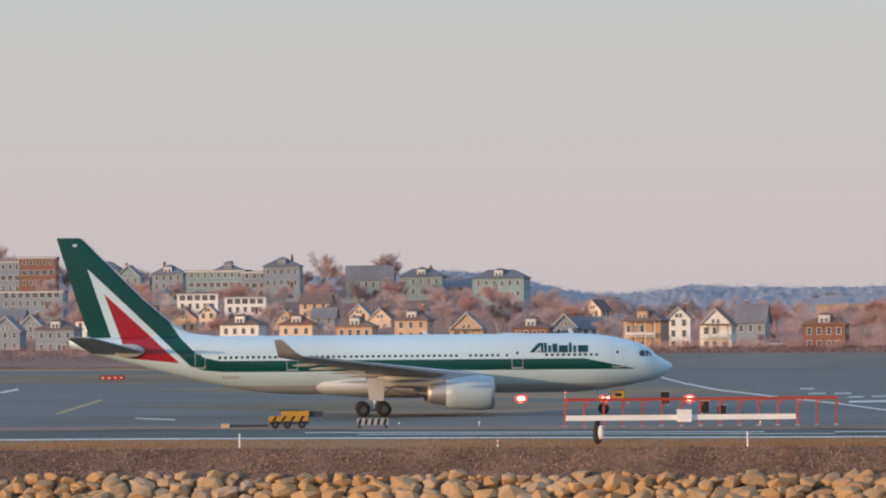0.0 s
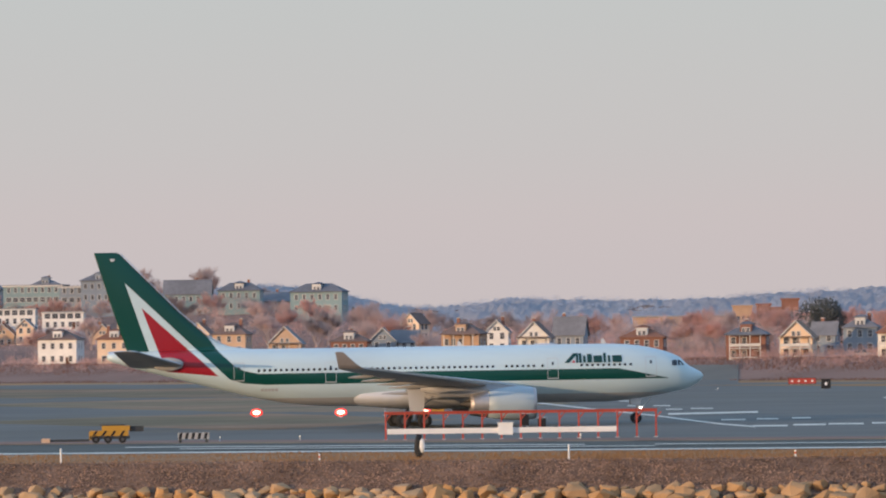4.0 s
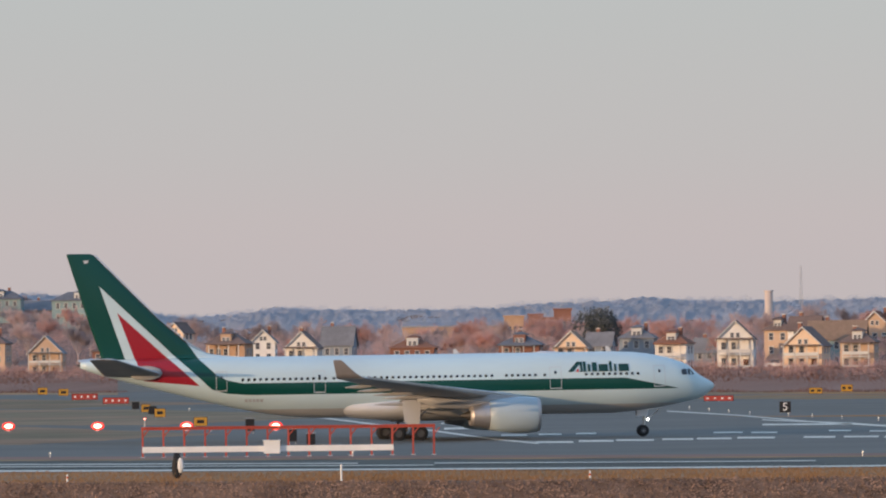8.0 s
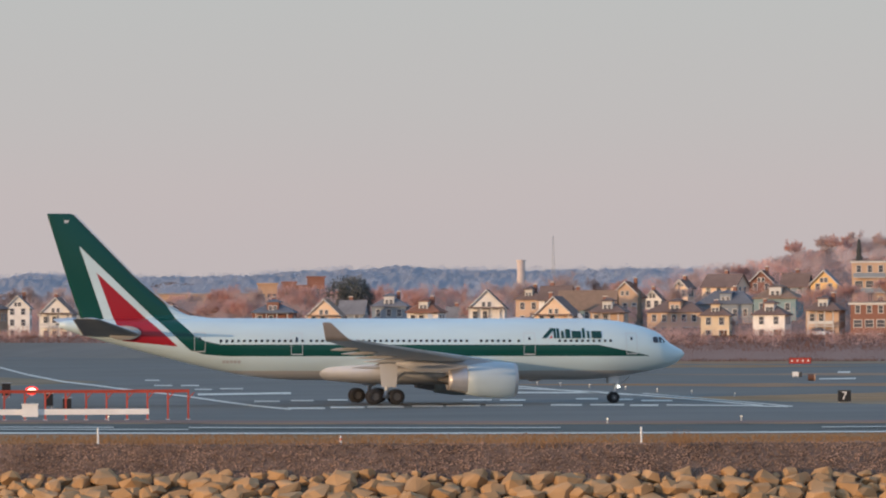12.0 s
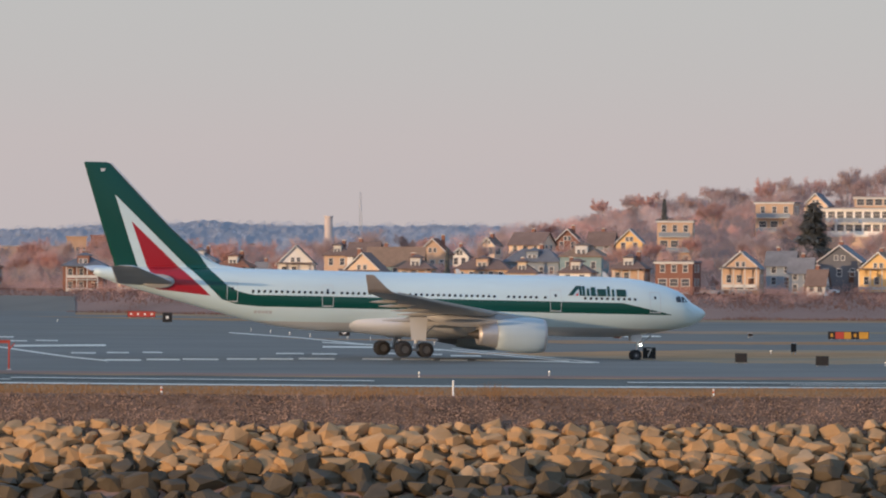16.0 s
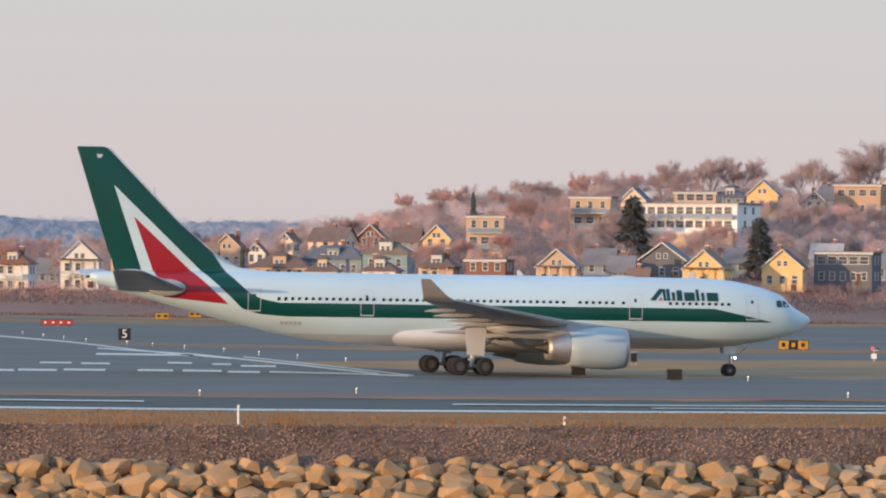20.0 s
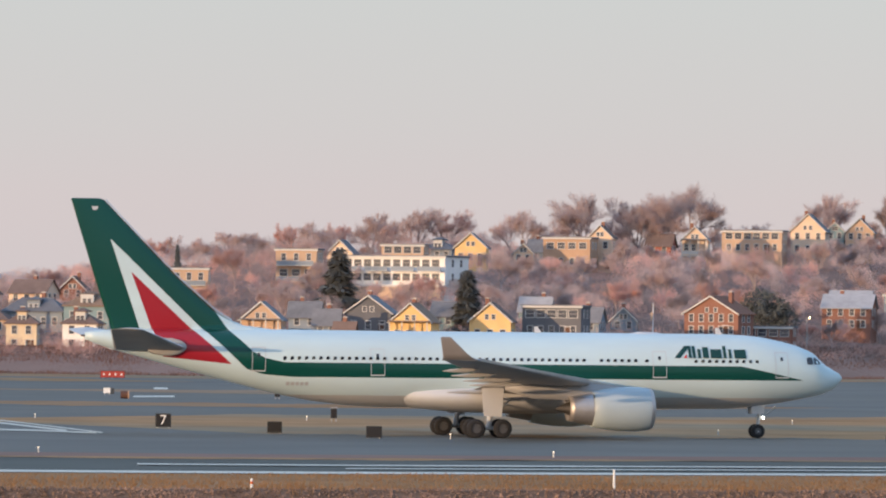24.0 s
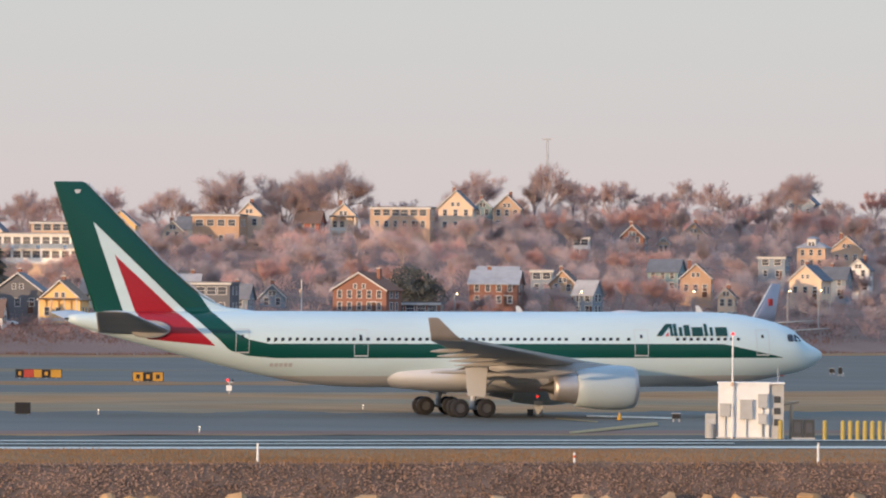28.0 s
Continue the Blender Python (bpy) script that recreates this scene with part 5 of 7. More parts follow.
house(15.92, 1818, 6.3, 5.7, 29.8, "gside", "rust_wall", "brown")
house(12.45, 1713, 8.6, 9.6, 23.8, "flat", "tan", "grey_roof", tiers=True)
house(15.56, 1550, 5.3, 4.0, 12.4, "gable", "slate", "brown")
house(17.71, 1520, 10.5, 5.2, 15.6, "gside", "brick", "pale_roof")
house(18.37, 1520, 5.9, 6.5, 15.9, "gable", "brick_tan", "brown")
house(18.59, 1490, 4.9, 5.0, 13.8, "gside", "slate", "pale_roof", yaw=-30)
house(19.36, 1579, 7.5, 5.9, 19.0, "gside", "teal", "slate_roof")
house(19.65, 1550, 7.2, 6.8, 18.0, "gable", "brick_tan", "brown")
house(19.94, 1490, 3.9, 4.0, 12.7, "gable", "cream", "brown")
house(20.75, 1535, 8.1, 7.4, 18.2, "gable", "cream", "slate_roof", yaw=-20)
house(21.01, 1564, 6.3, 6.5, 18.1, "gside", "slate", "slate_roof")
house(21.24, 1579, 5.4, 5.4, 20.2, "gable", "white", "slate_roof")
house(20.80, 1669, 7.5, 4.9, 25.3, "hip", "tan", "pale_roof")
house(21.13, 1669, 7.9, 5.6, 26.2, "gable", "tan", "brown")
house(20.41, 1609, 6.4, 5.3, 20.5, "flat", "slate", "grey_roof")
house(19.06, 1713, 6.0, 4.9, 27.7, "gable", "brick", "brown")
house(18.55, 1713, 3.8, 4.0, 24.7, "flat", "white", "grey_roof")
house(19.35, 1713, 2.9, 4.0, 25.1, "gable", "tan", "brown")
house(19.65, 1758, 6.0, 4.0, 29.3, "gable", "tan", "rust")
house(20.74, 1862, 6.9, 6.0, 39.7, "gable", "slate", "slate_roof")
house(18.16, 1564, 4.6, 4.0, 16.2, "flat", "slate", "pale_roof")


# ---- trees ----
M["bark"] = material("bark", (0.40, 0.33, 0.32), 0.95, var=0.3, scale=1.5, spec=0.1)
# darker copy of the twigs, with the shade of some crowns in its colour
M["twigs_shaded"] = material("twigs_shaded", (0.44, 0.36, 0.345), 0.95, var=0.4, scale=0.1, spec=0.05, thin=True)
M["twigs"] = material("twigs", (0.66, 0.50, 0.445), 0.95, var=0.45, scale=0.1, spec=0.05, thin=True)
M["twigs_red"] = material("twigs_red", (0.69, 0.435, 0.365), 0.95, var=0.45, scale=0.1, spec=0.05, thin=True)
M["evergreen"] = material("evergreen", (0.13, 0.14, 0.135), 0.9, var=0.35, scale=0.3, spec=0.1)
M["needles"] = material("needles", (0.17, 0.175, 0.165), 0.9, var=0.35, scale=0.3, spec=0.1)


def bare_tree(seed, h, spread, twig):
    """A leafless tree: trunk with rising, forking limbs, and a round crown of fine twigs."""
    rnd = random.Random(seed)
    bm = bmesh.new()
    tips = []

    def grow(p, d, ln, r, lev):
        q = p + d * ln
        tube(bm, p, q, r, r * 0.68, 6 if lev < 1 else 4 if lev < 2 else 3, False)
        if lev >= 2:
            tips.append((q, d, lev))
        if lev >= 5:
            return
        for i in range((6, 3, 3, 2, 2)[lev]):
            v = Vector((rnd.gauss(0, 1), rnd.gauss(0, 1), rnd.gauss(0.0, 0.45))).normalized()
            nd = d + v * spread * (1.0 if lev == 0 else 0.92)
            if i == 0:
                nd = d + v * 0.18
            nd.z += 0.08
            nd.normalize()
            start = p + d * ln * (rnd.uniform(0.55, 1.0) if lev == 0 else rnd.uniform(0.8, 1.0))
            grow(start, nd, ln * rnd.uniform(0.55, 0.86) * (0.86 if lev == 0 else 1.0), r * (0.5 if lev == 0 else 0.6), lev + 1)

    grow(Vector((0, 0, -0.5)), Vector((rnd.gauss(0, 0.04), rnd.gauss(0, 0.04), 1)), h * 0.30, h * 0.019, 0)
    top = max(q.z for q, d, l in tips)
    root = thing("bare_tree", pose(0, 0, -60), "leafless greyish brown tree among the houses", "tree", "bare trees of the town")
    part("trunk", bm, M["bark"], root, "grey-brown trunk and limbs")
    verts, faces = [], []
    for q, d, lev in tips:
        for i in range((0, 0, 6, 10, 16, 22)[lev]):
            v = (d * 0.9 + Vector((rnd.gauss(0, 0.5), rnd.gauss(0, 0.5), rnd.gauss(0.12, 0.4)))).normalized()
            ln = rnd.uniform(0.35, 1.0) * h / 12
            sd = v.cross(Vector((rnd.gauss(0, 1), rnd.gauss(0, 1), rnd.gauss(0, 1)))).normalized() * rnd.uniform(0.010, 0.022)
            s0 = q - d * rnd.uniform(0, 0.6) * h / 12 + Vector((rnd.gauss(0, 0.16), rnd.gauss(0, 0.16), rnd.gauss(0, 0.16))) * h / 11
            k = len(verts)
            verts += [s0 - sd, s0 + sd, s0 + v * ln]
            faces.append((k, k + 1, k + 2))
    me = bpy.data.meshes.new("crown")
    me.from_pydata([tuple(v) for v in verts], [], faces)
    me.materials.append(M[twig])
    part("crown", me, None, root, "haze of fine bare twigs")
    root["tall"] = top
    return root


def conifer(seed, h, w):
    rnd = random.Random(seed)
    root = thing("conifer", pose(0, 0, -60), "dark evergreen conifer beside the houses", "tree", "evergreens of the town")
    part("trunk", tubed((0, 0, -1), (0, 0, h * 0.95), h * 0.025, 0.03, 7), M["bark"], root)
    verts, faces = [], []
    n = 3600
    for i in range(n):
        t = rnd.random() ** 0.7
        z = h * (0.06 + 0.94 * (1 - t))
        rad = w / 2 * (0.12 + 0.88 * t) * (0.75 + 0.25 * math.sin(z * 4.0 + rnd.uniform(-0.6, 0.6))) * rnd.uniform(0.45, 1.05)
        an = rnd.uniform(0, 6.28)
        c = Vector((rad * math.cos(an), rad * math.sin(an), z))
        v = Vector((math.cos(an), math.sin(an), -0.35 + rnd.gauss(0, 0.2))).normalized() * rnd.uniform(0.4, 0.9)
        s = Vector((-math.sin(an), math.cos(an), rnd.gauss(0, 0.3))) * rnd.uniform(0.08, 0.2)
        k = len(verts)
        verts += [c - s, c + s, c + v]
        faces.append((k, k + 1, k + 2))
    me = bpy.data.meshes.new("needles")
    me.from_pydata([tuple(v) for v in verts], [], faces)
    me.materials.append(M["needles"])
    part("crown", me, None, root, "dark drooping needles")
    return root


def plant_all():
    rnd = random.Random(77)
    kinds = [bare_tree(i, 10.0, sp, tw) for i, (sp, tw) in enumerate(((0.62, "twigs"), (0.75, "twigs"), (0.55, "twigs_shaded"), (0.7, "twigs_red"), (0.85, "twigs"), (0.6, "twigs_red")))]
    used = set()

    def put(kind, a, g, h, free=False):
        h = h if free else min(h, tree_room(a, g))
        if h < 3:
            return
        if g < 1790 and any(abs(a - la) < lw * 0.75 and lg - 160 < g < lg + 8 and hill(a, g) + h > lt + 1.0 for la, lg, lw, lt in LOTS):
            return
        x, y = spot(a, g)
        src = kinds[kind]
        s = h / src["tall"]
        m = Matrix.LocRotScale((x, y, hill(a, g) - 0.1), Euler((0, 0, rnd.uniform(0, 6.28))), None)
        if kind not in used:
            used.add(kind)
            src.matrix_basis = m
            src.scale = (s, s, s)
            return
        o = copy_thing(src, m)
        o.scale = (s * rnd.uniform(0.9, 1.15), s * rnd.uniform(0.9, 1.15), s)

    # (from, to, distance, spread, height, how many)
    for a0, a1, g0, g1, h0, h1, n in ((-5.6, 1.6, 1500, 1600, 7, 10, 30), (-5.6, 1.0, 1640, 1720, 7, 10, 26), (-5.6, -3.2, 1800, 1880, 8, 12, 7), (0.8, 8.8, 1510, 1600, 6, 8.5, 22),
                                      (8.5, 12.5, 1510, 1760, 6, 9, 26), (12.5, 23.0, 1500, 1600, 6, 9, 26), (12.5, 23.0, 1600, 1690, 6, 9, 34), (12.5, 17.5, 1690, 1780, 6, 9, 22), (17.5, 23.0, 1690, 1800, 7, 11, 36), (16.0, 23.0, 1480, 1560, 4, 7, 14), (-5.6, 12, 1480, 1500, 2.5, 4.5, 14)):
        for i in range(n):
            a = a0 + (a1 - a0) * (i + rnd.random()) / n
            put(rnd.randrange(6), a, rnd.uniform(g0, g1), rnd.uniform(h0, h1))
    # a belt of tall trees behind the shore houses
    for i in range(30):
        a = 1.2 + 7.3 * (i + rnd.random()) / 30
        put(rnd.randrange(6), a, rnd.uniform(1600, 1720), rnd.uniform(9.0, 12.5), True)
    # single round crowns along the crest, in loose groups with gaps between them
    for i in range(64):
        a = 10.6 + 12.6 * (i + rnd.random()) / 64
        g = rnd.uniform(1815, 1885)
        tall = skyline(a) - hill(a, g)
        if noise.noise((a * 2.3, 1.7, 0)) < -0.12:
            tall *= 0.62
        put(rnd.choice((0, 1, 4, 4, 5)), a, g, max(6.5, tall * rnd.uniform(0.9, 1.15)), True)
    for a, g, h in ((-0.99, 1800, 13), (-1.2, 1800, 9), (-0.75, 1800, 7), (-0.29, 1800, 12), (-4.3, 1820, 17), (-4.0, 1830, 13), (-4.7, 1810, 15), (-3.6, 1800, 10), (-2.9, 1800, 10), (-2.35, 1810, 8), (-1.8, 1800, 7), (0.3, 1800, 6), (0.65, 1800, 7), (1.3, 1760, 7), (16.0, 1830, 15), (15.7, 1830, 14.5), (18.1, 1840, 12)):
        put(rnd.choice((0, 1, 2, 4)), a, g, h, True)
    c = conifer(3, 8.0, 4.0)
    spots = [(12.83, 1600, 13.0, 1.5), (14.06, 1540, 11.5, 1.3), (11.28, 1760, 7, 0.6), (-2.75, 1800, 6.5, 0.6), (-2.9, 1810, 5.5, 0.6), (-2.6, 1820, 5.5, 0.6), (1.2, 1745, 7, 0.5), (12.25, 1500, 5, 0.8), (-1.35, 1520, 5, 0.8), (9.05, 1520, 8.5, 0.4)]
    for i, (a, g, h, wd) in enumerate(spots):
        x, y = spot(a, g)
        m = Matrix.LocRotScale((x, y, hill(a, g) - 0.1), Euler((0, 0, i * 1.3)), None)
        if i == 0:
            o = c
            o.matrix_basis = m
        else:
            o = copy_thing(c, m)
        o.scale = (wd * h / 8, wd * h / 8, h / 8)
    # round dark evergreens
    for a, g, w, h in ((16.93, 1508, 10.5, 10.8), (6.07, 1600, 11, 13.2)):
        x, y = spot(a, g)
        root = thing("evergreen_tree", pose(x, y, hill(a, g) - 0.1), "broad dark evergreen tree by the shore road", "tree", "evergreens of the town")
        part("trunk", tubed((0, 0, -0.5), (0, 0, h * 0.6), 0.3, 0.1, 7), M["bark"], root)
        verts, faces = [], []
        lobes = [(rnd.gauss(0, w * 0.2), rnd.gauss(0, w * 0.2), h * rnd.uniform(0.35, 0.8), rnd.uniform(0.2, 0.32) * w) for i in range(16)]
        for i in range(8000):
            lx, ly, lz, lr = rnd.choice(lobes)
            v = Vector((rnd.gauss(0, 1), rnd.gauss(0, 1), rnd.gauss(0, 1))).normalized()
            p = Vector((lx, ly, lz)) + v * lr * rnd.uniform(0.6, 1.05)
            s = Vector((rnd.gauss(0, 1), rnd.gauss(0, 1), rnd.gauss(0, 1))).normalized() * 0.2
            k = len(verts)
            verts += [p - s, p + s, p + v * 0.4]
            faces.append((k, k + 1, k + 2))
        me = bpy.data.meshes.new("crown")
        me.from_pydata([tuple(v) for v in verts], [], faces)
        me.materials.append(M["evergreen"])
        part("crown", me, None, root, "dense dark leaves")
    # undergrowth and massed crowns between the houses
    rg = np.random.RandomState(4)

    def mass(name, clumps, per, mat, label, thick=1.0, size=1.0):
        """clumps: x, y, z, radius, half-height; per slivers each, all in one object."""
        c = np.repeat(np.array(clumps), per, axis=0)
        n = len(c)
        v = rg.normal(size=(n, 3))
        v /= np.linalg.norm(v, axis=1)[:, None]
        rad = rg.uniform(0.15, 1.0, n) ** 0.5
        p = c[:, :3] + v * rad[:, None] * c[:, [3, 3, 4]]
        d = v * 0.6 + rg.normal(size=(n, 3)) * 0.45 + np.array((0, 0, 0.45))
        d *= (size * rg.uniform(0.5, 1.4, n) / np.linalg.norm(d, axis=1))[:, None]
        s = rg.normal(size=(n, 3))
        s *= (thick * rg.uniform(0.02, 0.05, n) / np.linalg.norm(s, axis=1))[:, None]
        pts = np.stack((p - s, p + s, p + d), axis=1).reshape(-1, 3)
        me = bpy.data.meshes.new(name)
        me.from_pydata(pts.tolist(), [], np.arange(3 * n).reshape(n, 3).tolist())
        me.materials.append(M[mat])
        tagged(new(name, me), label, "bushes", kind="stuff")

    low = []
    for i in range(5200):
        a, g = rnd.uniform(-6, 23.5), rnd.uniform(1495, 1890)
        if i > 4600:
            a, g = rnd.uniform(10, 23.5), rnd.uniform(1830, 1895)
        if 2.4 < a < 8.0:
            g = rnd.uniform(1500, 1760)
        x, y = spot(a, g)
        low.append((x, y, hill(a, g) + 0.9, rnd.uniform(1.2, 3.0), rnd.uniform(1.0, 2.0)))
    for i in range(1500):
        a, g = rnd.uniform(-6, 23.5), rnd.uniform(1445, 1500)
        if 1.1 < a < 5.3 and g < 1458:
            continue
        x, y = spot(a, g)
        low.append((x, y, hill(a, g) + 0.45, rnd.uniform(0.9, 2.0), rnd.uniform(0.6, 1.2)))
    mass("brushwood", low, 60, "twigs_red", "leafless reddish brown brushwood covering the slopes")
    # rounded bare crowns, tier behind tier, kept below what shows of the houses
    crowns = {"twigs": [], "twigs_red": [], "twigs_shaded": []}

    def crown(a, g, h):
        z = hill(a, g)
        room = min([h] + [lt - z for la, lg, lw, lt in LOTS if abs(a - la) < lw * 0.95 + 0.06 and lg - 150 < g < lg + 4])
        if room < 2.6:
            return
        h = min(room, tree_room(a, g) * (1.25 if 1 < a < 8.6 else 1.0))
        if h < 2.4:
            return
        x, y = spot(a, g)
        wide = h * rnd.uniform(0.36, 0.55)
        # crowns at the left take the shade-toned copy more often
        mat = "twigs_shaded" if rnd.random() < (0.55 if a < 0.5 else 0.3) else "twigs" if noise.noise((a * 1.7, g * 0.02, 4.0)) > 0.0 else "twigs_red"
        for k in range(9):
            v = Vector((rnd.gauss(0, 1), rnd.gauss(0, 1), rnd.gauss(0.35, 0.8))).normalized() * rnd.uniform(0.45, 0.75)
            r = wide * rnd.uniform(0.34, 0.5)
            crowns[mat].append((x + v.x * wide, y + v.y * wide, z + h * 0.56 + v.z * h * 0.42, r, r * 0.95))

    for a0, a1, g0, g1, h0, h1, n in ((-6, 2.6, 1530, 1880, 4, 7, 330), (1.2, 3.5, 1570, 1720, 7, 11, 60), (3.2, 8.4, 1580, 1720, 7, 10.5, 130), (2.0, 8.6, 1520, 1760, 4, 6.5, 120), (8.0, 12.5, 1530, 1800, 3.5, 6, 130), (12.0, 23.5, 1530, 1820, 4, 6.5, 520), (15.5, 23.5, 1640, 1800, 5, 8, 110),
                                      (8.0, 11.0, 1750, 1850, 4, 7, 40), (17.5, 23.5, 1475, 1600, 3.5, 6, 120)):
        for i in range(n):
            crown(a0 + (a1 - a0) * (i + rnd.random()) / n, rnd.uniform(g0, g1), rnd.uniform(h0, h1))
    for i in range(34):
        a, g = 10.6 + 3.6 * (i + rnd.random()) / 34, rnd.uniform(1800, 1880)
        crown(a, g, max(5.0, (skyline(a) - hill(a, g)) * rnd.uniform(0.65, 0.9)))
    for i in range(50):
        a, g = 10.4 + 13 * (i + rnd.random()) / 50, rnd.uniform(1815, 1880)
        crown(a, g, max(5.0, (skyline(a) - hill(a, g)) * rnd.uniform(0.5, 0.7)))
    for i in range(170):
        a, g = 10.4 + 13 * (i + rnd.random()) / 170, rnd.uniform(1840, 1892)
        crown(a, g, rnd.uniform(3.0, 5.0))
    mass("bare_wood", crowns["twigs"], 110, "twigs", "massed bare crowns on the hillside", 0.8, 0.6)
    mass("bare_wood_dark", crowns["twigs_shaded"], 85, "twigs_shaded", "massed bare crowns on the hillside, shade in their colour", 0.9, 0.6)
    mass("bare_wood_red", crowns["twigs_red"], 85, "twigs_red", "massed reddish bare crowns on the hillside", 0.9, 0.6)
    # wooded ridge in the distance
    # pale blue-grey base colour, the haze of the distance put into it
    M["hazed_wood"] = material("hazed_wood", (0.58, 0.575, 0.60), 1.0, var=0.12, scale=0.02, spec=0.0, thin=True)
    # its canopy is one uneven sheet, too far off for single trees
    span, depth = 1051, 42
    verts, faces = [], []
    for i in range(span):
        a = -7 + i * 0.02
        for k in range(depth):
            g = 2280 + k * 26
            x, y = spot(a, g)
            lumps = 1.3 * noise.noise((x * 0.05, y * 0.01, 0)) + 1.3 * noise.noise((x * 0.14, y * 0.05, 3.0)) + 0.9 * noise.noise((x * 0.4, y * 0.15, 7.0)) + 0.5 * noise.noise((x * 1.1, y * 0.4, 5.0))
            verts.append((x, y, hill(a, g) + (0.7 + lumps if k else -2.0)))
    for i in range(span - 1):
        for k in range(depth - 1):
            n = i * depth + k
            faces.append((n, n + depth, n + depth + 1, n + 1))
    me = bpy.data.meshes.new("far_woods")
    me.from_pydata(verts, [], faces)
    me.polygons.foreach_set("use_smooth", [True] * len(me.polygons))
    me.materials.append(M["hazed_wood"])
    tagged(new("far_woods", me), "woods on the distant ridge, haze painted in blue-grey", "woods", kind="stuff")
    tufts = []
    for i in range(2200):
        a, g = rnd.uniform(-7, 14), rnd.uniform(2500, 3330)
        x, y = spot(a, g)
        r = rnd.uniform(0.9, 1.9)
        tufts.append((x, y, hill(a, g) + 0.9 + r * 0.4, r * 1.5, r))
    mass("far_twigs", tufts, 110, "hazed_wood", "fine bare crowns of the distant woods", 2.4, 0.4)


plant_all()


# ---- things on the airfield ----
M["red_steel"] = material("red_steel", (0.42, 0.075, 0.05), 0.6, var=0.25, scale=1.5)
M["sign_black"] = material("sign_black", (0.018, 0.018, 0.02), 0.6, var=0.2, scale=2)
M["board_red"] = material("board_red", (0.40, 0.06, 0.045), 0.6, var=0.15, scale=1.5)
M["sign_yellow"] = material("sign_yellow", (0.50, 0.27, 0.04), 0.5, var=0.15, scale=1.5)
M["unit_grey"] = material("unit_grey", (0.42, 0.42, 0.41), 0.6, var=0.2, scale=1.5)
M["unit_dark"] = material("unit_dark", (0.05, 0.055, 0.06), 0.6, var=0.3, scale=1.5)
M["bollard_yellow"] = material("bollard_yellow", (0.44, 0.34, 0.10), 0.6, var=0.2, scale=1.5)
M["lamp_amber"] = glow("lamp_amber", (1.0, 0.75, 0.4), 8)
M["lamp_small"] = glow("lamp_small", (1.0, 0.85, 0.65), 0.8)


def at(a, g, z=0.0, turn=0.0):
    """Pose on the level ground that faces the harbour."""
    x, y = spot(a, g)
    return pose(x, y, z + level(g), 0, 0, -a + turn)


def ball(r, m, sc=(1, 1, 1)):
    bm = bmesh.new()
    bmesh.ops.create_icosphere(bm, subdivisions=2, radius=r, matrix=Matrix.Translation(m) @ Matrix.Diagonal((*sc, 1)))
    return bm


def light_bar():
    t = thing("antenna_bar", at(2.69, 367), "long white antenna bar with a centre box on posts", "antenna")
    part("beam", boxed(-8.1, 7.6, -0.14, 0.14, 1.62, 1.98), M["white_paint"], t, "long white beam")
    part("box", boxed(-0.52, 0.5, -0.42, 0.1, 1.5, 2.28), M["white_paint"], t, "white equipment box")
    part("box_lid", boxed(-0.56, 0.54, -0.46, 0.14, 2.28, 2.34), M["white_paint"], t)
    leg = part("support", loft([[(-5.95 + 0.33 * w * math.cos(2 * math.pi * i / 16), -0.25 + 0.12 * math.sin(2 * math.pi * i / 16), z) for i in range(16)] for z, w in ((0, 0.35), (0.2, 0.8), (0.6, 1.0), (1.0, 0.9), (1.62, 0.5))]), M["sign_black"], t, "dark oval support with a pale edge", True)
    part("edge", loft([[(-5.72 + 0.2 * w * math.cos(2 * math.pi * i / 12), -0.36 + 0.05 * math.sin(2 * math.pi * i / 12), z) for i in range(12)] for z, w in ((0.35, 0.4), (0.7, 1.0), (1.1, 0.8), (1.3, 0.3))]), M["white_paint"], leg, "", True)


def red_rack():
    t = thing("red_frame", at(2.88, 457), "long red steel frame of posts and a top rail", "fence")
    L = 22.6
    part("top_rail", boxed(-L / 2, L / 2, -0.07, 0.07, 2.12, 2.30), M["red_steel"], t)
    part("cap_rail", boxed(-L / 2, L / 2, -0.2, 0.2, 2.30, 2.36), M["red_steel"], t)
    for i in range(15):
        x = -L / 2 + 0.1 + (L - 0.2) * i / 14
        p = part("post", boxed(x - 0.07, x + 0.07, -0.07, 0.07, 0, 2.12), M["red_steel"], t)
        part("brace", slab([(x + 0.07, -0.03, 1.6), (x + 0.5, -0.03, 2.12), (x + 0.4, -0.03, 2.12), (x + 0.07, -0.03, 1.75)], 0.06, (0, 1, 0)), M["red_steel"], p)
        part("foot", boxed(x - 0.18, x + 0.18, -0.18, 0.18, 0, 0.06), M["strut"], p)


def dark_cabinet(a, g, w, h, z=0.0, label="dark equipment cabinet on a short post"):
    t = thing("equipment_cabinet", at(a, g, z), label, "cabinet")
    part("body", boxed(-w / 2, w / 2, -0.3, 0.3, 0.25, h), M["unit_dark"], t)
    part("lid", boxed(-w / 2 - 0.04, w / 2 + 0.04, -0.34, 0.34, h, h + 0.05), M["strut"], t)
    part("door", boxed(-w / 2 + 0.05, w / 2 - 0.05, -0.33, -0.3, 0.32, h - 0.06), M["sign_black"], t)
    for x in (-w * 0.35, w * 0.35):
        part("leg", boxed(x - 0.05, x + 0.05, -0.05, 0.05, 0, 0.25), M["strut"], t)


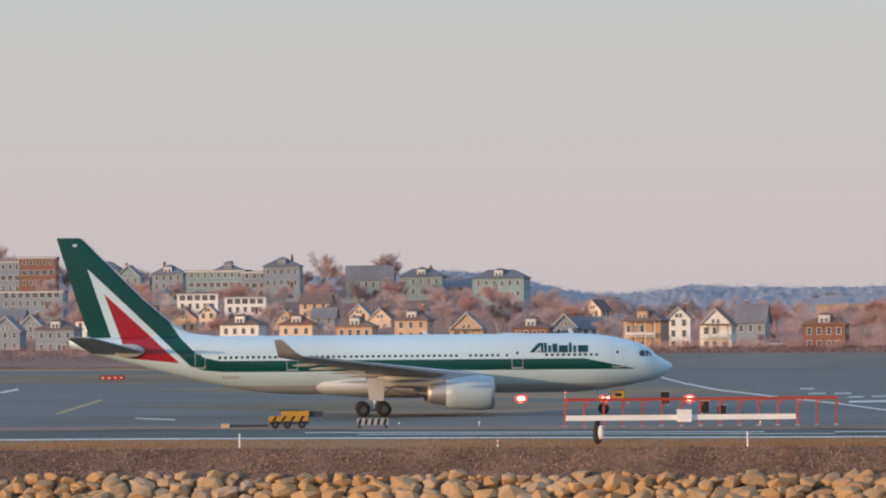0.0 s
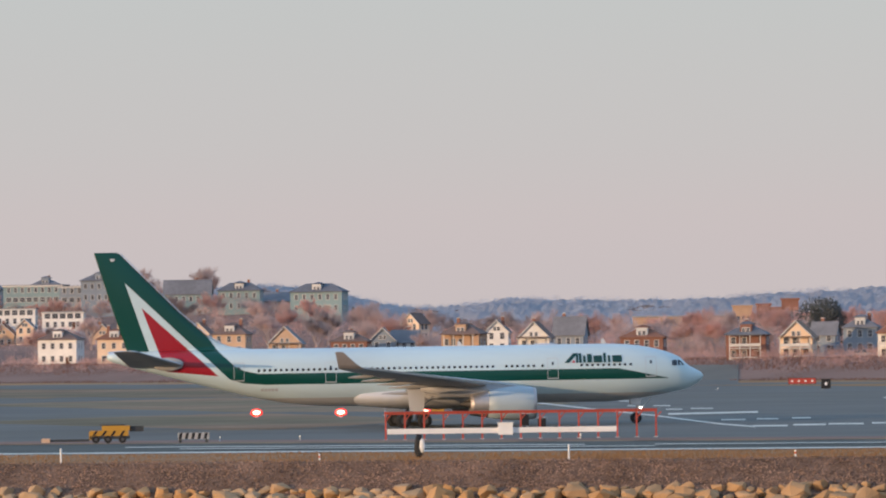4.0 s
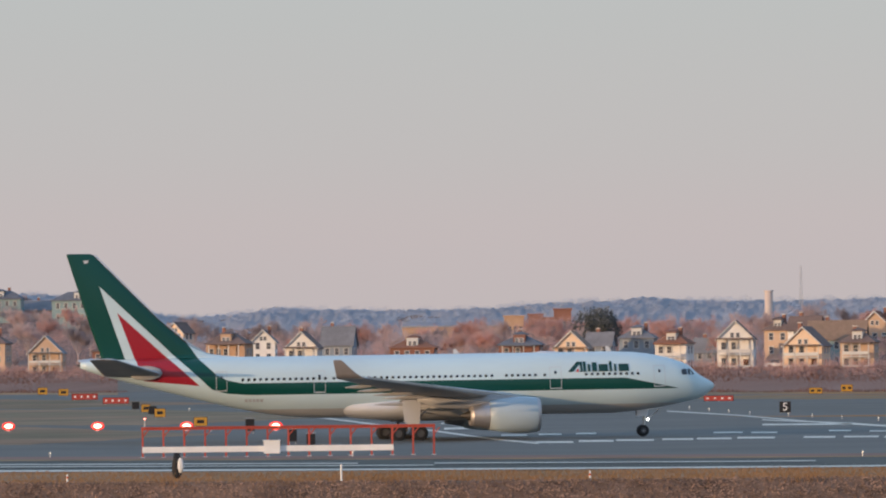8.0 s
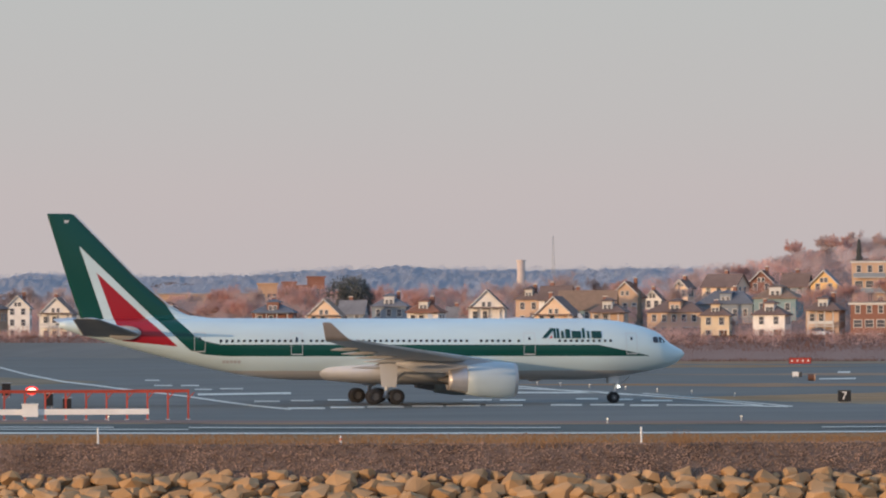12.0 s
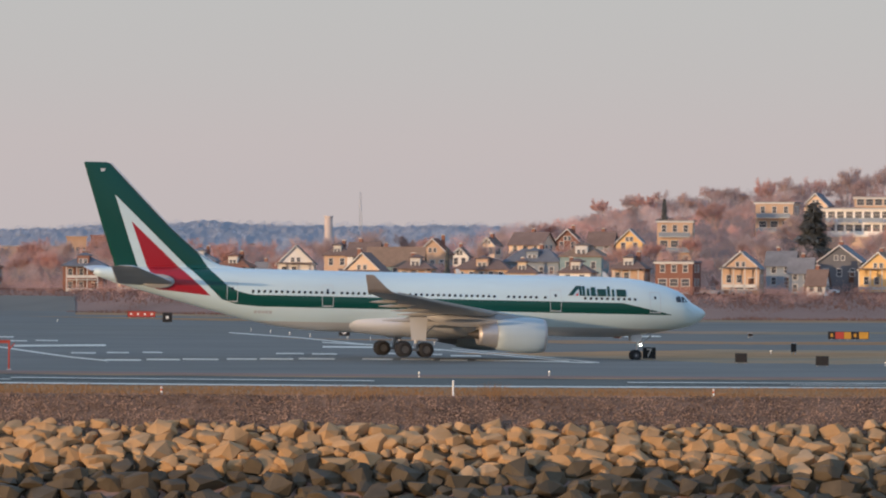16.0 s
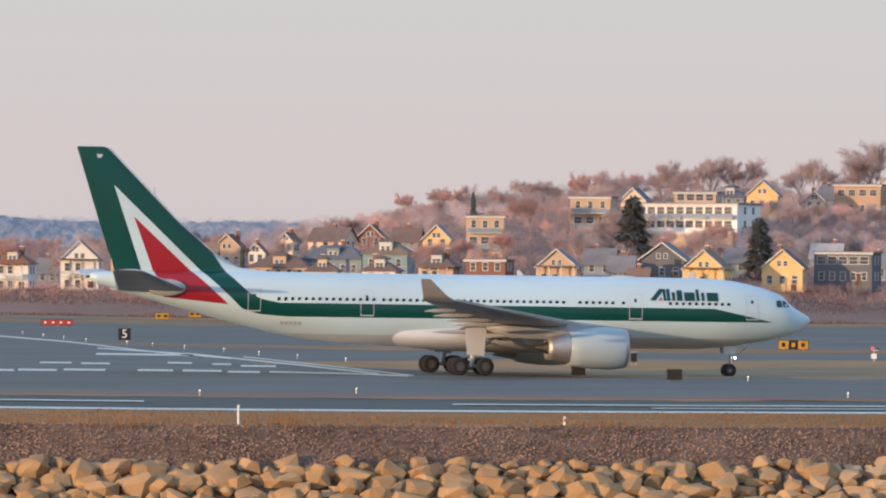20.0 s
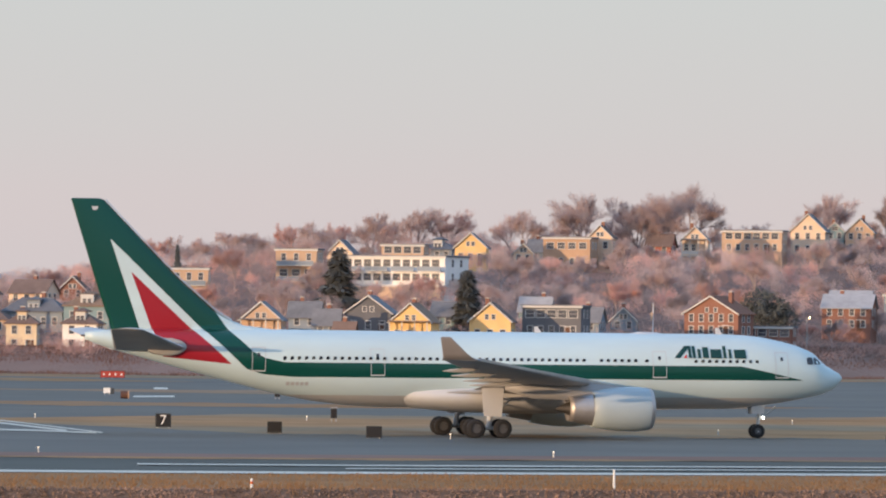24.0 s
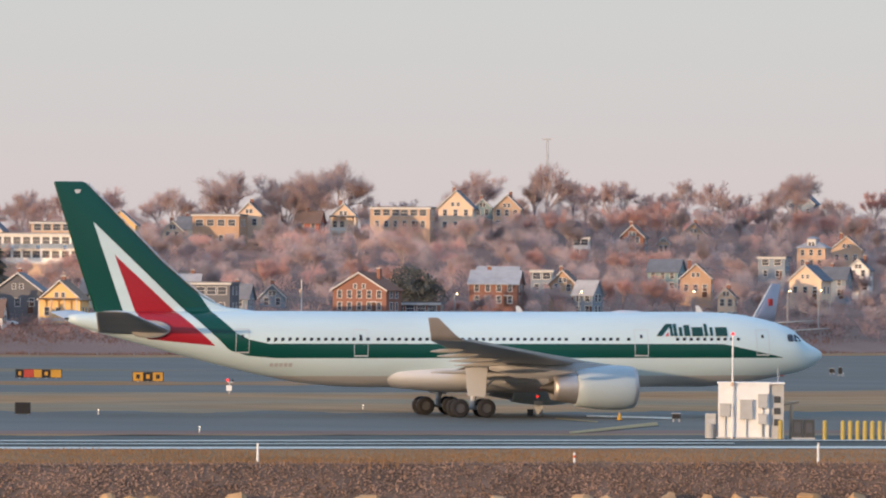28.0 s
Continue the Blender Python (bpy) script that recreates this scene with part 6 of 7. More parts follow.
def red_light(a, g, h, r=0.2, label="red obstruction light on a pole, lit"):
    t = thing("obstruction_light", at(a, g), label, "lamp", "red obstruction lights")
    part("pole", tubed((0, 0, 0), (0, 0, h), 0.05, 0.04, 8), M["strut"], t)
    part("base", tubed((0, 0, 0), (0, 0, 0.12), 0.2, 0.16, 10), M["strut"], t)
    # oversized flat red ball stands for the lamp's glow round a pale core
    lens = part("lamp", ball(r * 1.2, (0, 0, h + r * 0.6), (1.35, 0.8, 0.85)), M["lamp_red"], t, "glowing red lamp")
    part("filament", ball(r * 0.78, (0, -r * 0.75, h + r * 0.6), (1.35, 0.6, 0.8)), M["lamp_core"], lens, "bright core of the lamp")


def digit(name, ch, size, parent, m, mat):
    cu = bpy.data.curves.new(name, 'FONT')
    cu.body = ch
    cu.size = size
    cu.extrude = 0.01
    cu.align_x, cu.align_y = 'CENTER', 'CENTER'
    tmp = new("tmp", cu)
    bpy.context.view_layer.update()
    me = bpy.data.meshes.new_from_object(tmp.evaluated_get(bpy.context.evaluated_depsgraph_get()))
    bpy.data.objects.remove(tmp)
    me.materials.clear()
    me.materials.append(mat)
    ob = part(name, me, None, parent)
    ob.matrix_basis = m
    return ob


def board(a, g, w, h, mat, label, text="", lift=0.18, category="sign", name="airfield_sign", turn=0, stripes=0):
    t = thing(name, at(a, g, 0, turn), label, category)
    part("panel", boxed(-w / 2, w / 2, -0.12, 0.12, lift, h), M[mat], t)
    part("frame", boxed(-w / 2 - 0.05, w / 2 + 0.05, -0.08, 0.08, lift - 0.05, h + 0.05), M["sign_black" if mat != "sign_black" else "unit_dark"], t)
    n = max(2, int(w / 1.2))
    for i in range(n):
        x = -w * 0.4 + w * 0.8 * i / (n - 1)
        part("leg", tubed((x, 0, 0), (x, 0, lift - 0.04), 0.05, 0.05, 8), M["strut"], t)
    if text:
        digit("digit", text, h * 0.98, t, pose(0, -0.14, (h + lift) / 2, 90, 0, 0), M["white_paint"])
    for i in range(stripes):
        x = -w / 2 + w * (i + 0.5) / stripes
        bw, bh = (0.28, 0.2) if mat == "sign_yellow" else (0.15, 0.16)
        part("bar", boxed(x - w / stripes * bw, x + w / stripes * bw, -0.14, -0.123, lift + (h - lift) * (0.5 - bh), lift + (h - lift) * (0.5 + bh)), M["sign_black" if mat == "sign_yellow" else "white_paint"], t)


def row_sign(a, g, h, label, panels):
    """A taxiway sign of several coloured panels side by side in one frame."""
    w = sum(p[1] for p in panels)
    t = thing("airfield_sign", at(a, g), label, "sign")
    part("frame", boxed(-w / 2 - 0.05, w / 2 + 0.05, -0.08, 0.08, 0.1, h + 0.05), M["sign_black"], t)
    x = -w / 2
    for mat, pw, bar in panels:
        p = part("panel", boxed(x + 0.02, x + pw - 0.02, -0.12, 0.12, 0.15, h), M[mat], t)
        part("leg", tubed((x + pw / 2, 0, 0), (x + pw / 2, 0, 0.11), 0.05, 0.05, 8), M["strut"], t)
        if bar:
            part("bar", boxed(x + pw * 0.32, x + pw * 0.68, -0.135, -0.123, 0.38, h - 0.22), M[bar], p)
        x += pw


def yellow_cart():
    t = thing("equipment_cart", at(-1.747, 440), "yellow wheeled equipment cart with a dark tow bar", "cart")
    part("chassis", boxed(-1.6, 1.7, -0.5, 0.5, 0.35, 0.6), M["unit_dark"], t)
    part("body", boxed(-1.55, 1.6, -0.48, 0.48, 0.6, 1.05), M["sign_yellow"], t)
    part("hood", boxed(-0.6, 1.7, -0.45, 0.45, 1.05, 1.45), M["sign_yellow"], t)
    part("end_box", boxed(-1.65, -0.8, -0.5, 0.5, 0.3, 0.95), M["sign_yellow"], t)
    part("roll_bar", boxed(-0.75, 1.3, -0.3, 0.3, 1.45, 1.55), M["unit_dark"], t)
    part("tow_bar", boxed(-4.9, -1.65, -0.12, 0.12, 0.16, 0.36), M["unit_dark"], t, "long dark tow bar")
    part("tow_head", boxed(-5.6, -4.9, -0.25, 0.25, 0.1, 0.45), M["tan"], t)
    part("arm", boxed(1.7, 2.85, -0.2, 0.2, 0.95, 1.4), M["unit_dark"], t)
    for x in (-1.1, -0.1, 1.1):
        w = part("wheel", tubed((x, -0.62, 0.32), (x, -0.5, 0.32), 0.32, 0.32, 16), M["tyre"], t)
        part("hub", tubed((x, -0.64, 0.32), (x, -0.62, 0.32), 0.14, 0.12, 10), M["hub"], w)
    for i in range(4):
        x = -1.4 + i * 0.75
        part("hazard_bar", slab([(x, -0.49, 0.62), (x + 0.22, -0.49, 0.62), (x + 0.5, -0.49, 1.03), (x + 0.28, -0.49, 1.03)], 0.012, (0, -1, 0)), M["sign_black"], t)
    b = thing("striped_barrier", at(-0.80, 444), "low black and pale striped barrier", "barrier")
    part("rail", boxed(-1.3, 1.3, -0.15, 0.15, 0.25, 0.8), M["unit_grey"], b)
    for i in range(5):
        x = -1.25 + i * 0.52
        part("stripe", slab([(x, -0.152, 0.27), (x + 0.24, -0.152, 0.27), (x + 0.36, -0.152, 0.78), (x + 0.12, -0.152, 0.78)], 0.012, (0, -1, 0)), M["sign_black"], b)
    for x in (-1.1, 1.1):
        part("foot", boxed(x - 0.12, x + 0.12, -0.3, 0.3, 0, 0.25), M["unit_dark"], b)


def edge_light(a, g):
    t = thing("edge_light", at(a, g), "small runway edge light on a short stem", "lamp", "runway edge lights")
    part("stem", tubed((0, 0, 0), (0, 0, 0.3), 0.05, 0.05, 8), M["strut"], t)
    part("lens", ball(0.055, (0, 0, 0.34)), M["lamp_small"], t)


def shelter():
    """White equipment shelter with boxes, a pole lamp and bollards."""
    t = thing("equipment_shelter", at(19.665, 421), "white metal equipment shelter with grey boxes and a pole", "shelter")
    part("body", boxed(-1.95, 1.15, -1.4, 1.4, 0.1, 3.35), M["white_paint"], t, "white metal walls")
    # the white shelter's side is grey to put its shade into the colour
    part("side_wall", boxed(1.153, 2.05, -1.2, 1.4, 0.1, 3.32), M["unit_grey"], t, "side wall, its shade painted grey")
    part("roof", boxed(-2.02, 2.1, -1.48, 1.48, 3.35, 3.45), M["white_paint"], t)
    part("plinth", boxed(-2.1, 2.15, -1.5, 1.5, 0, 0.1), M["unit_grey"], t)
    for x, z, w, h in ((-1.55, 1.35, 0.62, 0.75), (-0.25, 1.2, 0.75, 1.15), (0.75, 1.9, 0.55, 0.8), (0.75, 0.9, 0.5, 0.6)):
        bx = part("meter_box", boxed(x - w / 2, x + w / 2, -1.68, -1.4, z, z + h), M["unit_grey"], t, "grey meter box")
        part("conduit", tubed((x, -1.5, 0.12), (x, -1.5, z), 0.05, 0.05, 8), M["strut"], bx)
        part("lid", boxed(x - w / 2 - 0.03, x + w / 2 + 0.03, -1.72, -1.38, z + h, z + h + 0.04), M["unit_grey"], bx)
    for z in (0.8, 1.5, 2.2):
        part("vent", boxed(1.45, 1.85, -1.24, -1.2, z, z + 0.4), M["unit_dark"], t)
    ac = part("air_unit", boxed(-2.75, -2.1, -1.0, 0.6, 0.0, 1.5), M["unit_grey"], t, "grey air-conditioning unit")
    part("grille", boxed(-2.68, -2.17, -1.03, -1.0, 0.3, 1.2), M["strut"], ac)
    part("drum", tubed((-2.45, -1.3, 0), (-2.45, -1.3, 0.9), 0.28, 0.28, 14), M["unit_grey"], t)
    pl = part("pole", tubed((-1.1, -1.62, 0), (-1.1, -1.62, 6.3), 0.07, 0.05, 10), M["white_paint"], t, "white pole with a red lamp")
    part("pole_lamp", ball(0.1, (-1.1, -1.62, 6.4)), M["lamp_red"], pl, "small red lamp")
    part("pole_joint", tubed((-1.1, -1.62, 3.2), (-1.1, -1.62, 3.45), 0.1, 0.1, 10), M["tan"], pl)
    part("whip_aerial", tubed((1.7, 0, 3.45), (1.7, 0, 4.3), 0.03, 0.02, 6), M["strut"], t)
    for i, x in enumerate((1.45, 4.15, 5.25, 5.7, 6.15, 6.6, 7.05, 7.5, 7.95, 8.4, 8.85)):
        b = thing("bollard", at(19.665, 421) @ pose(x + 0.4, -1.9, 0), "faded yellow steel bollard beside the shelter", "bollard", "yellow bollards")
        part("shaft", tubed((0, 0, 0), (0, 0, 1.1), 0.14, 0.14, 14), M["bollard_yellow"], b)
        part("cap", tubed((0, 0, 1.1), (0, 0, 1.18), 0.14, 0.06, 14), M["bollard_yellow"], b)
    for x in (2.9, 3.6):
        d = thing("generator", at(19.665, 421) @ pose(x, -1.2, 0), "dark generator box between the bollards", "generator")
        part("body", boxed(-0.33, 0.33, -0.4, 0.4, 0.1, 1.2), M["unit_dark"], d)
        part("panel", boxed(-0.2, 0.2, -0.43, -0.4, 0.4, 1.0), M["pane"], d)
        part("skid", boxed(-0.36, 0.36, -0.42, 0.42, 0, 0.1), M["strut"], d)
    r = thing("valve_stand", at(19.665, 421) @ pose(2.55, 0.6, 0), "rusty pipe stand beside the shelter", "pipe")
    part("pipe", tubed((0, 0, 0), (0, 0, 2.1), 0.12, 0.1, 10), M["tan"], r)
    part("cross", tubed((-0.45, 0, 2.1), (0.45, 0, 2.25), 0.08, 0.08, 8), M["tan"], r)


def street_lamp(a, g, top, lit="lamp_amber"):
    z0 = hill(a, g)
    t = thing("street_lamp", at(a, g, z0 - 0.1), "lit street lamp on a pale pole by the shore road", "lamp", "street lamps")
    h = top - z0
    part("pole", tubed((0, 0, 0), (0, 0, h), 0.12, 0.08, 8), M["unit_grey"], t)
    part("arm", tubed((0, 0, h), (0.5, -0.4, h + 0.15), 0.05, 0.05, 6), M["unit_grey"], t)
    part("lamp", ball(0.15, (0.5, -0.4, h + 0.1)), M[lit], t, "glowing lamp head")


def masts():
    for a, g, top, w, label in ((8.12, 3000, 39.5, 0.7, "thin lattice radio mast on the far ridge"), (18.22, 1860, 50.2, 0.55, "thin lattice radio mast on the hill")):
        z0 = hill(a, g)
        h = top - z0
        t = thing("radio_mast", at(a, g, z0 - 0.3), label, "mast")
        for i in range(3):
            c, s = math.cos(i * 2.094) * w, math.sin(i * 2.094) * w
            part("leg", tubed((c, s, 0), (c * 0.35, s * 0.35, h), 0.16, 0.1, 5), M["unit_grey"], t)
        for k in range(int(h / 2)):
            z = k * 2 + 1
            f = 1 - 0.65 * z / h
            part("ring", loft([[(w * f * math.cos(i * 2.094), w * f * math.sin(i * 2.094), z + dz) for i in range(3)] for dz in (0, 0.18)]), M["unit_grey"], t)
        if a > 15:
            part("crossbar", boxed(-1.3, 1.3, -0.1, 0.1, h - 0.3, h), M["unit_grey"], t)
    # tower stone lightened in its base colour to stand for haze
    M["hazed_stone"] = material("hazed_stone", (0.60, 0.50, 0.44), 0.9, var=0.15, scale=0.4, spec=0.1)
    z0 = hill(7.8, 2700)
    t = thing("water_tower", at(7.8, 2700, z0 - 0.5), "tan cylindrical tower on the far ridge", "tower")
    part("shaft", tubed((0, 0, 0), (0, 0, 28.0 - z0), 1.5, 1.4, 20), M["hazed_stone"], t)
    part("rim", tubed((0, 0, 28.0 - z0), (0, 0, 28.5 - z0), 1.7, 1.7, 20), M["hazed_stone"], t)
    BR = 15.2 - hill(5.3, 2050)
    # brick complex with towers in the middle distance
    t = thing("brick_complex", at(5.3, 2050, hill(5.3, 2050)), "orange brick building with square towers and long pale roofs", "building")
    for x, w, h, m in ((11.5, 4.8, BR + 4.0, "brick"), (4, 4.0, BR + 2.6, "brick"), (-2, 5.5, BR + 2.2, "brick_tan"), (7.4, 3.4, BR + 1.6, "brick")):
        p = part("tower", boxed(x - w / 2, x + w / 2, -4, 4, -1, h), M[m], t)
        part("parapet", boxed(x - w / 2 - 0.3, x + w / 2 + 0.3, -4.3, 4.3, h, h + 0.5), M[m], p)
        for i in range(3):
            part("window", boxed(x - w * 0.3 + i * w * 0.28, x - w * 0.3 + i * w * 0.28 + 0.9, -4.05, -4.0, h * 0.55, h * 0.8), M["pane"], p)
    part("hall", boxed(-6, 15, -3, 5, -1, BR), M["brick"], t)
    part("long_wing", boxed(-33, -6, -3, 5, -1, BR - 0.4), M["brick_tan"], t)
    part("long_roof", boxed(-33.4, -5.8, -3.4, 5.4, BR - 0.4, BR), M["pale_roof"], t)
    # flag pole by the shore
    t = thing("flag_pole", at(15.83, 1478, hill(15.83, 1478)), "white pole with a small box near its top", "pole")
    part("pole", tubed((0, 0, 0), (0, 0, 8.0), 0.13, 0.08, 8), M["white_paint"], t)
    part("box", boxed(-0.45, -0.05, -0.2, 0.2, 4.8, 6.2), M["tan"], t)


def parked_cars():
    rnd = random.Random(9)
    for a, g, col in ((6.5, 1483, "unit_grey"), (10.9, 1483, "white_paint"), (12.1, 1484, "slate"), (11.8, 1484, "unit_grey"), (13.0, 1484, "white_paint"), (7.9, 1484, "white_paint"), (15.0, 1484, "slate"), (3.7, 1484, "unit_grey")):
        t = thing("parked_car", at(a, g, hill(a, g) - 0.02, rnd.uniform(-8, 8)), "car parked on the shore road", "car", "parked cars")
        part("body", loft([[(xx, -w, 0.3), (xx, w, 0.3), (xx, w * 0.95, hh), (xx, -w * 0.95, hh)] for xx, w, hh in ((-2.2, 0.8, 0.75), (-1.9, 0.88, 0.9), (1.2, 0.88, 0.92), (2.2, 0.8, 0.7))]), M[col], t)
        part("cabin", loft([[(xx, -w, 0.9), (xx, w, 0.9), (xx * 0.8 - 0.1, w * 0.85, hh), (xx * 0.8 - 0.1, -w * 0.85, hh)] for xx, w, hh in ((-1.7, 0.8, 1.35), (-0.9, 0.82, 1.5), (0.6, 0.82, 1.48), (1.2, 0.8, 1.0))]), M["pane"], t)
        for x in (-1.4, 1.4):
            for yy in (-0.82, 0.82):
                part("wheel", tubed((x, yy - 0.1, 0.32), (x, yy + 0.1, 0.32), 0.32, 0.32, 12), M["tyre"], t)


light_bar()
red_rack()
for a_, g_, w_, h_ in ((2.50, 600, 0.9, 1.5), (2.93, 520, 0.8, 1.35), (3.12, 500, 0.75, 1.2), (12.846, 644, 0.55, 1.1), (19.097, 494, 0.6, 0.6), (20.8, 901, 0.7, 0.8), (20.87, 880, 0.5, 1.1), (12.3, 900, 0.6, 0.6)):
    dark_cabinet(a_, g_, w_, h_)
for a_ in (0.02, 0.935, 1.85, 2.77):
    red_light(a_, 625, 0.28, 0.44)
red_light(1.42, 640, 1.1, 0.1, "small red light on a stem")
yellow_cart()
board(11.326, 574, 1.12, 1.08, "sign_black", "black runway distance sign with a white 7", "7", 0.12)
board(8.013, 856, 1.3, 1.4, "sign_black", "black runway distance sign with a white 5", "5", 0.15)
board(6.148, 1106, 1.4, 1.6, "sign_black", "black airfield sign with an unreadable pale bar", "", 0.15, stripes=1)
board(12.33, 550, 1.0, 0.85, "sign_black", "plain black back of an airfield sign", "", 0.1)
board(13.22, 529, 1.05, 0.85, "sign_black", "plain black back of an airfield sign", "", 0.1)
row_sign(13.34, 872, 1.0, "long taxiway sign with black, red and yellow panels", (("sign_black", 0.85, "sign_yellow"), ("board_red", 1.1, None), ("sign_yellow", 0.9, None), ("sign_black", 0.95, "sign_yellow"), ("sign_yellow", 1.2, None)))
row_sign(14.355, 824, 1.05, "yellow taxiway sign with a black middle panel", (("sign_yellow", 1.1, "sign_black"), ("sign_black", 1.0, "sign_yellow"), ("sign_yellow", 1.1, "sign_black")))
board(7.317, 1110, 4.4, 0.9, "board_red", "long red runway sign with pale bars", "", 0.15, stripes=4)
board(5.881, 1254, 4.8, 1.1, "board_red", "long red runway sign with pale bars", "", 0.15, stripes=4)
board(20.15, 872, 4.6, 1.0, "board_red", "long red runway sign with pale bars", "", 0.15, stripes=4)
board(18.892, 981, 4.0, 1.1, "sign_black", "long black airfield sign", "", 0.2)
for a_, g_, w_, h_, m_, l_, n_ in ((0.435, 1320, 1.9, 1.5, "sign_yellow", "yellow taxiway sign with a dark bar", 1), (0.644, 1280, 1.9, 1.4, "sign_yellow", "yellow taxiway sign with a dark bar", 1),
                                   (0.852, 1142, 4.6, 1.2, "board_red", "long red runway sign with pale bars", 4), (1.162, 1038, 4.2, 1.1, "board_red", "long red runway sign with pale bars", 4),
                                   (1.355, 917, 1.0, 1.15, "sign_black", "plain black back of an airfield sign", 0), (1.455, 865, 1.2, 1.15, "sign_yellow", "yellow taxiway sign with a dark bar", 1),
                                   (1.521, 827, 1.0, 1.15, "sign_black", "plain black back of an airfield sign", 0), (1.592, 784, 1.3, 1.15, "sign_yellow", "yellow taxiway sign with a dark bar", 1),
                                   (1.998, 668, 1.4, 1.05, "sign_yellow", "yellow taxiway sign with a dark bar", 1), (8.298, 1330, 2.2, 1.1, "sign_yellow", "yellow taxiway sign with dark bars", 2),
                                   (8.611, 1380, 2.0, 1.3, "sign_yellow", "yellow taxiway sign with dark bars", 2), (10.715, 1300, 3.6, 1.1, "board_red", "long red runway sign with pale bars", 4)):
    board(a_, g_, w_, h_, m_, l_, "", 0.15, stripes=n_)
board(-3.3, 1000, 4.4, 0.9, "board_red", "long red runway sign with pale bars", "", 0.15, stripes=4)
for a_, g_ in ((5.0, 1080), (7.025, 932), (7.23, 899), (7.434, 867), (7.651, 837), (8.048, 807), (8.294, 788), (8.604, 761), (8.983, 733), (9.321, 702), (9.689, 672), (10.148, 644), (8.887, 436), (10.305, 457), (1.9, 900), (2.1, 620), (-0.5, 450), (0.4, 455), (3.55, 455), (13.9, 530), (16.3, 560), (17.0, 640), (20.2, 700), (12.6, 650), (14.8, 452), (20.9, 880)):
    edge_light(a_, g_)
m_ = thing("light_stand", at(15.1, 688), "pale instrument stand with a lit red lamp", "instrument")
part("post", tubed((0, 0, 0), (0, 0, 1.1), 0.09, 0.07, 10), M["unit_grey"], m_)
part("box", boxed(-0.28, 0.22, -0.2, 0.2, 0.3, 0.78), M["white_paint"], m_)
part("cross_arm", boxed(-0.22, 0.36, -0.05, 0.05, 1.05, 1.15), M["strut"], m_)
part("lamp", ball(0.13, (-0.18, 0, 1.28)), M["lamp_red"], m_, "glowing red lamp")
part("spare_lamp", ball(0.12, (0.3, 0, 1.25)), M["unit_dark"], m_, "dark unlit lamp")
m_ = thing("light_stand", at(17.875, 521), "grey instrument stand with a red lamp", "instrument")
part("box", boxed(-0.35, 0.3, -0.25, 0.25, 0.2, 1.15), M["unit_grey"], m_)
part("leg", boxed(-0.2, 0.2, -0.15, 0.15, 0, 0.2), M["strut"], m_)
part("side_box", boxed(-0.85, -0.4, -0.2, 0.2, 0.05, 0.55), M["unit_dark"], m_)
part("lamp", ball(0.09, (-0.1, 0, 1.5)), M["lamp_red"], m_, "glowing red lamp")
part("stem", tubed((-0.1, 0, 1.15), (-0.1, 0, 1.4), 0.05, 0.05, 8), M["strut"], m_)
c_ = thing("traffic_cone", at(18.592, 501), "small orange cone beside the taxiway", "cone")
part("cone", tubed((0, 0, 0.05), (0, 0, 0.6), 0.2, 0.04, 12), M["sign_yellow"], c_)
part("foot", boxed(-0.25, 0.25, -0.25, 0.25, 0, 0.05), M["sign_black"], c_)
w_ = thing("instrument_box", at(10.729, 941), "small white box with a dark side on the grass", "instrument")
part("box", boxed(-0.55, 0.25, -0.3, 0.3, 0.2, 0.8), M["white_paint"], w_)
part("side_panel", boxed(0.253, 0.7, -0.28, 0.28, 0.1, 0.75), M["unit_dark"], w_)
for x_ in (-0.4, 0.15):
    part("leg", boxed(x_ - 0.05, x_ + 0.05, -0.2, 0.2, 0, 0.2), M["strut"], w_)
w_ = thing("cable_drum", at(10.898, 884), "rusty brown drum lying on the grass", "drum")
part("drum", tubed((-0.5, 0, 0.42), (0.3, 0, 0.42), 0.42, 0.42, 14), M["door_wood"], w_)
part("end", tubed((0.3, 0, 0.42), (0.42, 0, 0.42), 0.5, 0.5, 14), M["brick_tan"], w_)
shelter()
for a_, top_ in ((18.50, 11.6), (19.59, 12.0), (20.52, 12.3), (20.82, 12.6), (17.30, 10.9)):
    street_lamp(a_, 1470, top_)
red_light(18.9, 1300, 8.0, 0.15, "red obstruction light on a tall pole")
street_lamp(19.11, 1400, 7.2)
masts()
parked_cars()


# ---- a second airliner far off, and a gull ----
M["cream_hull"] = material("cream_hull", (0.60, 0.48, 0.36), 0.35, var=0.08, scale=0.4, spec=0.4)
M["dark_blue"] = material("dark_blue", (0.05, 0.06, 0.10), 0.4, var=0.15, scale=0.5)
M["fin_grey"] = material("fin_grey", (0.38, 0.36, 0.41), 0.4, var=0.12, scale=0.5)


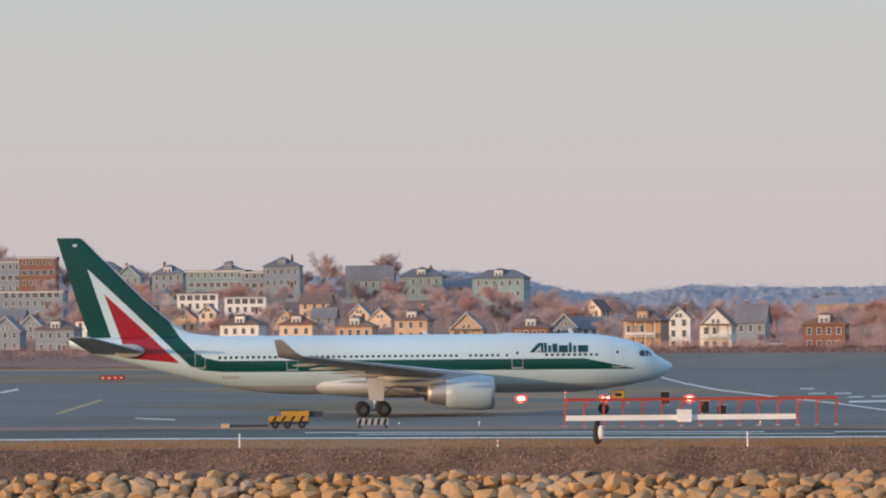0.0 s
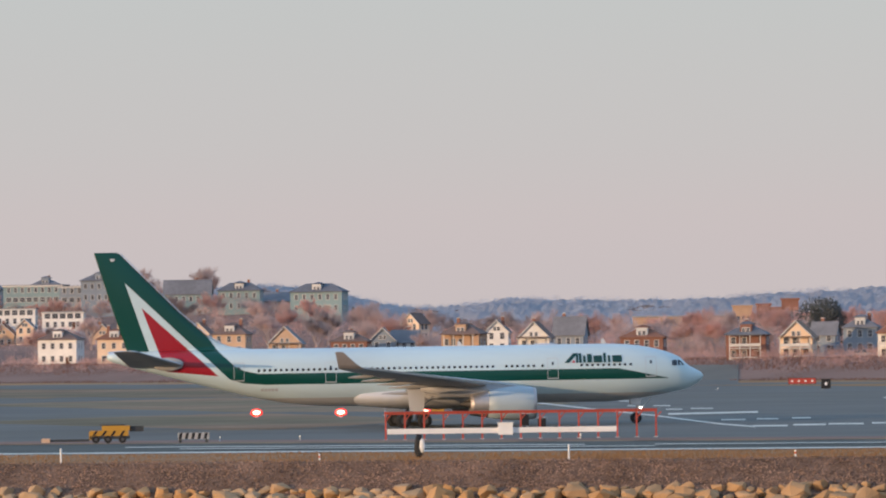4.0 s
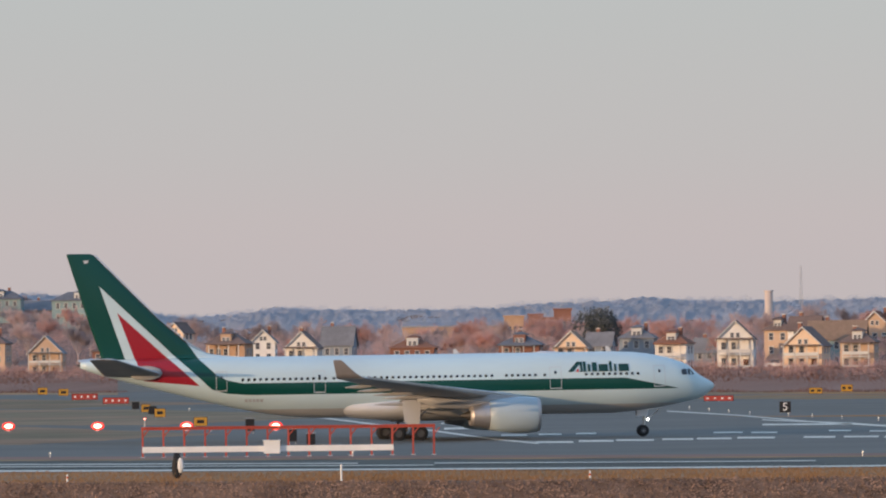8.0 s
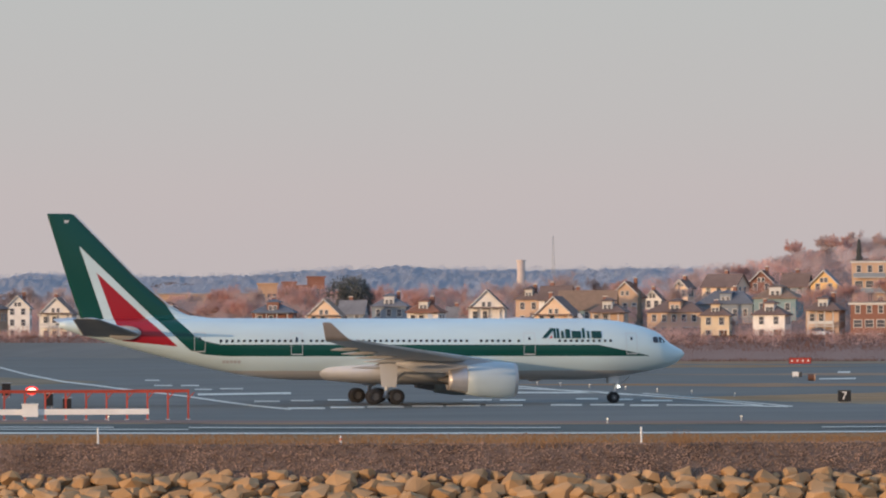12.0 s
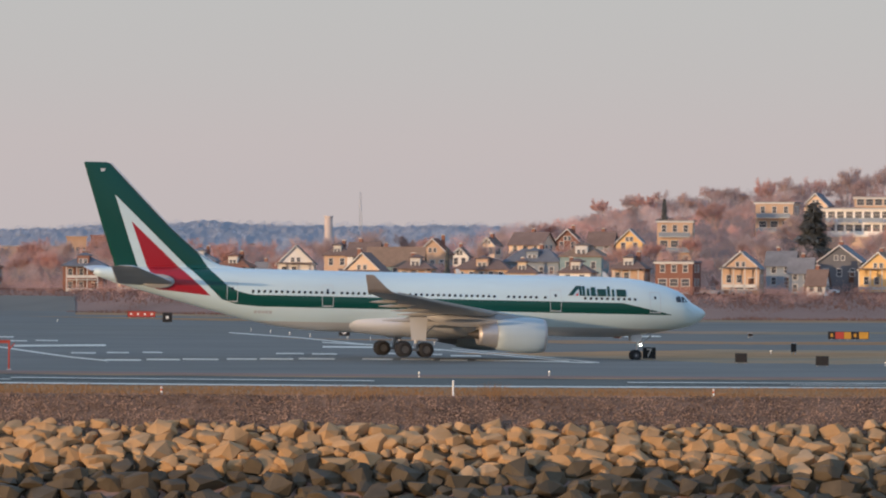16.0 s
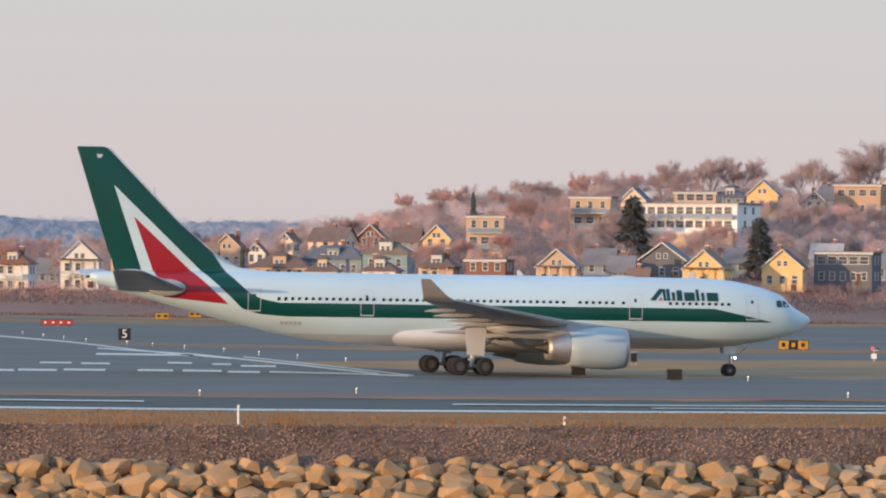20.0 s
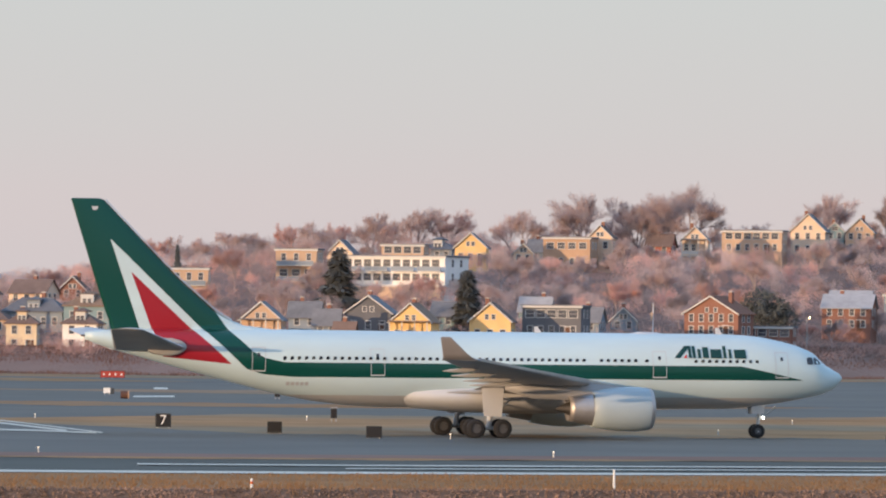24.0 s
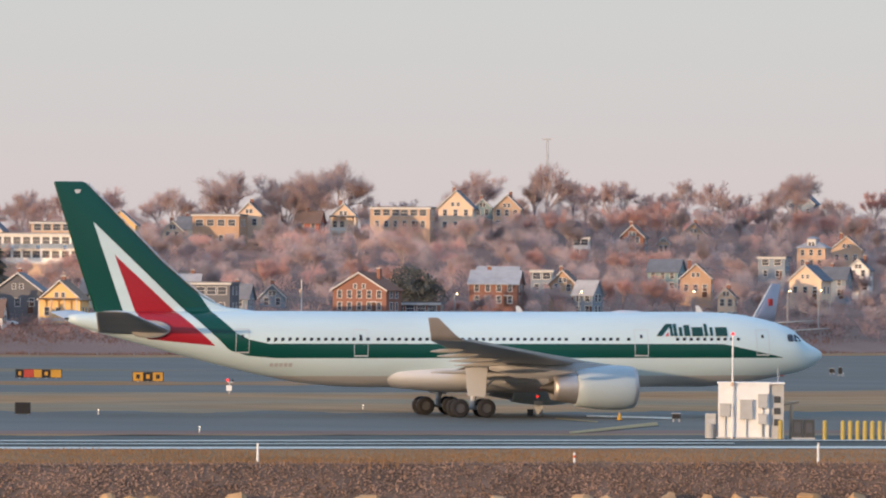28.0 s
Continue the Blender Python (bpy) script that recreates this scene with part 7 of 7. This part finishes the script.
def far_airliner():
    t = thing("far_airliner", pose(0, 0, 0), "cream airliner with dark belly and grey fin, taxiing far off", "airplane")
    prof = ((0, 4.2, 0.05), (0.4, 4.25, 0.6), (1.6, 4.35, 1.3), (3.5, 4.5, 1.85), (6, 4.6, 2.1), (30, 4.6, 2.1), (36, 4.9, 1.75), (42, 5.5, 1.0), (46.5, 5.9, 0.35))
    part("fuselage", loft([[(-s, r * math.cos(2 * math.pi * i / 24), z + r * math.sin(2 * math.pi * i / 24)) for i in range(24)] for s, z, r in prof]), M["cream_hull"], t, "cream hull", True)
    part("belly", loft([[(-s, r * 1.01 * math.cos(math.pi + math.pi * (i + 1.5) / 15), z + r * 1.01 * math.sin(math.pi + math.pi * (i + 1.5) / 15)) for i in range(13)] for s, z, r in prof[1:-1]], close=False, caps=False), M["dark_blue"], t, "dark blue belly", True)
    part("fin", loft([[(-(le + x), u, z) for x, u in foil(te - le, 0.08)] for le, te, z in ((37.0, 45.0, 6.2), (39.3, 45.6, 8.0), (44.0, 47.0, 13.4))]), M["fin_grey"], t, "grey fin", True)
    part("fin_emblem", boxed(-43.9, -42.6, -0.42, 0.42, 9.3, 10.6), M["sign_red"], t, "plain red emblem")
    part("fin_edge", slab([(-37.0, -0.06, 6.3), (-37.5, -0.06, 6.3), (-44.3, -0.06, 13.4), (-43.9, -0.06, 13.4)], 0.12, (0, 1, 0)), M["white_paint"], t)
    for side in (-1, 1):
        w = part("wing", wing_loft([(side * 1.5, 15, 8, 3.4, 0.13), (side * 7, 19.5, 5, 3.9, 0.12), (side * 21, 29.5, 2, 5.2, 0.1)]), M["wing_grey"], t, "", True)
        part("stabilizer", wing_loft([(side * 0.5, 41, 4.2, 5.9, 0.1), (side * 7.5, 45.5, 1.8, 6.6, 0.09)]), M["wing_grey"], t, "", True)
        e = part("engine", revolve(((0.3, 0.95), (0, 1.05), (0.4, 1.2), (2.2, 1.2), (3.6, 0.9), (4.2, 0.6)), 14.0, side * 6.5, 2.1, 20, True), M["dark_blue"], t, "dark blue engine", True)
        part("inlet", revolve(((0.2, 0.98), (-0.02, 1.05), (0.15, 1.14)), 14.0, side * 6.5, 2.1, 20), M["bare_metal"], e)
        for x in (-20.5, -21.8):
            for dy in (-0.4, 0.4):
                part("wheel", tubed((x, side * 3.6 + dy - 0.15, 0.55), (x, side * 3.6 + dy + 0.15, 0.55), 0.55, 0.55, 14), M["tyre"], t)
        part("gear_leg", tubed((-21.1, side * 3.6, 0.55), (-21.0, side * 3.4, 3), 0.15, 0.18, 8), M["strut"], t)
        part("nose_wheel", tubed((-5.0, side * 0.25 - 0.12, 0.45), (-5.0, side * 0.25 + 0.12, 0.45), 0.45, 0.45, 14), M["tyre"], t)
        for i in range(30):
            s = 8 + i * 0.95
            part("cabin_window", boxed(-s - 0.12, -s + 0.12, side * 2.05 - 0.04, side * 2.05 + 0.04, 4.9, 5.2), M["cabin_glass"], t)
    part("nose_leg", tubed((-5, 0, 0.45), (-4.9, 0, 2.7), 0.1, 0.12, 8), M["strut"], t)
    part("beacon", ball(0.13, (-17, 0, 6.85)), M["lamp_white"], t, "lit white beacon")
    part("belly_beacon", ball(0.22, (-12, 1.6, 3.2)), M["lamp_red"], t, "lit red beacon")
    return t


second = far_airliner()
gull = thing("gull", pose(0, 0, 40), "white gull with grey wings in flight", "bird")
part("body", loft([[(x, r * math.cos(2 * math.pi * i / 10), r * math.sin(2 * math.pi * i / 10)) for i in range(10)] for x, r in ((-0.28, 0.02), (-0.15, 0.06), (0.0, 0.085), (0.14, 0.065), (0.2, 0.045), (0.27, 0.04), (0.3, 0.01))]), M["white_paint"], gull, "", True)
part("beak", tubed((0.29, 0, 0), (0.37, 0, -0.01), 0.015, 0.003, 6), M["sign_yellow"], gull)
part("tail", slab([(-0.25, -0.03, 0), (-0.25, 0.03, 0), (-0.42, 0.08, 0), (-0.42, -0.08, 0)], 0.012, (0, 0, 1)), M["white_paint"], gull)
gull_wings = []
for side_ in (-1, 1):
    w_ = part("wing", loft([[(x0 - c * u, side_ * y, z + th * c * (1 if u in (0.0,) else 0.2)) for u, th in ((0.0, 0.0), (0.3, 0.1), (1.0, 0.0), (0.4, -0.05))] for y, x0, c, z in ((0.05, 0.1, 0.2, 0.03), (0.3, 0.13, 0.18, 0.1), (0.68, 0.0, 0.04, 0.06))]), M["unit_grey"], gull, "grey wing", True)
    gull_wings.append((w_, side_))


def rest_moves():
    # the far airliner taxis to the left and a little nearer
    ax, ay = spot(20.31, 1330)
    h = 216
    ux, uy = math.cos(radians(h)), math.sin(radians(h))
    rows = [(t, 43 + 10.0 * (max(t, 18) - 28)) for t in (0, 9, 18, 20, 22, 24, 26, 28)]
    walk(second, [(t, pose(ax + ux * d, ay + uy * d, -0.15, 0, 0, h)) for t, d in rows])
    # the gull crosses high up in front of the harbour
    walk(gull, [(t, pose(20.0 - 23.5 * (t - 10.3), 125.4 + 2 * (t - 10.3), 16.95 + 5 * max(0, abs(t - 10.4) - 0.2), 0, 0, 178)) for t in (0, 5, 9, 10, 10.2, 10.4, 10.6, 10.8, 12, 20, 28)])
    for wing_, side in gull_wings:
        walk(wing_, [(i * 0.2, pose(0, 0, 0, side * (24 * math.sin(i * 2.1) + 6), 0, 0)) for i in range(141)])


def taxi(x, y, z, turn, nod):
    """Pose of the airliner with its nose at x, y."""
    return pose(x, y, z - DROP, 0, nod, turn)


def motions():
    """All that moves: the taxiing airliner with its rolling wheels, and the rest."""
    walk(plane, [(0, taxi(22.44, 497.73, -0.07, 0.87, 0.07)), (0.5, taxi(25.00, 498.25, -0.06, 1.51, 0.08)), (1, taxi(27.67, 498.77, -0.06, 2.13, 0.07)), (1.5, taxi(30.24, 499.31, -0.05, 2.65, 0.04)), (2, taxi(32.84, 499.90, -0.03, 3.00, -0.03)), (2.5, taxi(35.39, 500.55, -0.03, 3.20, -0.06)), (4.5, taxi(46.03, 504.01, -0.00, 2.94, -0.17)), (5, taxi(48.97, 504.93, 0.01, 2.80, -0.19)), (5.5, taxi(51.79, 505.78, 0.04, 2.64, -0.23)), (6, taxi(53.70, 501.34, 0.02, 2.46, -0.26)), (6.5, taxi(56.44, 501.30, 0.03, 2.38, -0.25)), (7, taxi(59.14, 501.31, 0.04, 2.38, -0.27)), (7.5, taxi(61.67, 501.28, 0.05, 2.40, -0.29)), (8, taxi(64.33, 501.11, 0.03, 2.43, -0.26)), (8.5, taxi(66.83, 500.79, 0.05, 2.44, -0.25)), (9, taxi(69.40, 500.31, 0.05, 2.44, -0.26)), (9.5, taxi(71.89, 499.67, 0.06, 2.42, -0.22)), (10, taxi(74.42, 498.87, 0.06, 2.40, -0.18)), (10.5, taxi(76.81, 497.96, 0.06, 2.36, -0.15)), (11, taxi(79.26, 496.96, 0.01, 2.36, 0.01)), (11.5, taxi(81.61, 495.89, -0.02, 2.37, 0.10)), (12, taxi(84.01, 494.78, -0.05, 2.40, 0.23)), (12.5, taxi(86.29, 493.69, -0.08, 2.45, 0.33)), (14.5, taxi(95.66, 489.54, -0.27, 2.45, 1.01)), (15, taxi(98.07, 488.94, -0.28, 2.40, 1.03)), (15.5, taxi(100.44, 488.52, -0.26, 2.37, 1.01)), (16, taxi(103.06, 488.22, -0.25, 2.39, 0.92)), (16.5, taxi(105.75, 487.98, -0.25, 2.39, 0.89)), (17, taxi(108.41, 487.64, -0.20, 2.30, 0.70)), (17.5, taxi(109.32, 480.11, -0.20, 2.09, 0.75)), (18, taxi(111.26, 476.31, -0.20, 1.93, 0.66)), (18.5, taxi(114.16, 476.58, -0.17, 1.86, 0.55)), (19, taxi(117.12, 476.67, -0.16, 1.75, 0.45)), (19.5, taxi(120.02, 476.28, -0.14, 1.59, 0.37)), (20, taxi(122.68, 475.28, -0.12, 1.29, 0.26)), (20.5, taxi(125.28, 473.86, -0.12, 0.97, 0.24)), (21, taxi(128.09, 472.42, -0.09, 0.71, 0.14)), (21.5, taxi(130.94, 470.94, -0.09, 0.47, 0.11)), (23.5, taxi(142.15, 464.66, -0.00, -0.55, -0.03)), (24, taxi(144.97, 462.88, 0.03, -0.77, -0.11)), (24.5, taxi(147.75, 461.05, 0.06, -1.02, -0.18)), (25, taxi(150.60, 459.25, 0.10, -1.32, -0.22)), (25.5, taxi(153.47, 457.54, 0.12, -1.60, -0.28)), (26, taxi(156.36, 455.92, 0.14, -1.90, -0.30)), (26.5, taxi(159.26, 454.40, 0.16, -2.23, -0.36)), (27, taxi(162.17, 452.91, 0.16, -2.60, -0.37)), (27.5, taxi(164.99, 451.47, 0.16, -3.01, -0.39)), (28, taxi(167.75, 450.04, 0.16, -3.40, -0.39))])
    for wh in plane_wheels:
        r = wh.location.z - 0.03
        base = Matrix.Translation(wh.location)
        rows = []
        for i in range(141):
            t = i * 0.2
            d = float(np.interp(t, (0, 5, 9, 12, 16, 20, 24, 28), (0, 26.4, 47.0, 61.5, 79.6, 100.7, 122.9, 145.2)))
            rows.append((t, base @ pose(0, 0, 0, 0, math.degrees(d / r), 0)))
        walk(wh, rows)
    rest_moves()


motions()
